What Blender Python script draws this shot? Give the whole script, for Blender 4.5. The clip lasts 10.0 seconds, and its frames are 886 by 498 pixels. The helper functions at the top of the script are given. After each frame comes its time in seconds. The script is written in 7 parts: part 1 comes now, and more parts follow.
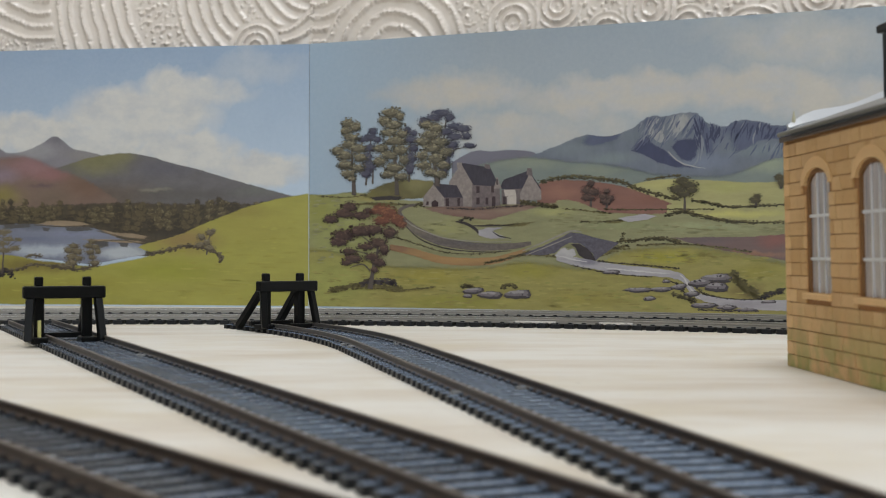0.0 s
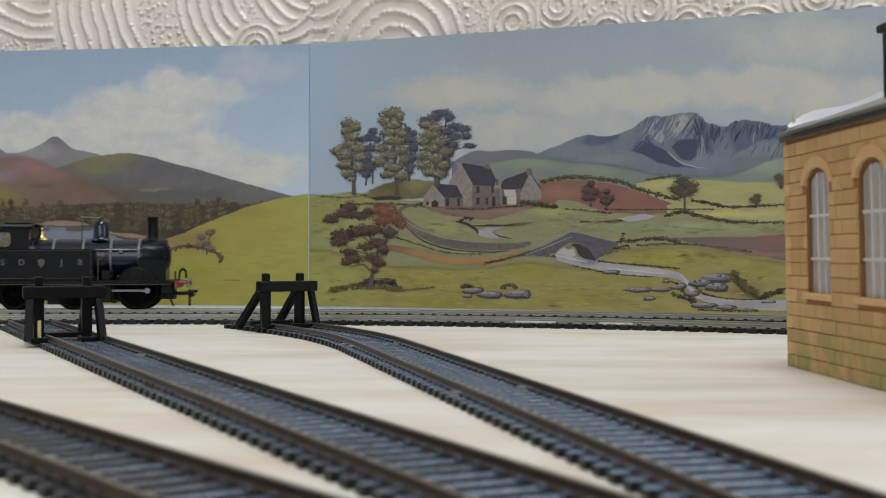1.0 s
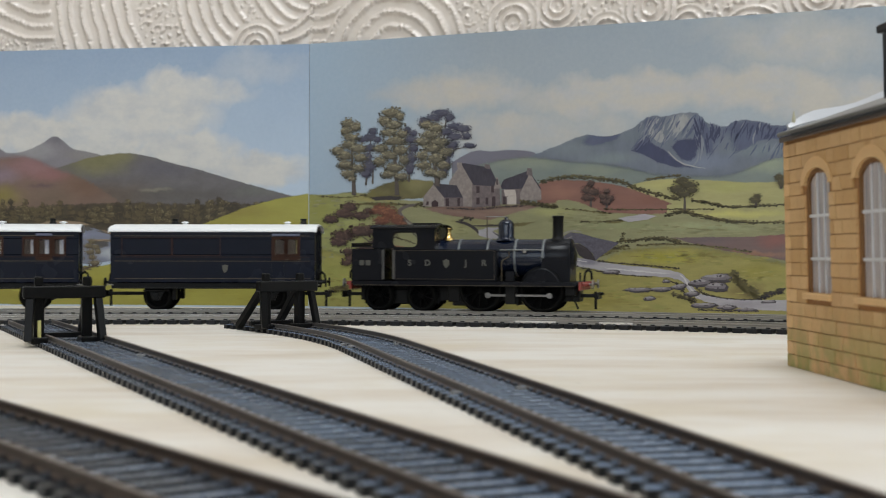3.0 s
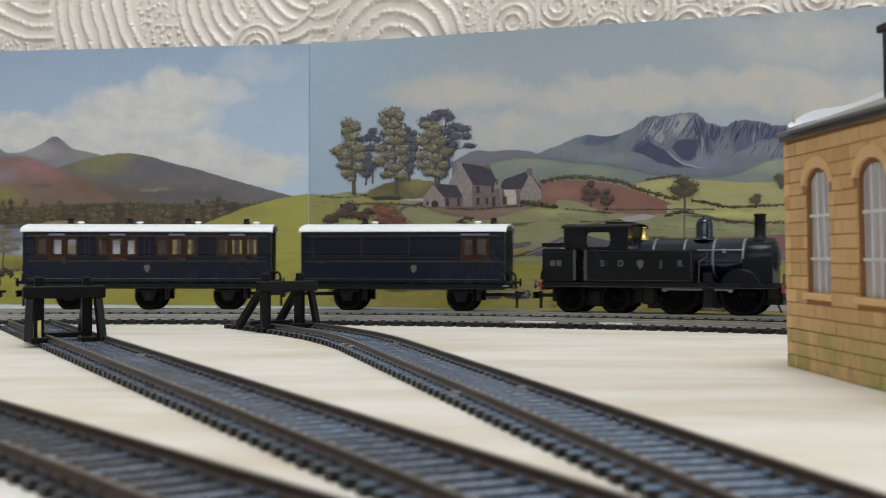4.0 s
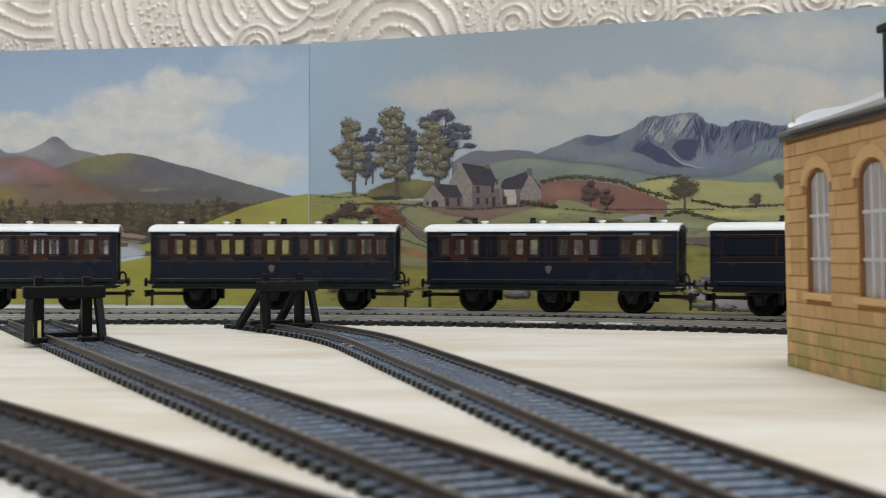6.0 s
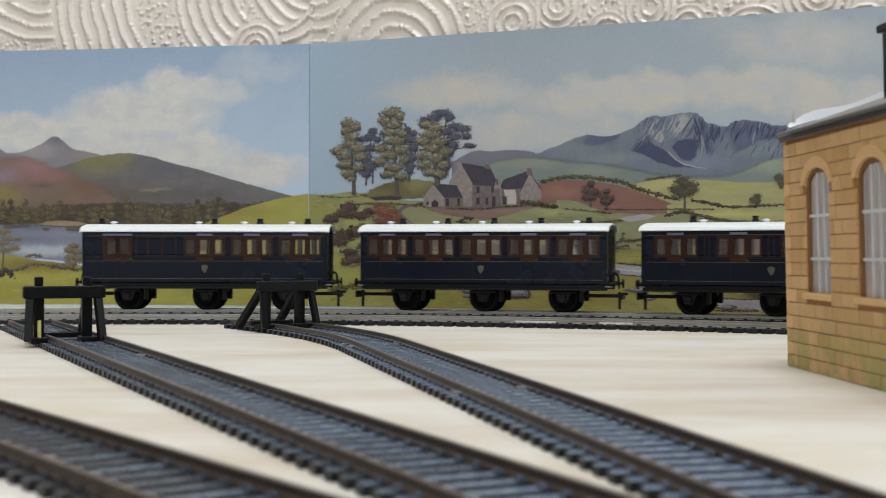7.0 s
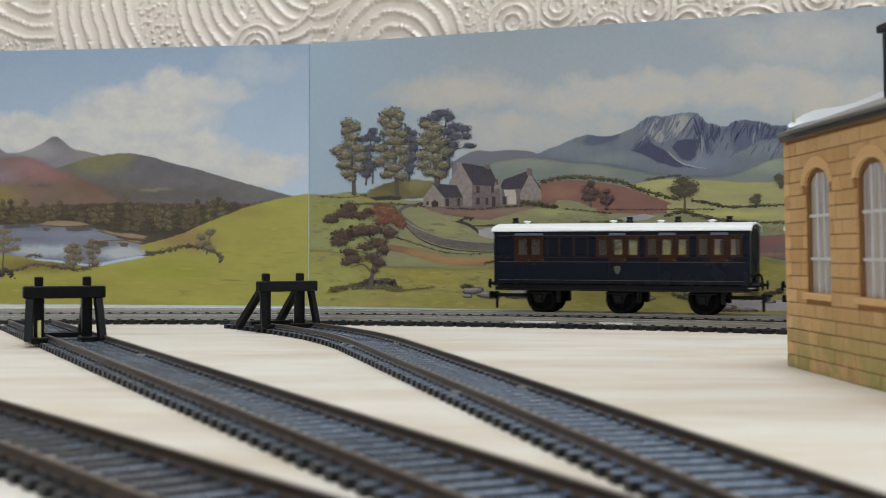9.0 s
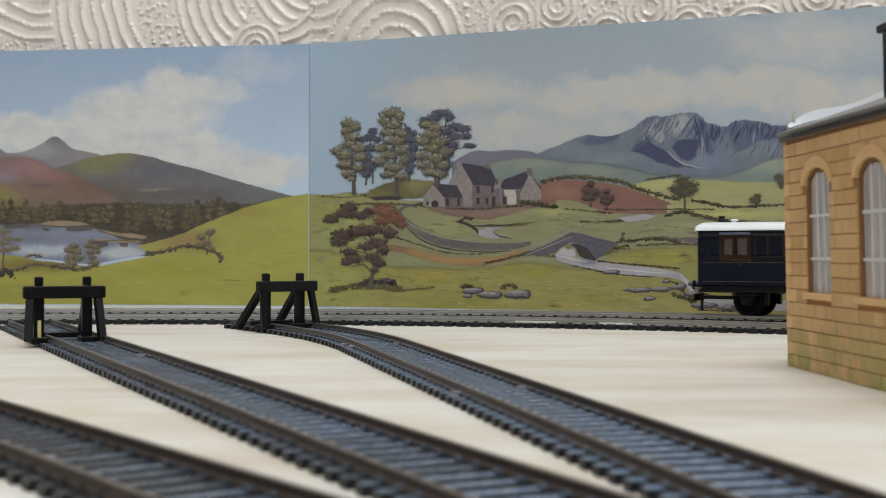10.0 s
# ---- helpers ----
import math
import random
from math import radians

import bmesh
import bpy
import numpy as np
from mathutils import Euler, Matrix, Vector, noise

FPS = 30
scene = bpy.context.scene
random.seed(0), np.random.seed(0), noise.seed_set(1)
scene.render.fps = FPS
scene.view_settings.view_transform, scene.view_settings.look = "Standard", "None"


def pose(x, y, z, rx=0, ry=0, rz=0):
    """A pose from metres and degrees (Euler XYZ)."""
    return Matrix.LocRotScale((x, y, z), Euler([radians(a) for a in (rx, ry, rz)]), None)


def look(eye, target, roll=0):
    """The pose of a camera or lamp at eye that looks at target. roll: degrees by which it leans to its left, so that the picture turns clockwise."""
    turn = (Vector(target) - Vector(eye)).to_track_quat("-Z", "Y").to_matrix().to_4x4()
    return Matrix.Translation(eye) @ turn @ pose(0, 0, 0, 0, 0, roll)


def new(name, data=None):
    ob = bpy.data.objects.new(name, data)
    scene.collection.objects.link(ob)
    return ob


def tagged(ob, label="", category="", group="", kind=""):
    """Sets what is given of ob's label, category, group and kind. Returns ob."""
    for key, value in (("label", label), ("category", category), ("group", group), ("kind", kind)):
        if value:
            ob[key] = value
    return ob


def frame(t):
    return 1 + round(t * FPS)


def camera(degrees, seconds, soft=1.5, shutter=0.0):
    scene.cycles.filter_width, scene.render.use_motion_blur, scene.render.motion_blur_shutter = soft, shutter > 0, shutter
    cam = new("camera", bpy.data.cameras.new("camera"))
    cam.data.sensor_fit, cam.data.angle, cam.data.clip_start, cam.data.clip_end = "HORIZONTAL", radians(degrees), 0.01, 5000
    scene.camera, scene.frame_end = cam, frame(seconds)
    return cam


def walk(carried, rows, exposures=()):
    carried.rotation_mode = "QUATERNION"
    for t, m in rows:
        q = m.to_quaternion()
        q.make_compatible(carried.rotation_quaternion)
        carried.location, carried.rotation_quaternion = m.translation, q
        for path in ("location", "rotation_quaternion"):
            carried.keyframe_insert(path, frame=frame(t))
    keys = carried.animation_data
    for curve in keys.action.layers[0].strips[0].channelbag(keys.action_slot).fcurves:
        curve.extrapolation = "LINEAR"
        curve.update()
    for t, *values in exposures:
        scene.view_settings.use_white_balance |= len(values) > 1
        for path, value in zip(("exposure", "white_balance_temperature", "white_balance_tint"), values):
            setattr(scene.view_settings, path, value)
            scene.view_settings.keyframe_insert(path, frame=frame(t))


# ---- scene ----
from mathutils import geometry

# ---------------------------------------------------------------- camera
cam = camera(36.67, 10.0, soft=1.0, shutter=0.25)
EYE = (0.0, 0.0, 0.0319)
VIEW = look(EYE, (0.0, 1.0, 0.0319 + 0.0032), 0.06)
walk(cam, [(0.0, VIEW), (10.0, VIEW)], exposures=[(0.0, -0.01), (0.6, -0.01), (2.5, 0.05), (5.5, 0.14), (8.0, 0.13), (10.0, 0.06)])
cam.data.dof.use_dof = True
cam.data.dof.focus_distance = 0.57
cam.data.dof.aperture_fstop = 36.0

# ---------------------------------------------------------------- light
world = bpy.data.worlds.new("daylight")
scene.world = world
world.use_nodes = True
wn = world.node_tree.nodes
sky = wn.new("ShaderNodeTexSky")
sky.sky_type = "NISHITA"
sky.sun_disc = False
sky.sun_elevation = radians(40)
sky.sun_rotation = radians(170)
wn["Background"].inputs["Strength"].default_value = 0.12
world.node_tree.links.new(sky.outputs["Color"], wn["Background"].inputs["Color"])

# unseen area lamps added as room light: two assumed windows, one overhead opening
def room_lamp(name, at, target, w, h, watts, colour):
    d = bpy.data.lights.new(name, "AREA")
    d.shape, d.size, d.size_y, d.energy, d.color = "RECTANGLE", w, h, watts, colour
    ob = new(name, d)
    ob.matrix_world = look(at, target)
    return ob

# Two window lamps added at assumed, unseen openings to light the scene.
room_lamp("assumed_window_rear", (-0.35, -1.56, 0.85), (-0.35, 0.0, 0.75), 1.5, 1.1, 8.5, (0.86, 0.95, 1.0))
room_lamp("assumed_window_side", (1.56, 0.1, 0.80), (0.0, 0.1, 0.70), 1.0, 1.0, 7.5, (0.90, 0.96, 1.0))
# Overhead lamp added for top light; no such opening is known.
room_lamp("added_overhead_light", (0.1, -0.05, 1.50), (0.1, -0.05, 0.0), 0.60, 0.60, 14, (0.93, 0.98, 1.0))

# ---------------------------------------------------------------- helpers
def lin(r, g, b, k=1.0):
    f = lambda c: (c / 255 / 12.92 if c <= 10 else ((c / 255 + 0.055) / 1.055) ** 2.4)
    return (min(0.9, f(r) * k), min(0.9, f(g) * k), min(0.9, f(b) * k), 1.0)


class Nodes:
    """Short spelling for a material's node tree."""
    def __init__(self, name):
        self.m = bpy.data.materials.new(name)
        self.m.use_nodes = True
        self.t = self.m.node_tree
        self.bsdf = self.t.nodes["Principled BSDF"]

    def n(self, kind, **inputs):
        node = self.t.nodes.new(kind)
        for k, v in inputs.items():
            self.put(node.inputs[k.replace("_", " ")], v)
        return node

    def put(self, socket, v):
        if isinstance(v, bpy.types.NodeSocket):
            self.t.links.new(v, socket)
        else:
            socket.default_value = v

    def math(self, op, a, b=0.0, c=0.0, clamp=False):
        node = self.t.nodes.new("ShaderNodeMath")
        node.operation, node.use_clamp = op, clamp
        for s, v in zip(node.inputs, (a, b, c)):
            self.put(s, v)
        return node.outputs[0]

    def mix(self, f, a, b, blend="MIX"):
        node = self.t.nodes.new("ShaderNodeMix")
        node.data_type, node.blend_type = "RGBA", blend
        for i, v in ((0, f), (6, a), (7, b)):
            self.put(node.inputs[i], v)
        return node.outputs[2]

    def coords(self, scale=(1, 1, 1), shift=(0, 0, 0)):
        c = self.t.nodes.new("ShaderNodeTexCoord")
        mp = self.t.nodes.new("ShaderNodeMapping")
        mp.inputs["Scale"].default_value = scale
        mp.inputs["Location"].default_value = shift
        self.t.links.new(c.outputs["Object"], mp.inputs["Vector"])
        return mp.outputs[0]

    def noise(self, vec, scale, detail=4.0, rough=0.6):
        return self.n("ShaderNodeTexNoise", Vector=vec, Scale=scale, Detail=detail, Roughness=rough).outputs["Fac"]

    def ramp(self, fac, stops):
        node = self.t.nodes.new("ShaderNodeValToRGB")
        e = node.color_ramp.elements
        while len(e) < len(stops):
            e.new(0.5)
        for el, (p, c) in zip(e, stops):
            el.position, el.color = p, c
        self.put(node.inputs["Fac"], fac)
        return node.outputs["Color"]

    def bump(self, height, strength, distance):
        b = self.n("ShaderNodeBump", Height=height)
        b.inputs["Strength"].default_value, b.inputs["Distance"].default_value = strength, distance
        self.t.links.new(b.outputs[0], self.bsdf.inputs["Normal"])

    def done(self, colour=None, rough=0.6, metal=0.0, spec=0.5):
        if colour is not None:
            self.put(self.bsdf.inputs["Base Color"], colour)
        self.put(self.bsdf.inputs["Roughness"], rough)
        self.put(self.bsdf.inputs["Metallic"], metal)
        self.put(self.bsdf.inputs["Specular IOR Level"], spec)
        return self.m


def plain(name, colour, rough=0.5, metal=0.0, var=0.25, coarse=60.0, fine=900.0, bump=0.15, spec=0.5, dist=0.0002, random_each=0.0):
    """A surface of one colour with stains, grain and fine relief at two sizes."""
    s = Nodes(name)
    v = s.coords()
    a = s.noise(v, coarse, 3.0)
    b = s.noise(v, fine, 3.0)
    k = s.math("ADD", s.math("MULTIPLY", a, var), s.math("MULTIPLY", b, var * 0.7))
    k = s.math("ADD", k, 1.0 - 0.85 * var)
    if random_each:
        oi = s.t.nodes.new("ShaderNodeObjectInfo")
        k = s.math("ADD", k, s.math("MULTIPLY", s.math("SUBTRACT", oi.outputs["Random"], 0.5), random_each))
    comb = s.t.nodes.new("ShaderNodeCombineColor")
    for i in range(3):
        s.put(comb.inputs[i], k)
    col = s.mix(1.0, colour, comb.outputs[0], "MULTIPLY")
    r = s.math("ADD", rough - 0.08, s.math("MULTIPLY", a, 0.16))
    s.bump(b, bump, dist)
    return s.done(col, r, metal, spec)


class Geo:
    """Vertices and faces of one part, gathered piece by piece."""
    def __init__(self):
        self.v, self.f, self.sm = [], [], []

    def add(self, verts, faces, m=None, smooth=False):
        o = len(self.v)
        self.v += [tuple(m @ Vector(p)) if m else tuple(p) for p in verts]
        self.f += [tuple(i + o for i in f) for f in faces]
        self.sm += [smooth] * len(faces)
        return self

    def box(self, x0, x1, y0, y1, z0, z1, m=None, c=0.0):
        """A box; c: chamfer of its upright and lying edges."""
        if c <= 0:
            vs = [(x, y, z) for x in (x0, x1) for y in (y0, y1) for z in (z0, z1)]
            fs = [(0, 1, 3, 2), (4, 6, 7, 5), (0, 4, 5, 1), (2, 3, 7, 6), (0, 2, 6, 4), (1, 5, 7, 3)]
            return self.add(vs, fs, m)
        bm = bmesh.new()
        bmesh.ops.create_cube(bm, size=1.0)
        for w in bm.verts:
            w.co = Vector(((x0 + x1) / 2 + w.co.x * (x1 - x0), (y0 + y1) / 2 + w.co.y * (y1 - y0), (z0 + z1) / 2 + w.co.z * (z1 - z0)))
        bmesh.ops.bevel(bm, geom=bm.edges[:], offset=c, segments=1, affect="EDGES")
        return self.take(bm, m)

    def take(self, bm, m=None, smooth=False):
        bm.verts.index_update()
        self.add([w.co.copy() for w in bm.verts], [[w.index for w in f.verts] for f in bm.faces], m, smooth)
        bm.free()
        return self

    def lathe(self, profile, m=None, seg=20, smooth=True, turn=2 * math.pi):
        """A body of revolution about z from (radius, z) pairs."""
        full = abs(turn - 2 * math.pi) < 1e-6
        n = seg if full else seg + 1
        vs = [(r * math.cos(turn * i / seg), r * math.sin(turn * i / seg), z) for r, z in profile for i in range(n)]
        fs = []
        for j in range(len(profile) - 1):
            for i in range(seg):
                k = (i + 1) % n
                fs.append((j * n + i, j * n + k, (j + 1) * n + k, (j + 1) * n + i))
        o = len(self.f)
        self.add(vs, fs, m, smooth)
        if full:
            if profile[0][0] > 1e-7:
                self.add([vs[i] for i in range(n)][::-1], [tuple(range(n))], m)
            if profile[-1][0] > 1e-7:
                self.add([vs[(len(profile) - 1) * n + i] for i in range(n)], [tuple(range(n))], m)
        return self

    def cyl(self, a, b, r, seg=12, r2=None, smooth=True):
        a, b = Vector(a), Vector(b)
        d = b - a
        m = Matrix.Translation(a) @ d.to_track_quat("Z", "Y").to_matrix().to_4x4()
        return self.lathe([(r, 0), (r if r2 is None else r2, d.length)], m, seg, smooth)

    def prism(self, outline, y0, y1, m=None):
        """An outline in x and z (counter-clockwise seen from -y), drawn out from y0 to y1; any simple polygon."""
        n = len(outline)
        tri = geometry.tessellate_polygon([[Vector((x, z, 0)) for x, z in outline]])
        vs = [(x, y0, z) for x, z in outline] + [(x, y1, z) for x, z in outline]
        fs = [tuple(t) for t in tri] + [tuple(i + n for i in reversed(t)) for t in tri]
        fs += [(i, i + n, (i + 1) % n + n, (i + 1) % n) for i in range(n)]
        bm = bmesh.new()
        w = [bm.verts.new(p) for p in vs]
        for f in fs:
            try:
                bm.faces.new([w[i] for i in f])
            except ValueError:
                pass
        bmesh.ops.recalc_face_normals(bm, faces=bm.faces[:])
        return self.take(bm, m)

    def tube(self, path, r, seg=8):
        for a, b in zip(path, path[1:]):
            self.cyl(a, b, r, seg)
        return self

    def mesh(self, name, *mats):
        me = bpy.data.meshes.new(name)
        me.from_pydata(self.v, [], self.f)
        for f, s in zip(me.polygons, self.sm):
            f.use_smooth = s
        for m in mats:
            me.materials.append(m)
        me.update()
        return me


def part(name, g, material, parent=None, label="", at=None):
    """Links a Geo (or a mesh) as one object under a thing or a part."""
    me = g.mesh(name, material) if isinstance(g, Geo) else g
    ob = new(name, me)
    if parent is not None:
        ob.parent = parent
    if at is not None:
        ob.matrix_basis = at
    if label:
        tagged(ob, label)
    return ob


def thing(name, label, category, group="", kind="", at=None):
    ob = new(name)
    ob.empty_display_size = 0.01
    if at is not None:
        ob.matrix_basis = at
    return tagged(ob, label, category, group, kind)


# ---------------------------------------------------------------- materials
def board_material():
    s = Nodes("pale_plywood")
    v = s.coords((1, 1, 1))
    turn = s.t.nodes.new("ShaderNodeMapping")
    turn.inputs["Rotation"].default_value = (0, 0, radians(-14))
    turn.inputs["Scale"].default_value = (7.0, 20.0, 1.0)
    s.put(turn.inputs["Vector"], v)
    streak = s.noise(turn.outputs[0], 1.6, 5.0, 0.55)
    big = s.noise(v, 7.0, 3.0)
    grain = s.noise(turn.outputs[0], 22.0, 4.0)
    col = s.ramp(streak, [(0.34, (0.56, 0.480, 0.39, 1)), (0.46, (0.64, 0.580, 0.508, 1)), (0.57, (0.70, 0.662, 0.608, 1)), (0.72, (0.725, 0.702, 0.658, 1))])
    col = s.mix(s.math("MULTIPLY", big, 0.35), col, (0.64, 0.60, 0.54, 1))
    blot = s.math("MULTIPLY", s.math("SUBTRACT", s.noise(s.coords((1, 1, 1), (3, 7, 0)), 16.0, 5.0, 0.6), 0.5), 5.0, clamp=True)
    col = s.mix(s.math("MULTIPLY", blot, 0.75), col, (0.60, 0.53, 0.41, 1))
    pale = s.math("MULTIPLY", s.math("SUBTRACT", s.noise(s.coords((1, 1, 1), (9, 2, 0)), 28.0, 4.0, 0.6), 0.54), 6.0, clamp=True)
    col = s.mix(s.math("MULTIPLY", pale, 0.4), col, (0.69, 0.665, 0.62, 1))
    speck = s.math("GREATER_THAN", s.noise(v, 260.0, 1.0), 0.76)
    col = s.mix(s.math("MULTIPLY", speck, 0.25), col, (0.3, 0.25, 0.2, 1))
    s.bump(grain, 0.12, 0.0003)
    return s.done(col, s.math("ADD", 0.42, s.math("MULTIPLY", grain, 0.2)), 0.0, 0.35)


M_BOARD = board_material()
M_WALL = plain("embossed_cream_wallpaper", (0.72, 0.645, 0.585, 1), 0.24, var=0.08, coarse=14, fine=500, bump=0.2, spec=0.7)
M_PLASTER = plain("cream_room_wall", (0.66, 0.62, 0.55, 1), 0.7, var=0.08, coarse=3, fine=200)
M_CEIL = plain("white_ceiling_paint", (0.76, 0.75, 0.72, 1), 0.8, var=0.05, coarse=3, fine=150)
M_CARPET = plain("brown_carpet", (0.22, 0.17, 0.13, 1), 0.95, var=0.4, coarse=20, fine=600)
M_FRAME = plain("white_window_paint", (0.78, 0.78, 0.76, 1), 0.4, var=0.05)
def rail_material():
    """Tarnished brown rail, turning greyer with distance along y."""
    s = Nodes("tarnished_rail_brown")
    v = s.coords()
    sep = s.t.nodes.new("ShaderNodeSeparateXYZ")
    s.put(sep.inputs[0], v)
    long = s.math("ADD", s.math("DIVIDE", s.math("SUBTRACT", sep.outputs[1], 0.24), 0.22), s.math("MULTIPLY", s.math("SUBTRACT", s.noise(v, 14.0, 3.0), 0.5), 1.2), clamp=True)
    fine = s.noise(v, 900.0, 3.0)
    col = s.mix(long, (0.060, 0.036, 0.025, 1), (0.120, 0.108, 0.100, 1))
    col = s.mix(s.math("MULTIPLY", s.noise(v, 160.0, 4.0), 0.7), col, (0.045, 0.035, 0.030, 1))
    s.bump(fine, 0.2, 0.0002)
    return s.done(col, s.math("ADD", 0.42, s.math("MULTIPLY", fine, 0.2)), 0.25, 0.5)


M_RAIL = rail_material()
M_RAILTOP = plain("worn_rail_head", (0.22, 0.185, 0.16, 1), 0.36, 0.75, var=0.5, coarse=80, fine=1500)
M_STEEL = plain("nickel_silver_rail", (0.30, 0.28, 0.255, 1), 0.40, 0.55, var=0.35, coarse=40, fine=1200)
M_STEELTOP = plain("polished_rail_head", (0.62, 0.59, 0.55, 1), 0.22, 0.9, var=0.3, coarse=40, fine=1500)
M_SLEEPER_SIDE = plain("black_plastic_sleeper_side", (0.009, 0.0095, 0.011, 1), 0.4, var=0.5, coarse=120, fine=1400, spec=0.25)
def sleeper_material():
    """Blue-black plastic with a bluish sheen painted in, growing with x and y."""
    s = Nodes("sheen_painted_sleeper_top")
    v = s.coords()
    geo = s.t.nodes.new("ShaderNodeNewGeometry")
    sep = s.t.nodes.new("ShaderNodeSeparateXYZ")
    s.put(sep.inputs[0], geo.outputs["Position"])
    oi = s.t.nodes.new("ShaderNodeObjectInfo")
    sheen = s.math("DIVIDE", s.math("ADD", s.math("ADD", sep.outputs[0], s.math("MULTIPLY", sep.outputs[1], 0.45)), -0.02), 0.10)
    sheen = s.math("ADD", sheen, s.math("MULTIPLY", s.math("SUBTRACT", s.noise(geo.outputs["Position"], 30.0, 4.0), 0.5), 0.9))
    sheen = s.math("ADD", sheen, s.math("MULTIPLY", s.math("SUBTRACT", oi.outputs["Random"], 0.5), 0.35), clamp=True)
    col = s.mix(sheen, (0.020, 0.023, 0.030, 1), (0.225, 0.300, 0.430, 1))
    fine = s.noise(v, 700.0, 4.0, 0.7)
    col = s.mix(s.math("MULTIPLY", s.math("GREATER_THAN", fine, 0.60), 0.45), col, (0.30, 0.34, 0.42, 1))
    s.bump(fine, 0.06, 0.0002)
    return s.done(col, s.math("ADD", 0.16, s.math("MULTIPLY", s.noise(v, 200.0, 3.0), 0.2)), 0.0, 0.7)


M_SLEEPER = sleeper_material()
M_SLEEPER_MAIN = plain("dark_plastic_sleeper", (0.026, 0.025, 0.024, 1), 0.55, var=0.6, coarse=120, fine=1400, random_each=0.4)
M_BLACK = plain("black_moulded_plastic", (0.0055, 0.0055, 0.0055, 1), 0.36, var=0.5, coarse=150, fine=1500, spec=0.12)

# ---------------------------------------------------------------- room and baseboard
def structure(name, g, material, label, at=None):
    return tagged(part(name, g, material, at=at), label, kind="structure")


WALL_X, WALL_Y0, WALL_Y1, FLOOR, CEIL = 1.6, -1.6, 1.05, -0.85, 1.5
structure("floor", Geo().box(-1.7, 1.7, -1.7, 1.15, FLOOR - 0.05, FLOOR), M_CARPET, "brown carpeted floor of the room")
structure("ceiling", Geo().box(-1.7, -0.22, -1.7, 1.15, CEIL, CEIL + 0.08).box(0.42, 1.7, -1.7, 1.15, CEIL, CEIL + 0.08).box(-0.22, 0.42, -1.7, -0.37, CEIL, CEIL + 0.08).box(-0.22, 0.42, 0.27, 1.15, CEIL, CEIL + 0.08), M_CEIL, "plain white painted ceiling with an opening added for overhead light")
structure("wall_west", Geo().box(-1.7, -1.6, -1.6, 1.15, FLOOR, CEIL), M_PLASTER, "cream papered side wall of the room")


def wall_with_window(name, along_x, lo, hi, w0, w1, z0, z1, near, far, label):
    g = Geo()
    def blk(a0, a1, b0, b1):
        if along_x:
            g.box(a0, a1, near, far, b0, b1)
        else:
            g.box(near, far, a0, a1, b0, b1)
    blk(lo, w0, FLOOR, CEIL)
    blk(w1, hi, FLOOR, CEIL)
    blk(w0, w1, FLOOR, z0)
    blk(w0, w1, z1, CEIL)
    ob = structure(name, g, M_PLASTER, label)
    return ob


wall_with_window("wall_south", True, -1.7, 1.7, -1.15, 0.45, 0.25, 1.4, -1.7, -1.6, "cream papered wall with an assumed window opening")
wall_with_window("wall_east", False, -1.6, 1.15, -0.45, 0.65, 0.25, 1.35, 1.6, 1.7, "cream papered side wall with an assumed window opening")


def window_frame(name, m, w, h, label):
    g = Geo()
    t = 0.05
    g.box(-w / 2, w / 2, -0.03, 0.03, -h / 2, -h / 2 + t, m, 0.004)
    g.box(-w / 2, w / 2, -0.03, 0.03, h / 2 - t, h / 2, m, 0.004)
    g.box(-w / 2, -w / 2 + t, -0.03, 0.03, -h / 2 + t, h / 2 - t, m, 0.004)
    g.box(w / 2 - t, w / 2, -0.03, 0.03, -h / 2 + t, h / 2 - t, m, 0.004)
    structure(name, g, M_FRAME, label)


window_frame("window_1", pose(-0.35, -1.66, 0.825), 1.6, 1.15, "white painted frame of an assumed window")
window_frame("window_3", pose(0.1, -0.05, 1.55, 90), 0.64, 0.64, "white painted frame of the added overhead opening")
window_frame("window_2", pose(1.66, 0.10, 0.80, 0, 0, 90), 1.1, 1.1, "white painted frame of an assumed window")

structure("baseboard", Geo().box(-1.2, 1.2, -0.9, 0.93, -0.018, 0.0, c=0.001), M_BOARD, "pale plywood layout baseboard with faint grain streaks")
for lx in (-1.1, 1.1):
    for ly in (-0.8, 0.6):
        leg = structure("baseboard_leg", Geo().box(lx - 0.03, lx + 0.03, ly - 0.03, ly + 0.03, FLOOR, -0.018, c=0.003), M_BOARD, "square wooden leg under the baseboard")

# the papered wall behind the layout bends where the two sheets meet
SEAM = Vector((-0.0782, 0.7810))
EAST_DIR = Vector((0.2968, -0.1213)).normalized()
WEST_DIR = Vector((-0.1907, 0.0297)).normalized()


def sheet_matrix(d, out):
    """Local x runs along d from the seam, local -y faces the room; out: metres behind the sheet's face."""
    x = Vector((d.x, d.y, 0)) if d.x > 0 else Vector((-d.x, -d.y, 0))
    n = Vector((-x.y, x.x, 0))
    m = Matrix((x, n, Vector((0, 0, 1)))).transposed().to_4x4()
    return Matrix.Translation(Vector((SEAM.x, SEAM.y, 0)) + n * out) @ m


M_EAST, M_WEST = sheet_matrix(EAST_DIR, 0.0), sheet_matrix(WEST_DIR, 0.0)
TOP = 0.1542

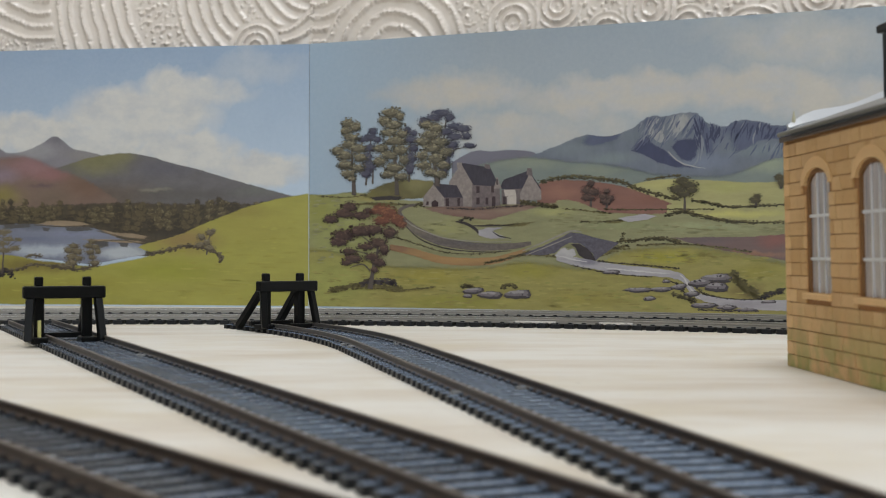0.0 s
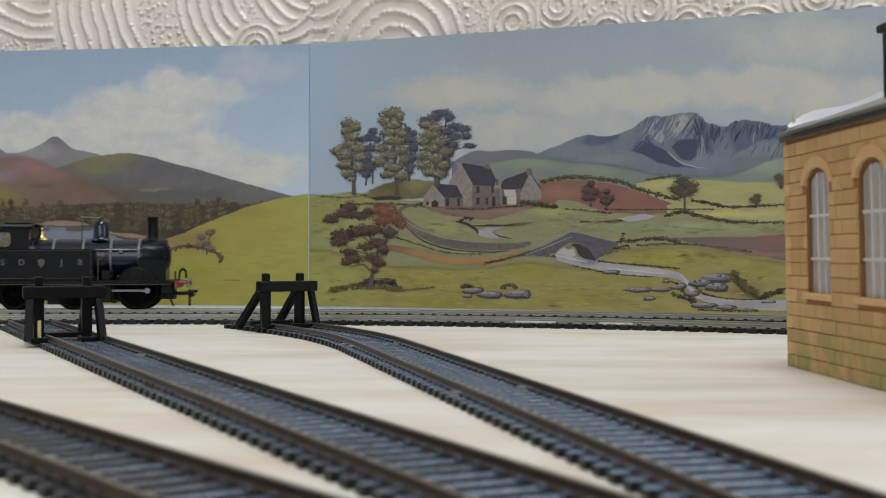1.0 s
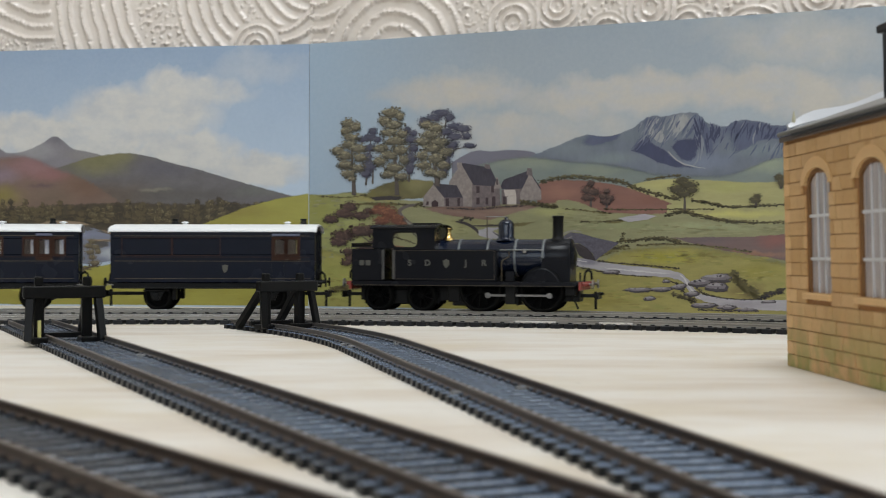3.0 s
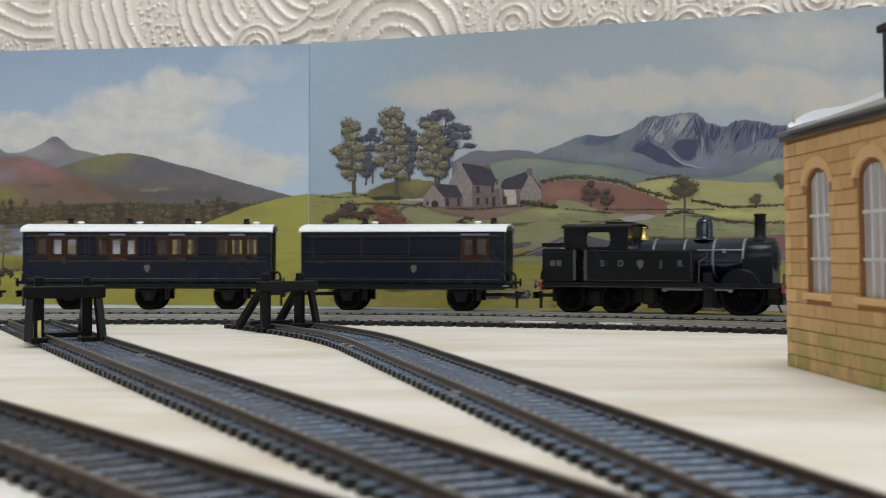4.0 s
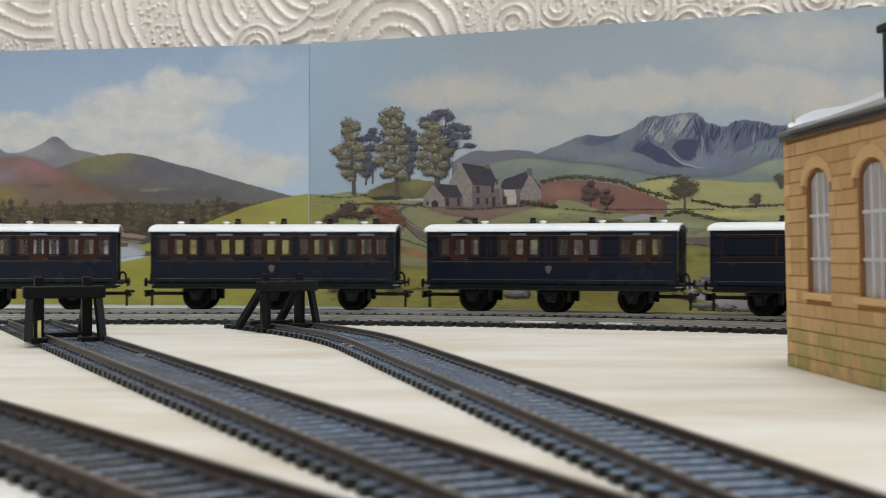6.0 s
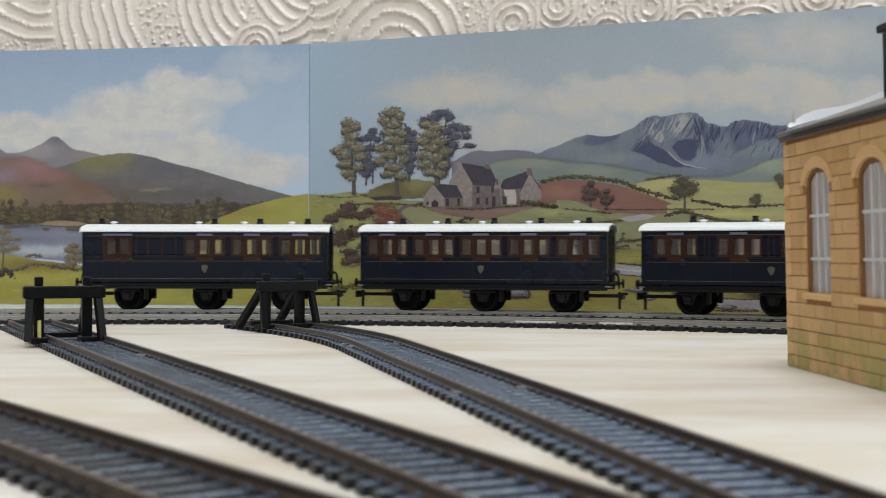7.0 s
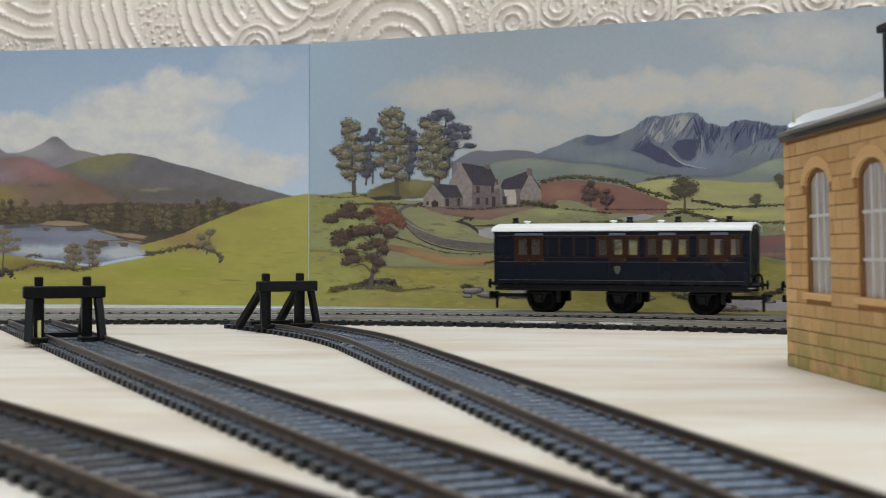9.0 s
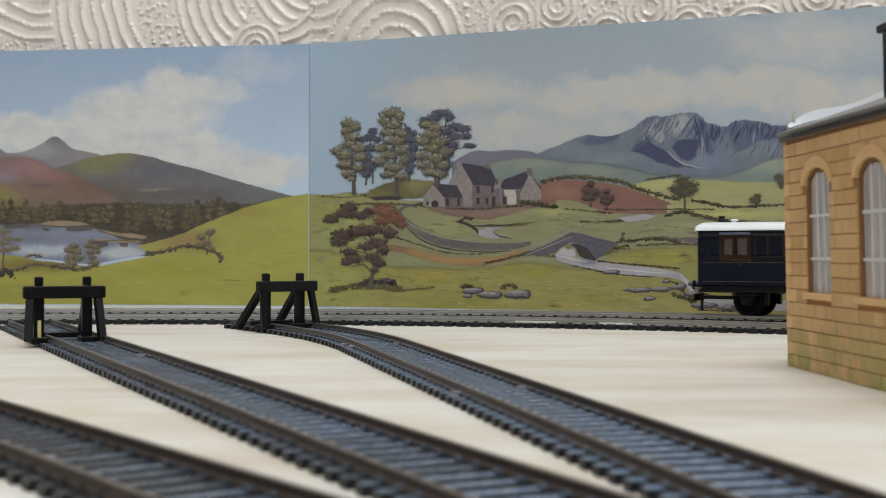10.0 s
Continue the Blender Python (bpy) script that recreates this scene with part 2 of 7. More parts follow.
# swirls of the embossed paper: fans of concentric ridges (centre, inner and outer reach, spacing, all in mm along and up the wall)
def emboss(fans, u, v):
    h = noise.fractal((u / 9, v / 9, 3.1), 1.0, 2.0, 3) * 0.12
    wob = noise.noise((u / 16, v / 16, 0.0)) * 2.2
    bead = noise.noise((u / 1.5, v / 1.5, 2.0))
    for cu, cv, inner, reach, gap in fans:
        r = math.hypot(u - cu, v - cv)
        if inner < r < reach:
            k = 0.5 + 0.5 * math.cos(2 * math.pi * (r + wob * 0.6) / gap)
            rough = max(0.1, 0.78 + 0.55 * noise.noise((u / 6.0, v / 6.0, 7.0)) + 0.75 * bead)
            edge = min(1.0, (reach - r) / 2.5, (r - inner) / 2.0)
            return h + (k ** 3.2) * rough * edge * 1.15
    k = noise.noise((u / 2.6, v / 2.6, 11.0)) + 0.6 * bead
    return h + min(1.0, max(0.0, k - 0.12) * 1.7)


def papered_wall(name, m, u0, u1, fans, label):
    g, step = Geo(), 0.0007
    z0, z1 = 0.140, 0.185
    nu, nv = int((u1 - u0) / step), int((z1 - z0) / step)
    vs, fs = [], []
    for j in range(nv + 1):
        for i in range(nu + 1):
            u, z = u0 + i * step, z0 + j * step
            vs.append((u, 0.0055 - 0.0019 * emboss(fans, u * 1000, z * 1000), z))
    for j in range(nv):
        for i in range(nu):
            a = j * (nu + 1) + i
            fs.append((a, a + 1, a + nu + 2, a + nu + 1))
    g.add(vs, fs, None, True)
    e0, e1 = u0 + nu * step, z0 + nv * step
    g.box(u0, e0, 0.0055, 0.10, e1, CEIL)
    g.box(u0, e0, 0.0055, 0.10, FLOOR, z0)
    g.box(u0, e0, 0.009, 0.10, z0, e1)
    side = (e0, 0.62) if u0 > -0.1 else (-0.62, u0)
    g.box(side[0], side[1], 0.0055, 0.10, FLOOR, CEIL)
    structure(name, g, M_WALL, label, m)


FANS_E = [(52, 145, 5, 46, 8.5), (3, 200, 11, 56, 7.4), (124, 159, 2, 16, 4.9), (150, 167, 2, 14, 4.2), (178, 151, 2, 12, 3.7), (201, 163, 2, 15, 4.3), (221, 152, 1, 12, 3.6), (255, 142, 2, 20, 4.3), (288, 163, 2, 19, 4.4), (310, 144, 2, 16, 3.8)]
FANS_W = [(-34, 154, 2, 16, 4.1), (-52, 192, 59, 112, 7.1), (-22, 190, 24, 64, 6.8), (-169, 210, 17, 51, 8.1), (3, 201, 10, 44, 6.8)]
papered_wall("wall_north", M_EAST, -0.0018, 0.40, FANS_E, "cream embossed wallpaper with swirling fan ridges")
papered_wall("wall_north_west", M_WEST, -0.36, 0.0018, FANS_W, "cream embossed wallpaper with swirling fan ridges")
structure("wall_north_end", Geo().box(0.50, 1.70, 0.50, 0.60, FLOOR, CEIL), M_PLASTER, "cream papered return of the wall")
structure("wall_north_west_end", Geo().box(-1.70, -0.69, 0.86, 0.96, FLOOR, CEIL), M_PLASTER, "cream papered return of the wall")

# ---------------------------------------------------------------- tracks
SL, SL_MAIN, RAIL_TOP, GAUGE, PITCH, SIDING_PITCH = 0.0017, 0.0019, 0.0037, 0.0165, 0.0061, 0.0063
RING = Vector((-0.1213, 0.0948))
R_BACK, R_FRONT = 0.5816, 0.5146


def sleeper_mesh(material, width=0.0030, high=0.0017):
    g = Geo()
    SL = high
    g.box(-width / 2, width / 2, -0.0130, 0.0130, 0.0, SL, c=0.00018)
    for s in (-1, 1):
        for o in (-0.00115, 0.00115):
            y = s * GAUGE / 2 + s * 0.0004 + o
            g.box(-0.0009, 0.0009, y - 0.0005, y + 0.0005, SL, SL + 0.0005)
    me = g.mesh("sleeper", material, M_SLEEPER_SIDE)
    # Tops get a paler colour than the sides, standing in for sheen.
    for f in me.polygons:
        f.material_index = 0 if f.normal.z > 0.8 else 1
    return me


SLEEPER_SIDING, SLEEPER_MAIN = sleeper_mesh(M_SLEEPER, 0.0031), sleeper_mesh(M_SLEEPER_MAIN, 0.0042, SL_MAIN)


def rail_geo(path, side, top_only, SL):
    """Flat-bottomed rail swept along a path of (point, heading)."""
    prof = [(-0.00105, SL), (-0.00105, SL + 0.0003), (-0.0003, SL + 0.00065), (-0.0003, RAIL_TOP - 0.0007), (-0.0005, RAIL_TOP - 0.0005),
            (-0.0005, RAIL_TOP - 0.0001), (-0.0004, RAIL_TOP)]
    prof = prof + [(-a, z) for a, z in reversed(prof)]
    if top_only:
        prof = [(-0.00044, RAIL_TOP - 0.0002), (-0.00040, RAIL_TOP + 0.00003), (0.00040, RAIL_TOP + 0.00003), (0.00044, RAIL_TOP - 0.0002)]
    vs, fs, n = [], [], len(prof)
    off = side * (GAUGE / 2 + 0.0005)
    for (x, y), h in path:
        nx, ny = -math.sin(h), math.cos(h)
        for a, z in prof:
            vs.append((x + nx * (off + a), y + ny * (off + a), z))
    for i in range(len(path) - 1):
        for k in range(n):
            k2 = (k + 1) % n
            fs.append((i * n + k, i * n + k2, (i + 1) * n + k2, (i + 1) * n + k))
    fs.append(tuple(range(n)))
    fs.append(tuple((len(path) - 1) * n + k for k in reversed(range(n))))
    return Geo().add(vs, fs)


def run(start, heading, pieces):
    """A centre line: from start, heading in degrees from +y to the left, in pieces of (length, turn in degrees to the left)."""
    (x, y), h, step, out = start, radians(90 + heading), SIDING_PITCH / 2, []
    for length, turn in pieces:
        n = max(1, round(length / step))
        for i in range(n):
            out.append(((x, y), h))
            h += radians(turn) / n / 2
            x, y = x + math.cos(h) * length / n, y + math.sin(h) * length / n
            h += radians(turn) / n / 2
    out.append(((x, y), h))
    return out


def arc(r, a0, a1):
    n = 2 * round(radians(a1 - a0) * r / PITCH)
    out = []
    for i in range(n + 1):
        a = radians(a0 + (a1 - a0) * i / n)
        out.append(((RING.x + r * math.sin(a), RING.y + r * math.cos(a)), -a))
    return out


def track(name, path, label, rail, head, sleeper, group, base=SL):
    t = thing(name, label, "track", group)
    for side in (1, -1):
        r = part("rail", rail_geo(path, side, False, base), rail, t)
        part("rail_head", rail_geo(path, side, True, base), head, r, "bright running surface worn on the rail")
    rnd = random.Random(len(path))
    for i, ((x, y), h) in enumerate(path[1::2]):
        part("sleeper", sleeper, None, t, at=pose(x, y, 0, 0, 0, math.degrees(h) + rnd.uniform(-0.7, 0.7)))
    return t


C_PATH = run((0.0449, 0.148), 12.8, [(0.293, 0.0), (0.1556, 22.5)])
B_PATH = run((0.0152, 0.149), 24.5, [(0.455, 0.0)])
A_PATH = run((-0.0180, 0.148), 35.4, [(0.24, 0.5)])
LAB = "rust-brown siding track with blue-black plastic sleepers on the baseboard"
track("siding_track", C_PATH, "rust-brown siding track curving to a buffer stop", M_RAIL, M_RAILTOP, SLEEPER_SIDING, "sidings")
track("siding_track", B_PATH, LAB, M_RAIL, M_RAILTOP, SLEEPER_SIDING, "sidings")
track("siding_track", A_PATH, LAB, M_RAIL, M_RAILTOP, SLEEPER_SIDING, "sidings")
track("running_track", arc(R_FRONT, -62, 62), "curved nickel-silver running track with dark sleepers", M_STEEL, M_STEELTOP, SLEEPER_MAIN, "running lines", SL_MAIN)
track("running_track", arc(R_BACK, -92, 112), "outer curved running track beside the painted backscene", M_STEEL, M_STEELTOP, SLEEPER_MAIN, "running lines", SL_MAIN)


# ---------------------------------------------------------------- buffer stops
def on_path(path, dist):
    i = min(len(path) - 1, round(dist * 2 / SIDING_PITCH))
    (x, y), h = path[i]
    return pose(x, y, RAIL_TOP, 0, 0, math.degrees(h))


def buffer_stop(m, label):
    """Local x runs along the track away from the open end; z = 0 on the rail head."""
    t = thing("buffer_stop", label, "buffer stop", "buffer stops", at=m)
    g = Geo().box(-0.0030, 0.0006, -0.0136, 0.0136, 0.0128, 0.0170, c=0.0004)
    part("beam", g, M_BLACK, t)
    for s in (-1, 1):
        part("post", Geo().box(0.0006, 0.0040, s * 0.0080 - 0.0017, s * 0.0080 + 0.0017, -0.0024, 0.0168, c=0.0003), M_BLACK, t)
        g = Geo()
        a, b = Vector((0.0024, s * 0.0083, 0.0155)), Vector((0.0215, s * 0.0092, -0.0020))
        d = b - a
        g.box(-0.0014, 0.0014, -0.0013, 0.0013, 0, d.length, Matrix.Translation(a) @ d.to_track_quat("Z", "Y").to_matrix().to_4x4(), 0.0002)
        part("strut", g, M_BLACK, t)
        g = Geo().box(0.0006, 0.0034, s * 0.0080 - 0.0014, s * 0.0080 + 0.0014, 0.0168, 0.0201, c=0.0004)
        part("bolt_head", g, M_BLACK, t)
        g = Geo()
        a, b = Vector((-0.0012, s * 0.0112, 0.0130)), Vector((-0.0045, s * 0.0122, -0.0015))
        d = b - a
        g.box(-0.0013, 0.0013, -0.0011, 0.0011, 0, d.length, Matrix.Translation(a) @ d.to_track_quat("Z", "Y").to_matrix().to_4x4(), 0.0002)
        part("brace", g, M_BLACK, t)
        part("shoe", Geo().box(-0.0030, 0.0060, s * 0.0083 - 0.0028, s * 0.0083 + 0.0028, -0.0024, -0.0004, c=0.0002), M_BLACK, t)
    part("tie_bar", Geo().box(0.0100, 0.0122, -0.0100, 0.0100, -0.0012, 0.0006, c=0.0002), M_BLACK, t)
    return t


M_YELLOW = plain("pale_yellow_paint_chip", (0.62, 0.58, 0.22, 1), 0.5, var=0.3)
b1 = buffer_stop(on_path(B_PATH, 0.337) @ pose(0, 0.0044, 0), "black plastic model buffer stop with a yellow paint chip")
part("paint_chip", Geo().box(-0.0002, 0.0005, 0.0074, 0.0086, -0.0006, 0.0054, c=0.0002), M_YELLOW, b1, "pale yellow flash on the post")
buffer_stop(on_path(C_PATH, 0.405) @ pose(0, 0.0028, 0, 0, 0, 9), "black plastic model buffer stop at the end of a curved siding")

# bright strips and pale flecks added on the tracks to stand in for glints
M_GLINT = plain("bright_glint_metal", (0.72, 0.71, 0.69, 1), 0.25, 0.85, var=0.2)
M_CHIP = plain("pale_grey_fleck", (0.24, 0.24, 0.24, 1), 0.7, var=0.4)


# Added metal strip imitating a patch of glare along the rail.
def add_glint(r, deg, length, off, z, label):
    a = radians(deg)
    rr = r + off
    g = Geo().box(-length / 2, length / 2, -0.0006, 0.0006, 0.0, 0.0011, c=0.00025)
    ob = part("rail_joiner", g, M_GLINT, at=pose(RING.x + rr * math.sin(a), RING.y + rr * math.cos(a), z, 0, 0, -deg))
    tagged(ob, label, "rail joiner", "rail joiners")


add_glint(R_FRONT, 18.6, 0.0185, -0.0101, SL_MAIN, "bright silver strip standing in for glare beside the running rail")
add_glint(R_FRONT, 22.6, 0.0150, -0.0101, SL_MAIN, "bright silver strip standing in for glare beside the running rail")
add_glint(R_FRONT, 22.4, 0.0160, 0.0069, SL_MAIN, "bright silver strip standing in for glare inside the running rail")
add_glint(R_FRONT, 15.4, 0.0120, 0.0069, SL_MAIN, "bright silver strip standing in for glare inside the running rail")


# Pale flecks standing in for glints and small fittings along the rails.
def chip(path, dist, off, size, seed):
    i = round(dist * 2 / SIDING_PITCH)
    (x, y), h = path[i]
    nx, ny = -math.sin(h), math.cos(h)
    rnd = random.Random(seed)
    g = Geo()
    pts = blob_outline(size, rnd)
    g.prism(pts, -0.0003, 0.0003, pose(0, 0, 0, 90))
    ob = part("dust_chip", g, M_CHIP, at=pose(x + nx * off, y + ny * off, SL + 0.00032, 0, 0, rnd.uniform(0, 180)))
    tagged(ob, "small pale fleck standing in for a bright glint", "debris", "flakes on the sidings")


def blob_outline(size, rnd):
    return [(size * rnd.uniform(0.6, 1.2) * math.cos(a), size * rnd.uniform(0.4, 0.8) * math.sin(a)) for a in [2 * math.pi * i / 9 for i in range(9)]]


for path, dist, off, size, seed in ((C_PATH, 0.290, 0.0100, 0.0022, 1), (C_PATH, 0.300, 0.0112, 0.0015, 2), (C_PATH, 0.300, -0.0062, 0.0016, 3), (C_PATH, 0.145, 0.0100, 0.0015, 4), (C_PATH, 0.150, -0.0060, 0.0015, 5),
                                    (B_PATH, 0.262, -0.0060, 0.0016, 6), (A_PATH, 0.118, -0.0020, 0.0016, 8), (A_PATH, 0.060, 0.0050, 0.0015, 9)):
    chip(path, dist, off, size, seed)

# ---------------------------------------------------------------- painted backscene
def sky_paper(name, top, low, clouds, edge=None, lit=(218, 214, 208)):
    """Printed sky: a blue wash, paler towards the hills, with soft clouds (centre, reach along, reach up, strength)."""
    s = Nodes(name)
    v = s.coords((1000, 1000, 1000))
    sep = s.t.nodes.new("ShaderNodeSeparateXYZ")
    s.put(sep.inputs[0], v)
    wx = s.math("MULTIPLY", s.math("SUBTRACT", s.noise(v, 0.035, 3.0, 0.55), 0.5), 34.0)
    wz = s.math("MULTIPLY", s.math("SUBTRACT", s.noise(s.coords((1000, 1000, 1000), (70, 0, 30)), 0.05, 3.0, 0.55), 0.5), 26.0)
    x, z = s.math("ADD", sep.outputs[0], wx), s.math("ADD", sep.outputs[2], wz)
    wash = s.ramp(s.math("DIVIDE", s.math("SUBTRACT", z, 70.0), 90.0, clamp=True), [(0.0, low), (1.0, top)])
    if edge:
        k = s.math("DIVIDE", s.math("SUBTRACT", 110.0, x), 110.0, clamp=True)
        wash = s.mix(s.math("MULTIPLY", k, 0.9), wash, edge)
    total = None
    for cu, cv, ru, rv, k in clouds:
        d = s.math("ADD", s.math("POWER", s.math("DIVIDE", s.math("SUBTRACT", x, cu), ru), 2.0), s.math("POWER", s.math("DIVIDE", s.math("SUBTRACT", z, cv), rv), 2.0))
        c = s.math("MULTIPLY", s.math("MULTIPLY", s.math("SUBTRACT", 1.0, d, clamp=True), 1.25), k)
        total = c if total is None else s.math("MAXIMUM", total, c)
    billow = s.math("ADD", 0.1, s.math("MULTIPLY", s.noise(v, 0.045, 4.0, 0.55), 1.7))
    total = s.math("MULTIPLY", total, billow, clamp=True)
    warm = s.mix(s.noise(v, 0.02, 2.0), lin(lit[0] - 22, lit[1] - 14, lit[2] - 4), lin(lit[0] - 8, lit[1] - 11, lit[2] - 14))
    body = s.ramp(s.noise(s.coords((1000, 1000, 1700), (13, 0, 5)), 0.055, 6.0, 0.6), [(0.36, lin(176, 180, 188, 1.0)), (0.56, lin(*(c - 10 for c in lit))), (0.75, lin(*lit))])
    col = s.mix(total, wash, s.mix(0.5, warm, body))
    col = s.mix(0.08, col, s.ramp(s.noise(v, 0.4, 4.0), [(0.3, (0.25, 0.3, 0.36, 1)), (0.7, (0.55, 0.58, 0.6, 1))]))
    s.bump(s.noise(v, 0.012, 2.0), 0.25, 0.004)
    return s.done(col, 0.42, 0.0, 0.4)


def soft_edge(s, v):
    """Lets the ink thin out where the mesh attribute "thin" says so, broken up like dry brushwork."""
    at = s.t.nodes.new("ShaderNodeAttribute")
    at.attribute_name = "thin"
    full = s.math("MULTIPLY", s.math("SUBTRACT", 1.0, at.outputs["Fac"]), 1.04)
    dots = s.math("DIVIDE", s.math("SUBTRACT", s.noise(v, 2.6, 3.0, 0.7), 0.28), 0.44, clamp=True)
    fine = s.math("DIVIDE", s.math("SUBTRACT", s.noise(v, 60.0, 1.0), 0.28), 0.44, clamp=True)
    s.put(s.bsdf.inputs["Alpha"], s.math("GREATER_THAN", full, s.math("ADD", s.math("MULTIPLY", dots, 0.4), s.math("MULTIPLY", fine, 0.6))))


SHEET_T = 0.0004


def sheet(name, m, u0, u1, material, label):
    g = Geo().box(u0, u1, 0.0, SHEET_T, 0.0, TOP)
    ob = part(name, g, material, at=m)
    return tagged(ob, label, "backscene", "painted backscene sheets")


SKY_E = sky_paper("printed_sky_grey_blue", lin(140, 150, 160, 1.1), lin(162, 169, 175, 1.1),
                  [(86.4, 121.7, 50, 13, 0.9), (113.4, 120.5, 30, 9, 0.7), (180.8, 116.0, 62, 14, 1.1), (252.3, 117.2, 60, 13, 1.0), (280.5, 138.7, 46, 16, 0.72), (297.0, 109.5, 44, 13, 1.0), (123.3, 98.3, 70, 13, 0.75), (260.8, 148.6, 50, 8, 0.3), (155.7, 97.2, 60, 14, 0.6)], lin(148, 168, 188, 1.1), (202, 195, 184))
SKY_W = sky_paper("printed_sky_blue", lin(134, 153, 178, 1.1), lin(172, 187, 204, 1.1),
                  [(-75.0, 126.8, 40, 16, 1.3), (-103.1, 113.8, 58, 22, 1.3), (-174.7, 102.9, 66, 17, 1.2), (-138.6, 95.0, 60, 20, 1.3), (-78.4, 90.0, 46, 18, 1.3), (-40.2, 81.2, 44, 13, 1.25), (-50.6, 124.7, 26, 9, 0.8), (-19.5, 84.4, 14, 6, 1.0), (-33.4, 141.0, 40, 12, 0.3)])
EAST = sheet("backscene_sheet", M_EAST, 0.00012, 0.40, SKY_E, "printed landscape backscene of farmhouse, bridge and mountains")
WEST = sheet("backscene_sheet", M_WEST, -0.36, -0.00012, SKY_W, "printed landscape backscene of lake, hills and woods")
LAYER = {EAST: 0, WEST: 0}


def depth_of(sheet_ob):
    LAYER[sheet_ob] += 1
    return -0.000002 * LAYER[sheet_ob]


def ragged(pts, rough, seed, closed=True, step=1.2):
    """A line through a few points, broken up like a brush edge (mm)."""
    out, n = [], len(pts)
    for i in range(n if closed else n - 1):
        a, b = Vector(pts[i]), Vector(pts[(i + 1) % n])
        k = max(1, int((b - a).length / step))
        for j in range(k):
            p = a.lerp(b, j / k)
            d = Vector((noise.noise((p.x * 0.35, p.y * 0.35, seed)) + 0.5 * noise.noise((p.x * 1.1, p.y * 1.1, seed)), noise.noise((p.x * 0.35, p.y * 0.35, seed + 9)) + 0.5 * noise.noise((p.x * 1.1, p.y * 1.1, seed + 9))))
            out.append(p + d * rough)
    if not closed:
        out.append(Vector(pts[-1]))
    return out


def curve(pts, n=8):
    """A smooth line through a few points (mm)."""
    out = []
    for i in range(len(pts) - 1):
        p0, p1, p2, p3 = (Vector(pts[max(0, min(len(pts) - 1, i + k))]) for k in (-1, 0, 1, 2))
        for j in range(n):
            t = j / n
            out.append(0.5 * ((2 * p1) + (p2 - p0) * t + (2 * p0 - 5 * p1 + 4 * p2 - p3) * t * t + (3 * p1 - p0 - 3 * p2 + p3) * t ** 3))
    out.append(Vector(pts[-1]))
    return out


def ink(sheet_ob, name, verts, faces, thin, material, label):
    g = Geo().add(verts, faces)
    ob = part(name, g, material, sheet_ob, label)
    if thin:
        a = ob.data.attributes.new("thin", "FLOAT", "POINT")
        a.data.foreach_set("value", thin)
    return ob


def shape(sheet_ob, name, polys, material, label="", soft=0.0):
    """Printed patches of one colour, outlines in mm, lying on the sheet; soft: width of the faded rim as a share of the patch."""
    y = depth_of(sheet_ob)
    vs, faces, thin = [], [], []
    for pts in polys:
        pts = [Vector((p[0], p[1])) for p in pts]
        o, n = len(vs), len(pts)
        if soft:
            mid = sum(pts, Vector((0, 0))) / n
            rim, pts = pts, [mid.lerp(p, 1 - soft) for p in pts]
            turn = sum(rim[i].cross(rim[(i + 1) % n]) for i in range(n))
            vs += [(p.x / 1000, y, p.y / 1000) for p in rim]
            thin += [1.0] * n
            for i in range(n):
                k = (i + 1) % n
                faces.append((o + i, o + k, o + n + k, o + n + i) if turn > 0 else (o + i, o + n + i, o + n + k, o + k))
            o += n
        tri = geometry.tessellate_polygon([[Vector((p.x, p.y, 0)) for p in pts]])
        for a, b, c in tri:
            ccw = (pts[b] - pts[a]).cross(pts[c] - pts[a]) > 0
            faces.append((o + a, o + b, o + c) if ccw else (o + a, o + c, o + b))
        vs += [(p.x / 1000, y, p.y / 1000) for p in pts]
        thin += [0.0] * n
    return ink(sheet_ob, name, vs, faces, thin if soft else None, material, label)


def land(sheet_ob, name, ridge, floor, material, rough=0.5, seed=1, label="", fade=1.6):
    """A hill: a ridge line from left to right, inked thinly along its edge, and a level floor below it (mm)."""
    pts = ragged([tuple(p) for p in curve(ridge, 6)], rough, seed, False)
    for a, b in zip(pts, pts[1:]):
        b.x = max(b.x, a.x + 0.05)
    y, n = depth_of(sheet_ob), len(pts)
    vs = [(p.x / 1000, y, p.y / 1000) for p in pts]
    vs += [(p.x / 1000, y, max(floor + 0.1, p.y - fade) / 1000) for p in pts]
    vs += [(p.x / 1000, y, floor / 1000) for p in pts]
    fs = []
    for i in range(n - 1):
        for r in (0, n):
            fs.append((r + i, r + n + i, r + n + i + 1, r + i + 1))
    return ink(sheet_ob, name, vs, fs, [1.0] * n + [0.0] * (2 * n), material, label)


def blob(cx, cy, rx, ry, rnd, n=11, jag=0.35):
    out = []
    for i in range(n):
        a = 2 * math.pi * i / n
        k = 1 + rnd.uniform(-jag, jag)
        out.append((cx + rx * k * math.cos(a), cy + ry * k * math.sin(a)))
    return out


def ribbon(pts, widths):
    """A stream, path, wall or trunk: a line with a width at each point (mm)."""
    c = curve(pts, 6)
    up, dn = [], []
    for i, p in enumerate(c):
        t = (c[min(i + 1, len(c) - 1)] - c[max(i - 1, 0)]).normalized()
        nrm = Vector((-t.y, t.x))
        f = i / (len(c) - 1) * (len(widths) - 1)
        k = int(min(f, len(widths) - 2))
        w = widths[k] + (widths[k + 1] - widths[k]) * (f - k)
        up.append(p + nrm * w / 2)
        dn.append(p - nrm * w / 2)
    return up + dn[::-1]



def pairs(*flat):
    return [(flat[i], flat[i + 1]) for i in range(0, len(flat), 2)]


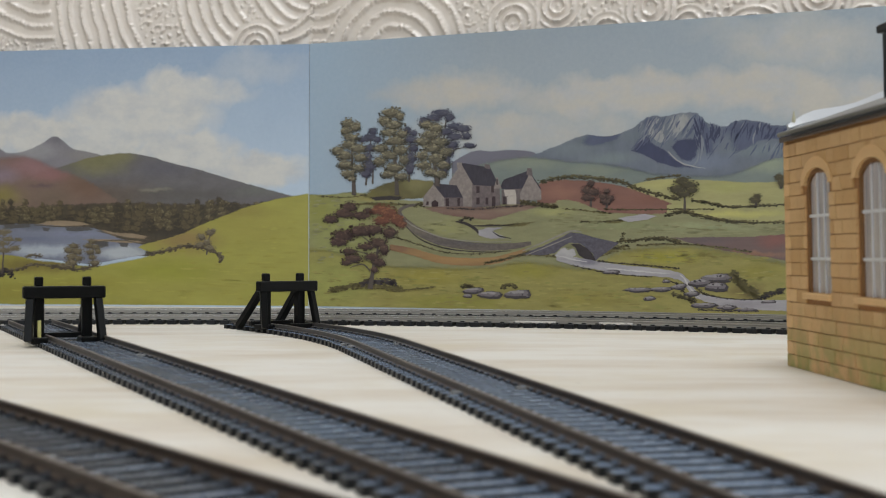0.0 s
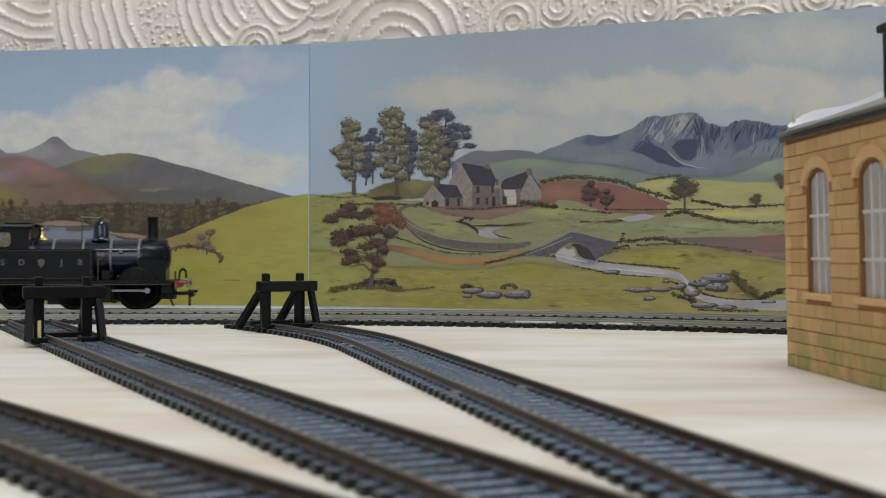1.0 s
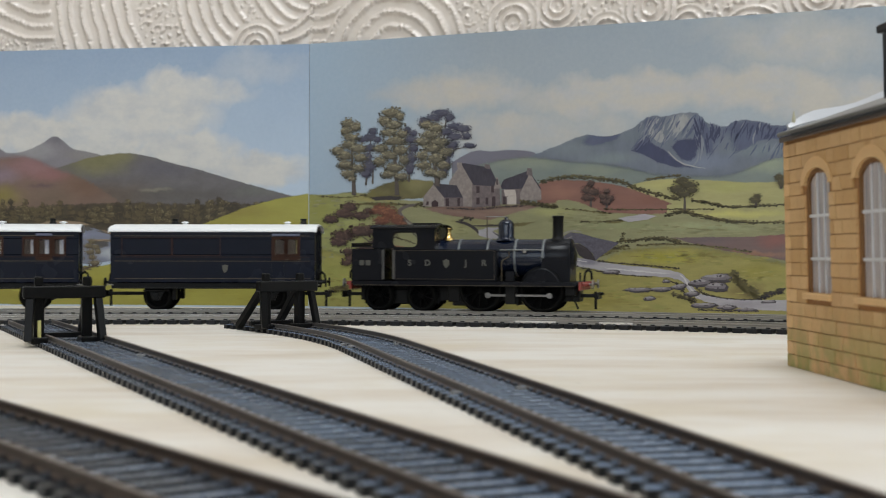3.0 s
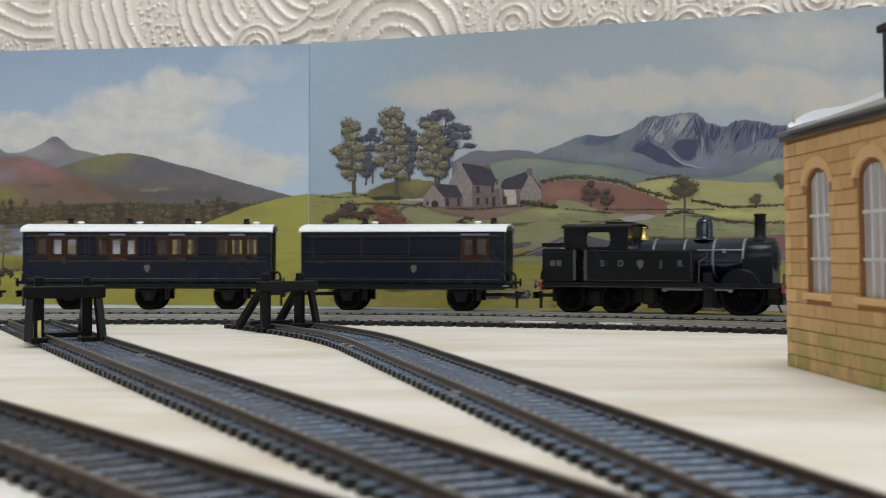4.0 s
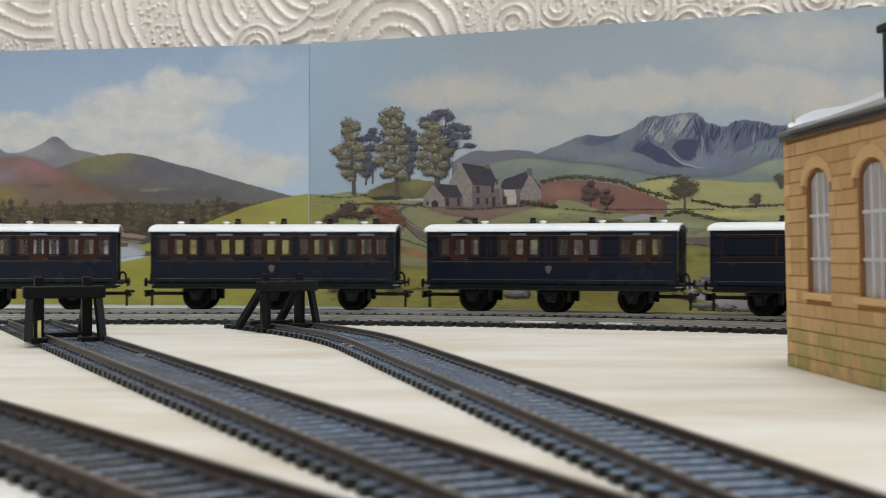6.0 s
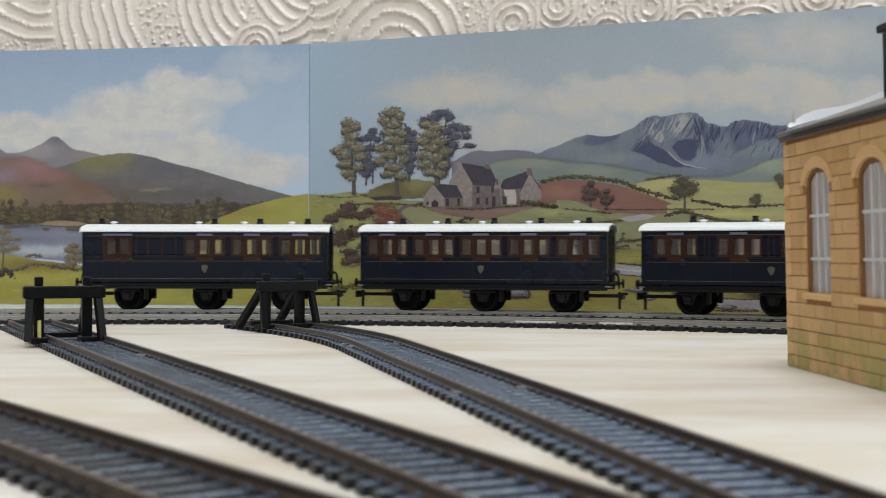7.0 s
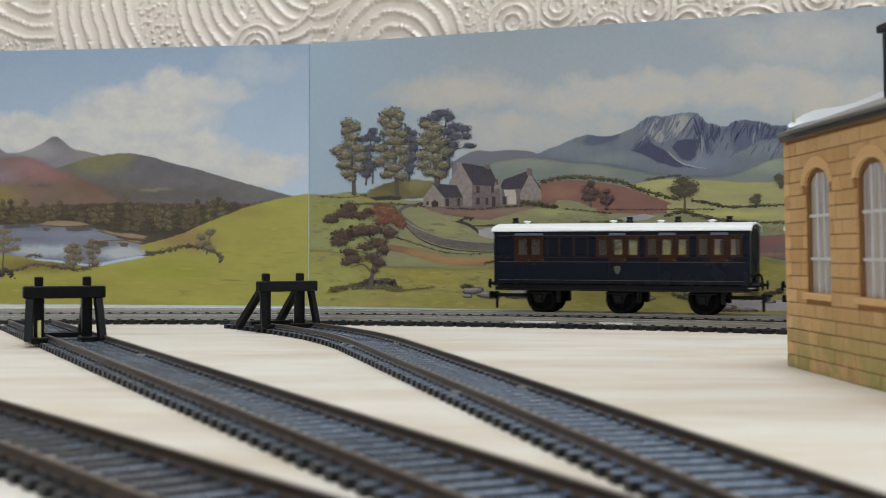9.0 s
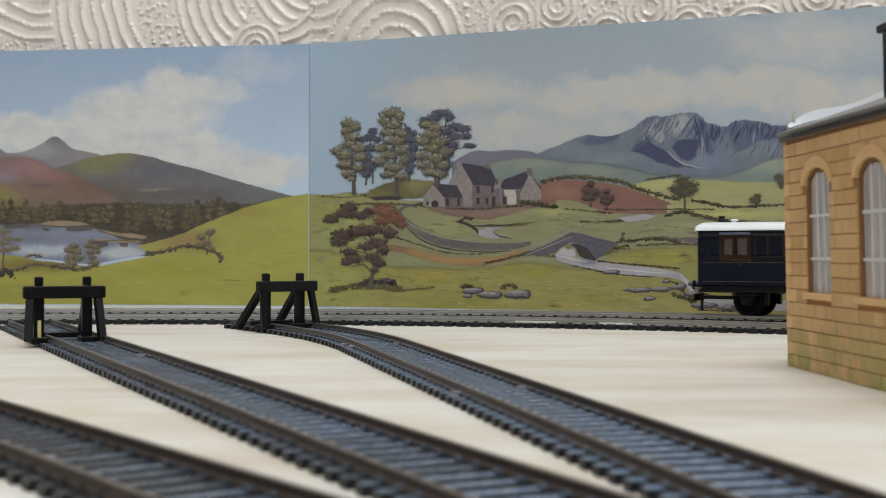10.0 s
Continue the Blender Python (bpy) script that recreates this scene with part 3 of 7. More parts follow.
def wash(name, base, spots, size=0.06, stretch=(1.0, 1.0), grain=0.10, wander=12.0):
    """Printed brushwork of one ground colour with softly blended washes: (centre, reach along, reach up, colour, strength), mm."""
    s = Nodes(name)
    v = s.coords((1000, 1000, 1000))
    sep = s.t.nodes.new("ShaderNodeSeparateXYZ")
    s.put(sep.inputs[0], v)
    wx = s.math("MULTIPLY", s.math("SUBTRACT", s.noise(v, 0.07, 4.0, 0.65), 0.5), wander)
    wz = s.math("MULTIPLY", s.math("SUBTRACT", s.noise(s.coords((1000, 1000, 1000), (40, 0, 90)), 0.09, 4.0, 0.65), 0.5), wander * 0.6)
    x, z = s.math("ADD", sep.outputs[0], wx), s.math("ADD", sep.outputs[2], wz)
    col = lin(*base)
    for cu, cv, ru, rv, tone, k in spots:
        d = s.math("ADD", s.math("POWER", s.math("DIVIDE", s.math("SUBTRACT", x, cu), ru), 2.0), s.math("POWER", s.math("DIVIDE", s.math("SUBTRACT", z, cv), rv), 2.0))
        w = s.math("MULTIPLY", s.math("POWER", s.math("SUBTRACT", 1.0, d, clamp=True), 1.8), k, clamp=True)
        col = s.mix(w, col, lin(*tone))
    brush = s.noise(s.coords((1000 * stretch[0], 1000, 1000 * stretch[1])), size, 6.0, 0.68)
    fine = s.noise(v, 0.9, 3.0)
    k = s.math("ADD", s.math("MULTIPLY", s.math("SUBTRACT", brush, 0.5), grain * 6.0), s.math("MULTIPLY", s.math("SUBTRACT", fine, 0.5), grain * 1.2))
    k = s.math("ADD", k, 1.0)
    comb = s.t.nodes.new("ShaderNodeCombineColor")
    for i in range(3):
        s.put(comb.inputs[i], k)
    soft_edge(s, v)
    return s.done(s.mix(1.0, col, comb.outputs[0], "MULTIPLY"), 0.42, 0.0, 0.4)


def strokes(sheet_ob, name, items, mats, label="", soft=0.45):
    """Brush dabs laid one over another in one mesh: (outline round its middle, number of the paint, level)."""
    vs, faces, thin, which = [], [], [], []
    LAYER[sheet_ob] += 1
    for pts, mat, level in items:
        y = -0.000002 * LAYER[sheet_ob] - 0.0000005 * level
        n, o = len(pts), len(vs)
        mu, mv = sum(p[0] for p in pts) / n, sum(p[1] for p in pts) / n
        vs += [(p[0] / 1000, y, p[1] / 1000) for p in pts]
        vs += [((mu + (p[0] - mu) * (1 - soft)) / 1000, y, (mv + (p[1] - mv) * (1 - soft)) / 1000) for p in pts]
        vs.append((mu / 1000, y, mv / 1000))
        thin += [0.9] * n + [0.0] * (n + 1)
        for i in range(n):
            k = (i + 1) % n
            faces += [(o + i, o + k, o + n + k, o + n + i), (o + n + i, o + n + k, o + 2 * n)]
            which += [mat, mat]
    LAYER[sheet_ob] += max(q[2] for q in items) // 4 + 1
    g = Geo().add(vs, faces)
    me = g.mesh(name, *mats)
    me.polygons.foreach_set("material_index", which)
    a = me.attributes.new("thin", "FLOAT", "POINT")
    a.data.foreach_set("value", thin)
    return tagged(part(name, me, None, sheet_ob, label), kind="stuff")


def pad(items, u, v, r, h, rnd, level, tones=(0, 1, 2), caps=6):
    """One cushion of leaves in four levels: a dark mass with a broken rim, a mid tone, dark gaps, lit caps along its upper left."""
    dark, mid, light = tones
    items.append((blob(u, v - h * 0.10, r, h * 0.92, rnd, 22, 0.20), dark, level))
    for j in range(22):
        a = rnd.uniform(0, 2 * math.pi)
        s = r * rnd.uniform(0.05, 0.15)
        items.append((blob(u + r * 1.04 * math.cos(a), v + h * 0.98 * math.sin(a), s, s * 0.7, rnd, 8, 0.3), dark if math.sin(a) < 0.0 else mid, level if math.sin(a) < 0.0 else level + 1))
    items.append((blob(u - r * 0.05, v + h * 0.16, r * 0.88, h * 0.72, rnd, 20, 0.24), mid, level + 1))
    for j in range(12):
        a = rnd.uniform(0, 2 * math.pi)
        d = math.sqrt(rnd.random()) * 0.95
        items.append((blob(u + r * d * math.cos(a), v + h * (d * math.sin(a) * 0.8), r * rnd.uniform(0.05, 0.15), h * rnd.uniform(0.06, 0.14), rnd, 9, 0.35), dark, level + 2))
    for j in range(caps):
        a = radians(rnd.uniform(5, 185))
        d = rnd.uniform(0.25, 0.80)
        items.append((blob(u + r * d * math.cos(a) - r * 0.08, v + h * (d * math.sin(a) * 0.85 + 0.06), r * rnd.uniform(0.08, 0.22), h * rnd.uniform(0.09, 0.20), rnd, 10, 0.35), light, level + 3))
    for j in range(caps * 2):
        a, d = radians(rnd.uniform(-20, 200)), rnd.uniform(0.2, 1.0)
        items.append((blob(u + r * d * math.cos(a), v + h * (d * math.sin(a) * 0.85 + 0.05), r * rnd.uniform(0.04, 0.10), h * rnd.uniform(0.05, 0.12), rnd, 7, 0.3), light, level + 3))


def painted_tree(sheet_ob, name, pads, tones, seed, limbs=(), trunk=None, caps=6):
    """A painted tree: limbs (line, widths) and cushions of leaves over them, the upper ones first."""
    rnd = random.Random(seed)
    if limbs:
        tagged(shape(sheet_ob, "printed_trunk", [ragged(ribbon(line, widths), 0.15, seed) for line, widths in limbs], trunk), kind="stuff")
    items = []
    for i, (u, v, r, h) in enumerate(pads):
        pad(items, u, v, r * 1.10, h * 1.38, rnd, 4 * i, caps=caps)
    strokes(sheet_ob, name, items, tones)


def scrub(sheet_ob, name, line, width, count, size, tones, seed, flat=0.6):
    """A hedge, fringe or tuft: soft dabs of two tones along a line, the lighter ones on top (mm)."""
    rnd = random.Random(seed)
    c, items = curve(line, 10), []
    for i in range(int(count * 2.6)):
        p, s = c[rnd.randrange(len(c))], size * rnd.uniform(0.35, 0.9)
        dv = rnd.uniform(-0.5, 0.5) * width
        items.append((dv, blob(p.x + rnd.uniform(-1.2, 1.2), p.y + dv, s, s * flat, rnd, 9, 0.35)))
    shape(sheet_ob, name, [ragged(ribbon(line, [width * 0.3, width * 0.5, width * 0.3]), width * 0.22, seed)], tones[0])
    strokes(sheet_ob, name, [(b, 1, 1) if dv > 0.05 * width and rnd.random() < 0.6 else (b, 0, 0) for dv, b in items], tones)


def brushwork(sheet_ob, name, corners, count, length, tones, seed):
    """Faint level strokes over a stretch of field between two corners (mm)."""
    (u0, z1), (u1, z0) = corners
    rnd, items = random.Random(seed), []
    for i in range(count):
        s = length * rnd.uniform(0.4, 1.2)
        k = rnd.randrange(len(tones))
        u, z = rnd.uniform(u0 + s, u1 - s), rnd.uniform(z0, z1)
        items.append(([(x, y + (x - u) * rnd.uniform(-0.06, 0.06)) for x, y in blob(u, z, s, rnd.uniform(0.35, 0.9), rnd, 10, 0.25)], k, k))
    strokes(sheet_ob, name, items, tones, soft=0.85)


def tone(name, rgb, grain=0.10, size=0.35, stretch=(1.0, 1.0)):
    return wash(name, rgb, (), size, stretch, grain)


# inks
P_PEAK = wash("print_slate_peak", (126, 122, 128), [(-171.0, 93.5, 21.7, 7.5, (158, 156, 158), 0.7), (-156.5, 101.2, 10.8, 4.8, (110, 106, 114), 0.8), (-138.5, 90.8, 21.4, 5.4, (136, 132, 128), 0.6)], 0.05)
P_HILL = wash("print_moor", (102, 98, 100), [(-131.4, 87.3, 32.0, 13.6, (120, 116, 80), 0.9), (-115.3, 89.5, 14.2, 5.4, (124, 120, 82), 0.6), (-88.8, 81.8, 28.0, 7.4, (94, 92, 100), 0.8), (-120.6, 66.9, 42.3, 10.1, (98, 86, 76), 0.9), (-74.8, 66.6, 55.3, 6.0, (88, 84, 80), 0.8), (-94.1, 69.8, 14.0, 1.7, (132, 128, 112), 0.7), (-33.2, 68.0, 20.6, 4.7, (104, 104, 100), 0.8)], 0.16, (0.7, 1.2), 0.10)
P_PINK = wash("print_heather", (118, 98, 88), [(-170.9, 84.3, 28.9, 11.6, (142, 108, 110), 0.9), (-158.3, 78.4, 18.0, 6.8, (140, 100, 100), 0.7), (-192.8, 78.7, 18.2, 8.2, (132, 116, 126), 0.9), (-192.8, 65.7, 21.9, 9.6, (128, 118, 66), 0.9), (-138.5, 72.1, 21.4, 13.6, (112, 88, 74), 0.9), (-165.5, 71.6, 10.8, 2.4, (98, 80, 82), 0.8), (-160.1, 65.5, 21.6, 6.8, (108, 94, 80), 0.6)], 0.12, (0.6, 1.3), 0.08)
P_WOODBACK = wash("print_wood_ground", (74, 66, 54), [(-170.9, 57.0, 21.7, 10.2, (92, 84, 58), 0.8), (-85.3, 44.8, 24.4, 5.4, (58, 52, 44), 0.8), (-43.5, 59.7, 20.6, 4.7, (84, 78, 66), 0.8)], 0.2, (1.4, 0.6), 0.14)
WOODS = (tone("print_wood_dark", (64, 56, 46)), tone("print_wood_mid", (92, 82, 60)), tone("print_wood_light", (122, 112, 84)))
P_LAKE = wash("print_lake", (120, 124, 140), [(-163.7, 33.1, 32.3, 4.8, (166, 172, 182), 1.3), (-113.5, 32.1, 24.7, 5.4, (168, 172, 178), 1.3), (-170.9, 48.5, 43.2, 4.8, (96, 98, 108), 0.9), (-170.9, 39.9, 21.7, 2.7, (108, 112, 132), 0.8), (-145.6, 43.0, 21.5, 2.0, (128, 130, 152), 0.8)], 0.09, (0.35, 2.2), 0.07)
P_LAKESHADE = tone("print_lake_reflection", (84, 82, 82), 0.12, 0.2, (1.6, 0.6))
P_SHORE = tone("print_sandy_shore", (142, 124, 102), 0.12, 0.2, (0.4, 2.0))
P_SHOREDARK = tone("print_shore_shadow", (88, 78, 66), 0.12, 0.2, (0.4, 2.0))
P_MEADOW = wash("print_meadow", (153, 148, 72), [(-74.8, 39.8, 31.3, 11.4, (138, 118, 74), 1.0), (-36.6, 48.1, 36.5, 16.6, (150, 142, 70), 0.8), (-170.9, 24.6, 46.7, 7.5, (122, 110, 58), 1.1), (-138.4, 12.8, 39.1, 8.1, (146, 140, 62), 0.8), (-85.3, 21.4, 41.8, 10.1, (142, 142, 58), 0.9), (-43.5, 56.4, 27.5, 6.0, (138, 126, 66), 0.7), (-22.9, 8.2, 22.7, 8.0, (150, 148, 66), 0.7), (-102.9, -0.6, 55.9, 5.4, (132, 126, 50), 0.6), (-185.4, 7.5, 29.0, 8.9, (136, 126, 56), 0.6)], 0.10, (0.4, 1.5), 0.075)
SHRUBS = (tone("print_shrub_dark", (84, 74, 60)), tone("print_shrub_mid", (110, 100, 80)), tone("print_shrub_light", (134, 124, 104)))
HEDGE = (tone("print_hedge_dark", (72, 66, 48)), tone("print_hedge_light", (100, 92, 62)))
P_TRUNK = tone("print_trunk", (84, 76, 72))
P_FAR = tone("print_far_ridge", (112, 110, 122), 0.06, 0.05)
P_MOUNT = wash("print_mountain", (106, 112, 124), [(158.9, 88.8, 21.9, 6.7, (118, 126, 132), 0.8), (174.6, 91.9, 15.5, 3.6, (94, 102, 112), 0.9), (190.1, 94.4, 10.4, 6.0, (108, 116, 124), 0.7), (202.3, 101.5, 6.6, 3.6, (96, 102, 118), 0.9), (218.8, 100.9, 10.1, 5.9, (136, 140, 146), 1.0), (227.6, 98.5, 4.1, 7.6, (104, 110, 130), 0.9), (235.5, 92.9, 6.4, 7.6, (92, 98, 120), 0.9), (255.2, 95.7, 22.6, 6.9, (78, 84, 108), 1.2), (232.0, 79.8, 20.3, 6.4, (112, 120, 138), 0.9), (258.0, 84.9, 22.5, 4.6, (116, 126, 132), 0.9), (180.8, 82.7, 21.4, 4.8, (120, 130, 132), 0.8)], 0.08, (1.5, 0.7), 0.10, 7.0)
P_MOUNTDARK = tone("print_mountain_shadow", (62, 66, 92), 0.11, 0.12, (1.5, 0.7))
P_MOUNTMID = tone("print_mountain_slate", (84, 90, 112), 0.11, 0.12, (1.6, 0.6))
P_MOUNTPALE = tone("print_mountain_pale", (124, 128, 138), 0.10, 0.12, (1.5, 0.7))
P_MOUNTLIGHT = tone("print_mountain_light", (150, 150, 150), 0.10, 0.12, (1.5, 0.7))
P_FOOTHILL = wash("print_misty_foothill", (118, 126, 122), [(136.4, 82.3, 35.0, 6.8, (134, 140, 126), 0.9), (174.6, 76.8, 24.6, 4.8, (130, 136, 122), 0.8), (190.1, 80.0, 21.2, 3.6, (112, 120, 124), 0.8), (220.2, 74.2, 26.3, 4.1, (112, 120, 126), 0.9), (263.7, 77.6, 16.8, 6.9, (144, 152, 132), 1.0)], 0.10, (0.5, 1.5), 0.07)
P_YELLOW = wash("print_yellow_field", (158, 153, 106), [(211.3, 68.5, 20.7, 4.2, (174, 168, 110), 0.8), (243.7, 66.4, 22.9, 4.7, (158, 156, 98), 0.8), (246.5, 52.4, 34.0, 2.6, (180, 174, 104), 0.9)], 0.16, (0.3, 1.7), 0.08)
P_RED = wash("print_ploughed_field", (128, 92, 82), [(152.5, 65.1, 15.8, 4.9, (146, 106, 92), 0.7), (205.3, 60.6, 20.9, 4.2, (126, 88, 76), 0.8)], 0.08, (0.4, 2.0), 0.07)
P_FIELD = wash("print_near_field", (136, 134, 100), [(19.5, 41.2, 32.3, 39.3, (146, 148, 92), 1.0), (4.8, 57.8, 22.0, 16.5, (142, 142, 74), 0.8), (149.3, 54.4, 19.0, 4.3, (156, 154, 104), 0.9), (187.0, 47.1, 36.2, 3.0, (136, 140, 102), 0.8), (232.0, 45.5, 37.3, 3.5, (150, 154, 116), 0.9), (86.5, 45.7, 20.3, 7.0, (150, 148, 102), 0.9), (103.5, 48.7, 16.6, 3.1, (132, 126, 86), 0.6), (41.1, 63.1, 21.2, 2.9, (150, 140, 84), 0.9), (26.7, 38.0, 21.5, 16.3, (144, 146, 96), 0.8)], 0.16, (0.35, 1.6), 0.10)
P_KNOLL = wash("print_knoll", (104, 98, 66), [(69.3, 71.3, 13.8, 7.0, (128, 122, 84), 1.0), (48.3, 70.1, 14.1, 4.5, (92, 86, 60), 0.8), (37.6, 65.5, 17.8, 3.2, (110, 104, 64), 0.8)], 0.12, (0.6, 1.4), 0.10)
P_SHADE = tone("print_field_shade", (104, 96, 62), 0.10, 0.1, (0.5, 1.6))
P_YARD = wash("print_farm_yard", (128, 104, 94), [(89.9, 52.0, 16.9, 3.2, (112, 86, 78), 0.7), (123.4, 55.7, 19.5, 2.5, (136, 116, 100), 0.7)], 0.1, (0.4, 1.8), 0.09)
P_GRASS = wash("print_olive_grass", (144, 136, 80), [(12.2, 15.0, 43.2, 23.0, (148, 148, 84), 1.2), (76.2, 18.7, 33.9, 8.3, (148, 138, 66), 0.8), (89.9, 4.6, 49.7, 6.3, (134, 132, 60), 0.8), (136.4, 22.2, 22.4, 6.2, (144, 138, 62), 0.8), (168.3, 7.2, 30.9, 6.7, (138, 128, 64), 0.7), (211.3, 30.0, 26.6, 5.3, (150, 144, 62), 1.0), (258.0, 34.4, 22.5, 4.6, (142, 112, 86), 0.8), (258.0, 22.8, 19.7, 6.4, (142, 134, 66), 0.9), (252.3, 12.7, 14.2, 5.2, (108, 92, 60), 0.9), (183.9, 36.0, 15.3, 2.7, (124, 116, 62), 0.7)], 0.13, (0.4, 1.5), 0.13)
P_HEATH = wash("print_heath", (112, 92, 90), [(266.5, 38.7, 14.0, 5.2, (128, 86, 80), 0.9), (229.1, 38.8, 23.2, 4.1, (104, 92, 94), 0.8), (255.1, 31.5, 25.3, 2.3, (148, 112, 92), 0.9)], 0.09, (0.35, 2.2), 0.10)
P_WALLSTONE = wash("print_stone_wall", (100, 92, 88), [(96.7, 37.1, 26.7, 2.5, (92, 86, 88), 0.8), (69.3, 47.4, 13.8, 6.4, (118, 110, 96), 0.7)], 0.5, (0.7, 1.2), 0.22)
P_WALLTOP = tone("print_wall_coping", (142, 136, 128), 0.14, 0.5)
P_LANE = wash("print_sandy_lane", (148, 118, 82), [(89.9, 28.9, 30.1, 3.2, (158, 124, 84), 0.8), (58.8, 35.3, 13.9, 4.5, (128, 96, 78), 0.9)], 0.15, (0.4, 2.0), 0.09)
P_BRIDGE = tone("print_bridge_stone", (88, 84, 94), 0.26, 0.5, (0.8, 1.2))
P_DARK = tone("print_deep_shadow", (58, 52, 54), 0.10, 0.3)
P_STREAM = wash("print_stream", (158, 154, 158), [(155.7, 32.1, 10.7, 4.3, (176, 172, 172), 0.9), (168.3, 27.8, 10.6, 2.4, (118, 114, 128), 0.9), (202.2, 22.5, 18.0, 2.4, (168, 164, 166), 0.8), (255.1, 5.5, 19.8, 2.9, (146, 140, 146), 0.8)], 0.18, (0.35, 2.2), 0.10)
P_FOAM = tone("print_foam", (186, 182, 182), 0.10, 0.3)
ROCKS = (tone("print_rock_dark", (68, 62, 66)), tone("print_rock_mid", (112, 106, 110)), tone("print_rock_light", (144, 138, 140)))
ELMS = (tone("print_elm_dark", (72, 68, 58)), tone("print_elm_mid", (106, 100, 84)), tone("print_elm_light", (150, 142, 118)))
PINES = (tone("print_pine_dark", (62, 60, 76)), tone("print_pine_mid", (76, 76, 92)), tone("print_pine_light", (96, 98, 108)))
BROWNS = (tone("print_russet_dark", (62, 48, 46)), tone("print_russet_mid", (80, 62, 56)), tone("print_russet_light", (106, 86, 76)))
FIRES = (tone("print_copper_dark", (92, 60, 50)), tone("print_copper_mid", (112, 72, 58)), tone("print_copper_light", (142, 98, 74)))
P_HOUSE = wash("print_farmhouse_wall", (134, 124, 120), [(107.5, 62.8, 10.0, 4.4, (118, 104, 102), 0.8)], 0.5, (1, 1), 0.18)
P_HOUSESHADE = tone("print_farmhouse_shade", (106, 95, 96), 0.20, 0.5)
P_ROOF = tone("print_farmhouse_roof", (60, 56, 66), 0.18, 0.4, (1.6, 0.7))
P_WHITE = tone("print_limewash", (178, 168, 160), 0.08)
P_DOOR = tone("print_doorway", (60, 46, 50), 0.08)

# --- west sheet: peaks, heather hills, woods and lake
W, E = WEST, EAST
land(W, "printed_peak", pairs(-233.4, 88.4, -203.8, 96.0, -192.8, 95.8, -188.4, 93.1, -176.4, 94.3, -165.5, 98.9, -158.3, 102.9, -152.9, 100.5, -145.7, 95.3, -134.9, 93.1, -127.8, 91.0, -106.5, 82.0), 60, P_PEAK, 0.4, 1)
land(W, "printed_moor", pairs(-160.1, 83.2, -145.7, 86.8, -134.9, 90.1, -115.3, 92.2, -106.5, 91.8, -94.1, 89.3, -85.3, 86.5, -69.6, 82.6, -50.5, 77.1, -33.2, 72.3, -19.5, 68.5, -9.2, 65.8, -0.7, 62.5), 50, P_HILL, 0.45, 2)
land(W, "printed_heather_hill", pairs(-240.8, 88.5, -207.5, 91.2, -192.8, 92.4, -178.2, 92.9, -169.1, 90.8, -156.5, 85.2, -143.9, 81.0, -131.3, 74.8, -120.6, 67.9, -115.3, 63.2), 50, P_PINK, 0.4, 4, "", 6.0)
land(W, "printed_wood_ground", pairs(-240.8, 60.5, -192.8, 59.5, -170.9, 61.4, -134.9, 62.9, -102.9, 63.1, -67.8, 62.2, -43.5, 62.4, -26.3, 60.6), 30, P_WOODBACK, 1.2, 6, "", 3.0)
rw = random.Random(8)
items = []
for row, (lo, hi, step, base, tall, wide) in enumerate(((-190, -4, 5.6, 52.5, 9.0, 3.6), (-192, -22, 6.4, 48.0, 11.0, 4.2), (-118, -42, 6.6, 44.0, 11.0, 4.2))):
    u, n = lo, 0
    while u < hi:
        z = base + (2.5 if u < -170 else 0.0) + max(0.0, (u + 75) * (0.10 if row == 0 else 0.16)) + rw.uniform(-1.6, 1.2)
        h, r = tall * rw.uniform(0.7, 1.2) * (0.6 if u > -45 else 1.0), wide * rw.uniform(0.65, 1.25)
        lit = ((0, 1, 2), (0, 1, 2), (0, 1, 1), (0, 0, 1))[rw.randrange(4)]
        for i, k in enumerate((0.95, 0.62, 0.34)):
            pad(items, u + rw.uniform(-1.2, 1.2), z + h * k - 1.5, r * (0.70 + 0.4 * (1 - k)) * rw.uniform(0.8, 1.15), h * 0.24, rw, row * 24 + (n % 2) * 12 + 4 * i, lit, 4)
        u += step * rw.uniform(0.6, 1.35)
        n += 1
strokes(W, "printed_woodland", items, WOODS)
shape(W, "printed_lake", [ragged(pairs(-229.6, 49.4, -192.8, 49.2, -178.2, 49.9, -152.8, 49.1, -131.3, 47.0, -115.3, 40.9, -97.6, 36.1, -98.6, 30.7, -117.1, 27.4, -134.9, 24.6, -156.4, 27.3, -178.2, 28.7, -229.6, 24.5), 0.4, 3)], P_LAKE, soft=0.06)
shape(W, "printed_reflection", [ragged(pairs(-153.6, 47.4, -133.1, 48.0, -130.6, 45.6, -142.1, 44.3, -152.1, 45.0), 0.5, 5), ragged(pairs(-166.6, 47.4, -159.3, 47.4, -161.5, 44.4, -165.1, 44.7), 0.4, 6), ragged(pairs(-134.9, 40.2, -122.4, 40.2, -122.0, 35.5, -127.7, 34.1, -133.1, 36.8), 0.6, 7), ragged(pairs(-119.2, 40.2, -109.3, 39.5, -110.7, 34.8, -116.3, 34.8), 0.6, 8), ragged(pairs(-192.8, 49.2, -170.9, 49.8, -170.9, 47.1, -192.8, 45.8), 0.5, 9)], P_LAKESHADE, soft=0.5)
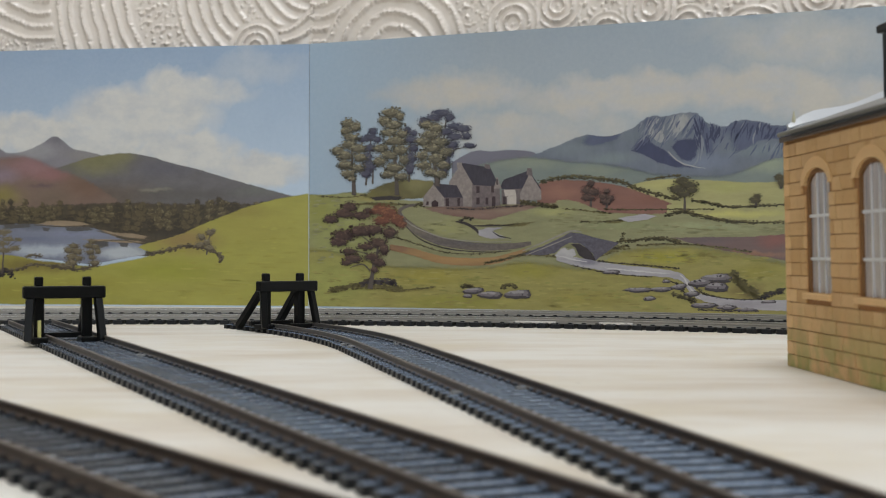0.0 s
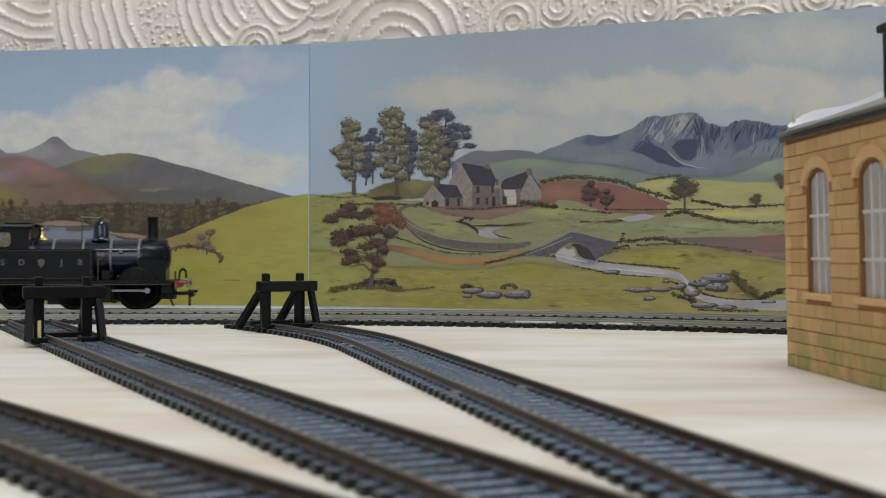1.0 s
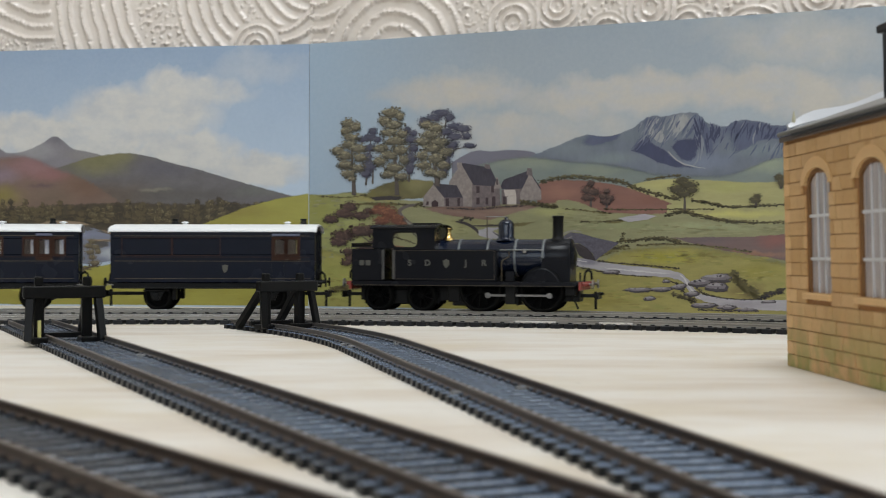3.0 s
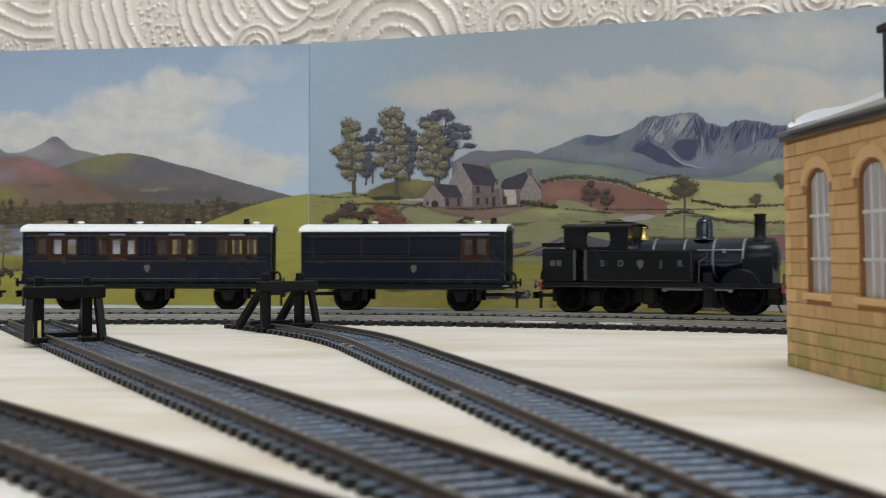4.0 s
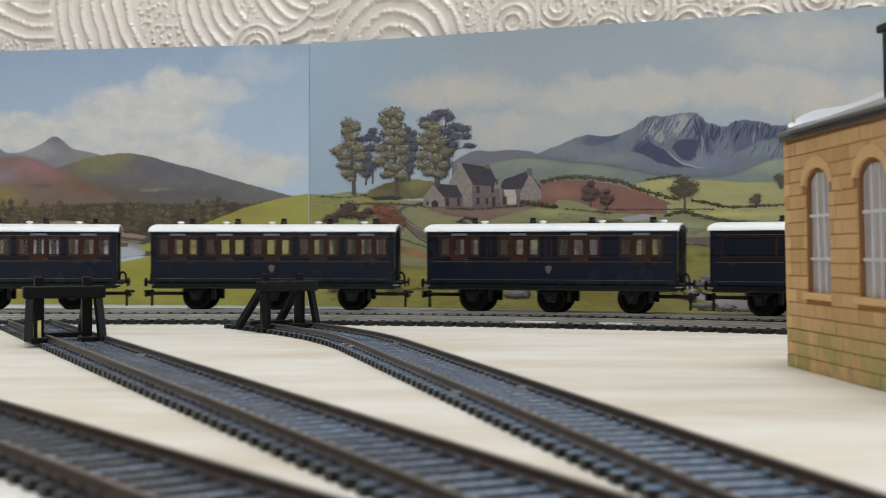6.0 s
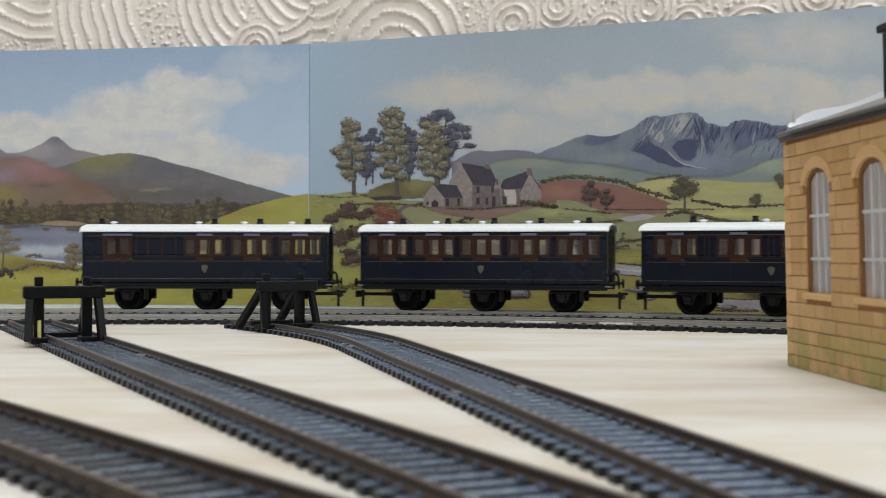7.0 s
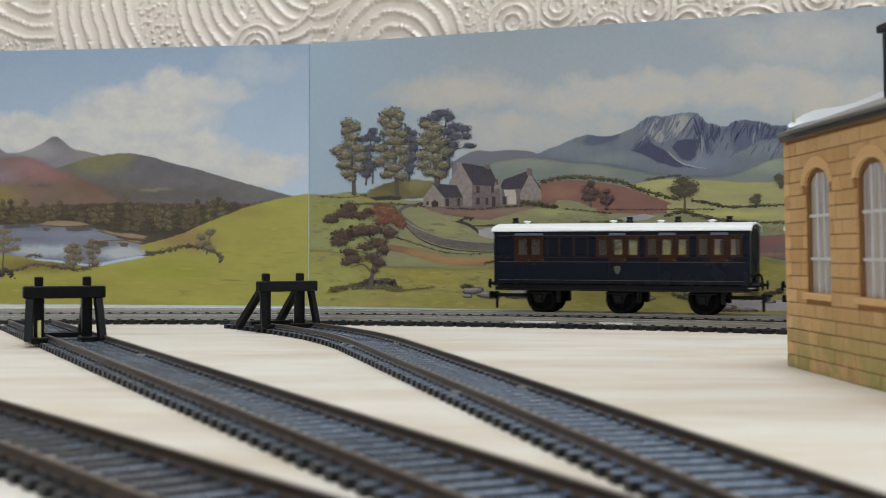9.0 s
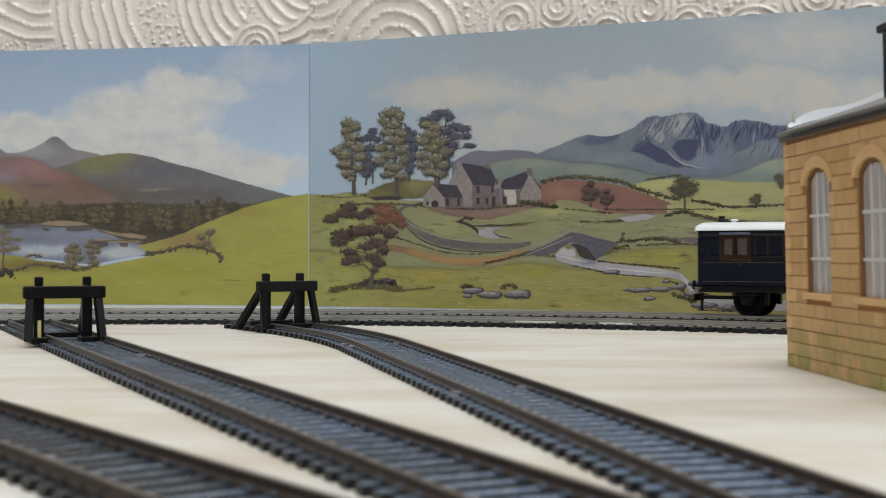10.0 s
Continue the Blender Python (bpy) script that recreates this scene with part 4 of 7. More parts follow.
shape(W, "printed_shore", [ragged(pairs(-171.6, 49.2, -163.7, 51.2, -154.6, 51.8, -138.5, 50.7, -131.3, 48.4, -152.8, 47.7), 0.3, 10), ragged(pairs(-132.0, 46.7, -120.6, 44.3, -106.4, 43.6, -96.5, 41.5, -98.7, 39.8, -120.6, 41.6), 0.3, 14), ragged(pairs(-143.8, 40.2, -120.6, 40.2, -102.9, 39.2, -97.2, 38.1, -106.4, 37.5, -131.3, 38.9), 0.2, 15)], P_SHORE, soft=0.35)
shape(W, "printed_shore_edge", [ribbon(pairs(-170.9, 48.8, -152.8, 47.7, -131.3, 48.0), [0.3, 0.8, 0.3]), ribbon(pairs(-131.3, 45.3, -113.5, 41.2, -96.5, 39.5), [0.3, 0.7, 0.4]), ribbon(pairs(-134.9, 38.2, -115.3, 39.5, -100.1, 36.8), [0.2, 0.6, 0.3])], P_SHOREDARK)
shape(W, "printed_spit", [ragged(pairs(-107.1, 35.5, -98.7, 38.1, -88.8, 40.2, -74.8, 44.8, -64.3, 49.5, -50.4, 50.8, -50.4, 31.4, -74.8, 30.8, -92.3, 30.7, -102.9, 33.4), 0.6, 16)], P_MEADOW, soft=0.12)
land(W, "printed_meadow", pairs(-237.0, 30.7, -192.7, 31.4, -181.8, 30.7, -167.3, 28.0, -152.8, 26.7, -133.1, 24.6, -117.1, 27.0, -98.6, 30.7, -90.6, 35.5, -85.3, 40.1, -74.8, 45.2, -63.6, 50.1, -50.4, 55.1, -36.6, 60.0, -22.9, 63.6, -10.9, 65.8, -0.4, 67.4), 1, P_MEADOW, 0.3, 19)
MEADOWS = (tone("print_meadow_ochre", (148, 141, 65), 0.05), tone("print_meadow_light", (159, 153, 74), 0.05))
brushwork(W, "printed_meadow_grass", pairs(-192.7, 17.0, -2.4, 1.0), 70, 8.0, MEADOWS, 201)
brushwork(W, "printed_meadow_grass", pairs(-85.3, 34.8, -2.4, 17.6), 30, 7.0, MEADOWS, 202)
brushwork(W, "printed_meadow_grass", pairs(-47.0, 50.7, -2.4, 34.7), 16, 5.0, MEADOWS, 203)
scrub(W, "printed_shore_scrub", pairs(-192.7, 21.1, -181.8, 21.8, -170.9, 24.6, -152.8, 23.3, -142.0, 21.9, -130.6, 24.6), 2.4, 60, 1.5, SHRUBS[:2], 13, 0.5)
scrub(W, "printed_shore_scrub", pairs(-176.3, 29.4, -170.9, 30.7, -166.5, 29.7), 1.8, 16, 1.3, SHRUBS[:2], 14, 0.6)
scrub(W, "printed_shore_scrub", pairs(-192.7, 19.1, -188.3, 20.5, -184.0, 18.4), 4.0, 24, 1.5, (P_DARK, SHRUBS[0]), 15, 0.7)
scrub(W, "printed_spit_scrub", pairs(-95.8, 31.4, -85.3, 33.8, -74.8, 36.1, -64.3, 34.8, -54.6, 30.8, -53.2, 27.4), 3.0, 60, 1.4, SHRUBS[:2], 12, 0.6)
AIRY = (SHRUBS[1], SHRUBS[1], SHRUBS[2])
painted_tree(W, "printed_shrub", [(-145.6, 36.2, 3.6, 1.4), (-148.5, 33.5, 3.2, 1.7), (-143.1, 32.8, 3.9, 1.7), (-146.3, 29.7, 4.3, 1.7), (-142.0, 28.7, 2.9, 1.4), (-146.7, 26.0, 4.3, 2.0), (-151.0, 23.9, 4.3, 1.4)], SHRUBS, 21, [(pairs(-145.6, 22.6, -145.3, 29.7, -144.9, 35.5), [1.2, 0.8, 0.4])], P_TRUNK, 3)
painted_tree(W, "printed_shrub", [(-133.8, 38.9, 2.5, 1.4), (-136.0, 36.2, 2.9, 1.4), (-131.3, 35.5, 2.9, 1.4), (-134.9, 32.4, 2.9, 1.4), (-129.9, 32.8, 2.1, 1.4), (-133.8, 29.4, 2.5, 1.4), (-132.0, 26.0, 3.6, 1.4)], SHRUBS, 22, [(pairs(-133.4, 24.0, -133.1, 31.4, -133.5, 37.5), [1.2, 0.8, 0.4])], P_TRUNK, 3)
painted_tree(W, "printed_shrub", [(-190.9, 44.4, 5.1, 1.4), (-187.6, 40.3, 4.4, 1.4), (-192.0, 37.6, 4.4, 1.4), (-180.7, 40.0, 2.2, 1.0), (-183.3, 34.8, 3.6, 1.4), (-189.8, 33.5, 4.4, 1.4)], AIRY, 23, [(pairs(-191.3, 19.1, -190.5, 29.7, -190.9, 41.7), [1.4, 1.0, 0.5]), (pairs(-190.9, 31.4, -186.2, 36.2, -181.1, 39.6), [0.6, 0.4, 0.3])], P_TRUNK, 3)
painted_tree(W, "printed_shrub", [(-60.1, 44.1, 2.8, 1.7), (-58.1, 45.4, 1.7, 1.0), (-65.4, 41.5, 2.8, 1.7), (-62.2, 38.1, 2.8, 1.7), (-66.1, 36.8, 3.1, 1.7), (-60.1, 34.8, 3.1, 1.7)], SHRUBS, 24, [(pairs(-62.2, 30.8, -61.5, 38.1, -59.5, 44.1), [1.0, 0.7, 0.3])], P_TRUNK, 3)

# --- east sheet: mountains and fields
land(E, "printed_far_ridge", pairs(89.9, 83.6, 102.8, 89.5, 113.5, 88.9, 123.4, 89.5, 136.4, 88.2, 142.9, 85.2), 60, P_FAR, 0.3, 31)
land(E, "printed_mountain", pairs(123.4, 81.1, 138.1, 86.3, 155.7, 92.5, 166.8, 96.4, 174.6, 95.3, 182.4, 95.3, 188.5, 97.5, 193.7, 99.4, 198.6, 103.4, 202.9, 105.0, 209.8, 104.5, 217.3, 105.9, 224.7, 106.2, 229.7, 103.7, 232.6, 100.6, 237.9, 99.0, 241.9, 98.0, 246.6, 101.0, 255.2, 100.9, 266.5, 98.5, 277.8, 96.7, 297.0, 93.1), 45, P_MOUNT, 0.7, 32)
shape(E, "printed_mountain_shadow", [
    ragged(pairs(189.4, 86.7, 193.1, 92.5, 198.0, 97.2, 200.4, 92.9, 205.3, 89.2, 210.1, 87.2, 213.1, 84.2, 216.1, 81.1, 221.4, 78.1, 229.1, 75.5, 217.3, 75.8, 205.3, 79.6, 196.2, 84.7), 0.6, 33),
    ragged(pairs(212.5, 88.4, 216.1, 91.8, 220.8, 92.8, 227.9, 92.0, 228.8, 86.7, 227.3, 81.4, 223.8, 78.6, 219.0, 79.9, 215.5, 82.9), 0.6, 34)], P_MOUNTDARK, soft=0.35)
shape(E, "printed_mountain_slate", [
    ragged(pairs(198.6, 102.5, 204.1, 104.4, 209.5, 103.6, 207.1, 99.2, 201.0, 97.0, 198.0, 97.8), 0.6, 35),
    ragged(pairs(225.6, 105.0, 229.7, 103.1, 233.2, 99.4, 236.1, 90.0, 236.7, 81.2, 232.0, 80.7, 230.3, 90.2, 227.3, 97.6), 0.6, 36),
    ragged(pairs(242.5, 97.3, 246.6, 100.4, 255.2, 100.4, 267.1, 97.9, 280.5, 95.4, 275.0, 88.7, 266.5, 90.2, 258.0, 88.1, 249.4, 83.2, 244.2, 81.0, 241.4, 86.3), 0.8, 37),
    ragged(pairs(166.8, 95.8, 182.4, 94.7, 189.5, 96.9, 187.0, 92.7, 177.7, 90.0, 168.4, 88.5, 162.1, 90.5), 0.7, 38)], P_MOUNTMID, soft=0.5)
shape(E, "printed_mountain_light", [
    ragged(pairs(200.1, 95.3, 204.7, 97.5, 208.9, 98.0, 210.7, 93.7, 212.5, 90.1, 210.1, 88.4, 205.9, 90.3, 202.3, 92.8), 0.5, 39),
    ragged(pairs(212.5, 99.0, 217.3, 105.1, 223.2, 105.1, 225.0, 100.9, 220.8, 95.8, 216.1, 93.0, 213.1, 94.3), 0.6, 40)], P_MOUNTLIGHT, soft=0.55)
SKYLINE = pairs(138.1, 86.3, 166.8, 96.4, 182.4, 95.3, 193.7, 99.4, 200.7, 104.2, 209.8, 104.5, 224.7, 106.2, 232.6, 100.6, 241.9, 98.0, 246.6, 101.0, 255.2, 100.9, 266.5, 98.5, 277.8, 96.7)
rc = random.Random(44)


def skyline(u):
    for (a, za), (b, zb) in zip(SKYLINE, SKYLINE[1:]):
        if a <= u <= b:
            return za + (zb - za) * (u - a) / (b - a)
    return 80.0


def crags(name, u0, u1, drop, count, lean, width, material):
    """Many thin strokes falling from the skyline."""
    out = []
    for i in range(count):
        u = rc.uniform(u0, u1)
        top = skyline(u) - 0.5 - rc.random() ** 1.5 * drop
        fall, slant = rc.uniform(2.5, 8.0), lean + rc.uniform(-0.35, 0.35)
        w = width * rc.uniform(0.5, 1.3)
        out.append(ragged(ribbon([(u, top), (u + slant * fall * 0.5 + rc.uniform(-0.5, 0.5), top - fall * 0.5), (u + slant * fall, top - fall)], [w * 0.4, w, w * 0.15]), 0.22, i))
    tagged(shape(E, name, out, material), kind="stuff")


(UA, _), (UB, _), (UC, _), (UD, _) = pairs(197.7, 106.1, 227.6, 104.9, 235.5, 104.6, 277.8, 102.9)
crags("printed_crag_shadow", UA, UB, 12.0, 42, -0.65, 0.9, P_MOUNTMID)
crags("printed_crag_light", UA, UB - 4.0, 10.0, 30, -0.60, 0.7, P_MOUNTPALE)
crags("printed_crag_light", UA + 4.0, UB - 6.0, 8.0, 14, -0.55, 0.6, P_MOUNTLIGHT)
crags("printed_crag_shadow", UB - 3.0, UC, 12.0, 26, 0.15, 1.0, P_MOUNTDARK)
crags("printed_crag_shadow", UC, UD, 6.0, 46, -0.40, 1.0, P_MOUNTDARK)
crags("printed_crag_light", UC, UD, 14.0, 30, -0.45, 0.8, P_MOUNTMID)
crags("printed_crag_light", UC + 8.0, UD, 10.0, 7, -0.50, 0.7, P_MOUNTPALE)
for sd, line, w in ((101, pairs(211.9, 86.0, 215.5, 81.8, 221.4, 78.3, 232.0, 76.0), [0.2, 0.7, 0.8, 0.2]), (102, pairs(229.4, 93.7, 230.0, 88.4, 228.8, 80.2), [0.3, 1.5, 0.3]), (105, pairs(227.9, 84.4, 227.3, 80.3, 225.0, 77.4), [0.2, 1.0, 0.3])):
    shape(E, "printed_scree", [ragged(ribbon(line, w), 0.35, sd)], P_MOUNTPALE if sd != 101 else P_MOUNTLIGHT)
land(E, "printed_foothill", pairs(89.9, 78.8, 110.1, 84.0, 129.9, 86.5, 142.9, 85.6, 158.9, 83.3, 174.6, 82.2, 190.1, 79.4, 205.3, 76.1, 223.2, 74.5, 240.8, 74.1, 249.4, 76.2, 260.9, 80.5, 275.0, 84.2, 291.6, 86.8), 40, P_FOOTHILL, 0.4, 41, "", 5.0)
land(E, "printed_yellow_field", pairs(190.1, 68.6, 202.2, 71.1, 214.3, 71.7, 232.0, 70.8, 255.2, 69.1, 274.9, 69.3, 297.0, 68.8), 30, P_YELLOW, 0.3, 42)
land(E, "printed_ploughed_field", pairs(139.7, 68.4, 142.9, 71.4, 155.7, 72.4, 171.5, 71.1, 187.0, 68.4, 202.2, 63.3, 214.3, 58.7, 220.2, 56.3), 30, P_RED, 0.3, 43)
land(E, "printed_lane_bank", pairs(211.3, 58.2, 226.1, 59.7, 243.7, 56.5, 274.9, 57.2, 297.0, 56.9), 30, P_YELLOW, 0.3, 44)
land(E, "printed_near_field", pairs(0.1, 66.8, 15.8, 66.8, 28.6, 67.9, 48.3, 65.0, 69.3, 62.1, 142.9, 59.7, 150.9, 61.5, 160.5, 61.0, 171.5, 56.9, 180.8, 54.4, 202.2, 53.5, 217.2, 53.9, 226.1, 52.1, 237.8, 49.3, 255.1, 47.7, 274.9, 48.1, 297.0, 47.9), 1, P_FIELD, 0.35, 45)
shape(E, "printed_knoll", [ragged(pairs(31.1, 64.0, 36.8, 68.4, 48.2, 72.7, 62.3, 75.0, 79.7, 73.3, 89.9, 68.1, 76.2, 62.6, 55.3, 61.6, 37.6, 62.6), 0.7, 46)], P_KNOLL, soft=0.25)
shape(E, "printed_knoll_shadow", [ragged(pairs(36.8, 63.9, 51.8, 64.9, 61.6, 64.1, 59.5, 61.9, 41.1, 61.9), 0.4, 47)], P_DARK, soft=0.4)
shape(E, "printed_farm_yard", [ragged(pairs(68.6, 57.6, 83.1, 59.3, 110.1, 57.7, 133.2, 58.6, 147.7, 58.4, 139.7, 56.1, 123.4, 52.6, 113.5, 49.6, 96.7, 51.0, 79.7, 53.7), 0.5, 48)], P_YARD, soft=0.25)
for patch in (ragged(pairs(34.0, 61.3, 55.3, 61.0, 60.9, 59.0, 48.3, 57.9, 34.0, 59.4), 0.5, 49), ragged(pairs(174.6, 49.0, 183.9, 49.5, 193.1, 50.6, 187.0, 47.7, 177.7, 47.2), 0.4, 51), ragged(pairs(116.8, 47.7, 129.9, 48.8, 142.9, 49.9, 133.2, 46.3, 120.1, 45.8), 0.4, 52)):
    shape(E, "printed_field_shade", [patch], P_SHADE, soft=0.7)
scrub(E, "printed_hedge", pairs(141.3, 70.8, 155.7, 73.3, 171.5, 72.3, 187.0, 69.9, 196.2, 66.1, 208.3, 62.3, 217.2, 60.4), 2.4, 110, 1.2, HEDGE, 53)
scrub(E, "printed_hedge", pairs(200.7, 70.8, 209.8, 72.1, 218.7, 72.8), 1.2, 30, 0.9, HEDGE, 54)
scrub(E, "printed_hedge", pairs(224.7, 59.7, 234.9, 57.8, 243.7, 55.9, 258.0, 56.3, 274.9, 57.2), 1.6, 80, 1.0, HEDGE, 55)
scrub(E, "printed_hedge", pairs(177.7, 55.6, 193.1, 55.1, 214.3, 55.1, 234.9, 54.9), 0.8, 60, 0.8, HEDGE, 56)
scrub(E, "printed_hedge", pairs(211.3, 52.2, 220.2, 53.9, 229.1, 51.4, 240.8, 49.0, 255.1, 47.7, 274.9, 48.1), 2.0, 110, 1.1, HEDGE, 57)
scrub(E, "printed_hedge", pairs(164.6, 49.1, 174.6, 48.7, 183.9, 49.5, 190.7, 50.6), 0.9, 40, 0.9, HEDGE, 58)
scrub(E, "printed_hedge", pairs(110.8, 47.7, 120.1, 47.3, 128.3, 48.2), 0.7, 24, 0.8, HEDGE, 59)
land(E, "printed_olive_grass", pairs(0.1, 37.4, 19.5, 34.7, 48.3, 27.6, 69.3, 26.3, 110.1, 26.5, 129.9, 29.6, 150.9, 27.8, 168.3, 26.0, 177.7, 30.9, 183.9, 34.5, 196.2, 36.9, 217.2, 38.0, 234.9, 36.7, 255.1, 32.9, 274.9, 28.6, 297.0, 25.8), 1, P_GRASS, 0.5, 60, "", 6.0)
GRASSES = (tone("print_grass_brown", (133, 124, 70), 0.05), tone("print_grass_green", (136, 133, 75), 0.05), tone("print_grass_light", (153, 145, 86), 0.05))
brushwork(E, "printed_grass", pairs(0.3, 22.2, 149.3, 1.5), 170, 5.0, GRASSES, 204)
brushwork(E, "printed_grass", pairs(136.4, 17.3, 217.2, 2.5), 80, 4.5, GRASSES, 205)
brushwork(E, "printed_grass", pairs(183.9, 33.3, 272.1, 26.3), 60, 4.0, GRASSES, 206)
brushwork(E, "printed_grass", pairs(243.6, 23.3, 274.9, 9.7), 30, 4.0, GRASSES, 207)
PASTURES = (tone("print_pasture_shade", (130, 127, 92), 0.05), tone("print_pasture_light", (146, 144, 108), 0.05))
brushwork(E, "printed_pasture", pairs(69.3, 49.9, 100.8, 39.6), 26, 3.5, PASTURES, 208)
brushwork(E, "printed_pasture", pairs(142.9, 54.2, 183.9, 42.9), 40, 4.0, PASTURES, 209)
brushwork(E, "printed_pasture", pairs(190.0, 47.1, 274.9, 41.8), 50, 5.0, PASTURES, 210)
brushwork(E, "printed_pasture", pairs(0.3, 63.8, 34.0, 24.9), 60, 3.5, PASTURES, 211)
shape(E, "printed_heath", [ragged(pairs(211.3, 40.4, 232.0, 40.9, 255.1, 40.7, 274.9, 42.4, 286.0, 42.3, 286.0, 25.8, 272.1, 28.1, 246.5, 32.1, 223.2, 36.8), 0.5, 61)], P_HEATH, soft=0.18)
scrub(E, "printed_hedge", pairs(185.7, 38.1, 196.2, 39.2, 208.3, 39.8, 218.7, 37.4), 2.2, 60, 1.1, HEDGE, 62)
scrub(E, "printed_hedge", pairs(187.0, 39.3, 187.6, 41.7, 188.2, 42.9), 1.0, 12, 0.8, HEDGE, 63)
UMBER = (P_SHADE, HEDGE[0])
for sd, line, w, n in ((211, pairs(173.3, 30.9, 180.8, 33.3, 190.0, 35.7), 2.6, 34), (212, pairs(123.4, 29.6, 136.4, 31.5, 150.9, 30.2), 1.6, 30), (213, pairs(30.4, 60.1, 48.3, 60.5, 63.0, 59.0), 1.4, 30), (214, pairs(196.2, 36.3, 214.2, 36.8, 234.9, 35.6, 255.1, 32.6), 1.0, 40), (215, pairs(155.7, 55.9, 171.5, 54.5, 180.8, 53.2), 0.8, 20), (216, pairs(7.0, 65.0, 23.1, 64.1, 35.8, 65.2), 0.8, 16)):
    scrub(E, "printed_umber_shade", line, w, n, 1.3, UMBER, sd, 0.4)
# lane, walls and bridge
shape(E, "printed_lane", [ragged(ribbon(pairs(51.8, 35.3, 65.8, 32.7, 83.1, 28.3, 100.1, 27.1, 116.8, 28.3, 133.2, 33.3), [3.2, 4.0, 4.2, 4.2, 4.0, 2.6]), 0.3, 64)], P_LANE)
shape(E, "printed_verge", [ragged(ribbon(pairs(51.8, 45.0, 59.5, 41.1, 69.3, 36.5, 86.5, 32.7, 106.8, 32.1, 123.4, 34.6), [1.6, 2.6, 3.0, 2.6, 2.2, 1.2]), 0.3, 65)], P_FIELD)
shape(E, "printed_stone_wall", [ragged(ribbon(pairs(68.6, 59.5, 61.6, 58.3, 58.1, 55.8, 59.5, 52.0, 64.4, 47.4, 73.5, 42.3, 86.5, 37.8, 106.8, 35.5, 125.0, 35.8, 136.4, 37.6), [1.4, 1.8, 2.4, 3.4, 4.4, 4.8, 4.6, 4.2, 3.4, 2.0]), 0.25, 66)], P_WALLSTONE)
shape(E, "printed_wall_coping", [ribbon(pairs(59.5, 54.5, 63.0, 49.4, 72.1, 44.8, 86.5, 40.3, 106.8, 38.3, 125.0, 38.3), [0.3, 0.6, 0.6, 0.5, 0.5, 0.3])], P_WALLTOP)
shape(E, "printed_wall_foot", [ribbon(pairs(60.9, 48.1, 71.0, 39.7, 86.5, 34.6, 106.8, 32.7, 125.0, 33.3), [0.3, 0.7, 0.7, 0.6, 0.3])], P_DARK)
scrub(E, "printed_wall_scrub", pairs(55.3, 41.1, 62.3, 39.1, 72.8, 35.9, 84.8, 32.7, 100.1, 31.5, 116.8, 32.7), 1.0, 40, 0.9, HEDGE, 67)
scrub(E, "printed_wall_scrub", pairs(109.5, 26.5, 118.4, 28.3, 126.7, 30.2, 134.8, 32.7), 1.4, 40, 1.0, HEDGE, 68)
for water in (ragged(pairs(103.5, 44.6, 110.8, 46.4, 120.1, 46.4, 114.1, 44.6, 118.1, 42.0, 124.0, 40.1, 113.5, 39.6, 105.1, 41.5), 0.3, 69), ragged(pairs(183.9, 50.7, 191.6, 51.8, 199.2, 53.0, 206.8, 51.7, 202.2, 49.9, 190.0, 48.3), 0.3, 70)):
    shape(E, "printed_upper_stream", [water], P_STREAM, soft=0.2)
shape(E, "printed_bank_shadow", [ragged(ribbon(pairs(92.0, 49.7, 98.4, 48.4, 104.1, 45.2, 105.5, 42.7), [0.6, 1.6, 1.8, 0.6]), 0.2, 71), ribbon(pairs(100.1, 47.2, 110.1, 47.1, 125.0, 47.0), [0.4, 0.8, 0.3]), ribbon(pairs(114.1, 43.9, 118.1, 41.4, 125.0, 40.1), [0.3, 0.8, 0.3])], P_DARK)
scrub(E, "printed_bank_scrub", pairs(95.0, 49.7, 98.4, 51.6, 102.8, 50.9), 1.6, 14, 1.0, (P_DARK, HEDGE[0]), 72)
shape(E, "printed_bridge", [ragged(pairs(131.6, 31.5, 142.9, 35.8, 152.5, 40.0, 158.9, 43.3, 165.2, 42.4, 174.6, 39.9, 185.7, 37.5, 180.8, 33.9, 174.6, 29.7, 172.7, 27.8, 171.5, 31.5, 168.3, 34.5, 163.3, 37.5, 158.2, 37.6, 153.2, 35.1, 150.0, 32.1, 142.9, 30.8), 0.25, 73)], P_BRIDGE)
shape(E, "printed_arch", [ragged(pairs(158.2, 37.3, 163.3, 37.5, 168.3, 34.8, 171.5, 31.5, 173.3, 27.8, 168.3, 27.8, 163.3, 30.9, 161.4, 35.1), 0.2, 74)], P_DARK, soft=0.15)
shape(E, "printed_arch_ring", [ribbon(pairs(150.6, 32.7, 153.8, 35.7, 158.2, 37.9, 163.3, 37.8, 168.3, 35.4, 172.1, 31.8), [0.4, 0.6, 0.7, 0.7, 0.6, 0.4])], P_BRIDGE)
shape(E, "printed_parapet", [ribbon(pairs(131.6, 33.3, 142.9, 37.6, 152.5, 41.6, 159.5, 44.0, 165.2, 43.3), [0.4, 0.7, 0.8, 0.8, 0.4]), ribbon(pairs(133.2, 30.8, 142.9, 34.5, 152.5, 38.2, 159.5, 40.9), [0.3, 0.5, 0.5, 0.3])], P_WALLTOP)
shape(E, "printed_pool", [ragged(pairs(149.3, 30.8, 153.2, 34.5, 158.2, 36.3, 161.4, 34.5, 162.7, 30.9, 157.6, 28.4, 151.9, 28.4), 0.3, 75)], P_STREAM, soft=0.2)
scrub(E, "printed_arch_view", pairs(156.3, 35.7, 158.9, 34.5), 1.6, 10, 1.0, (P_FIELD, P_FIELD), 76)
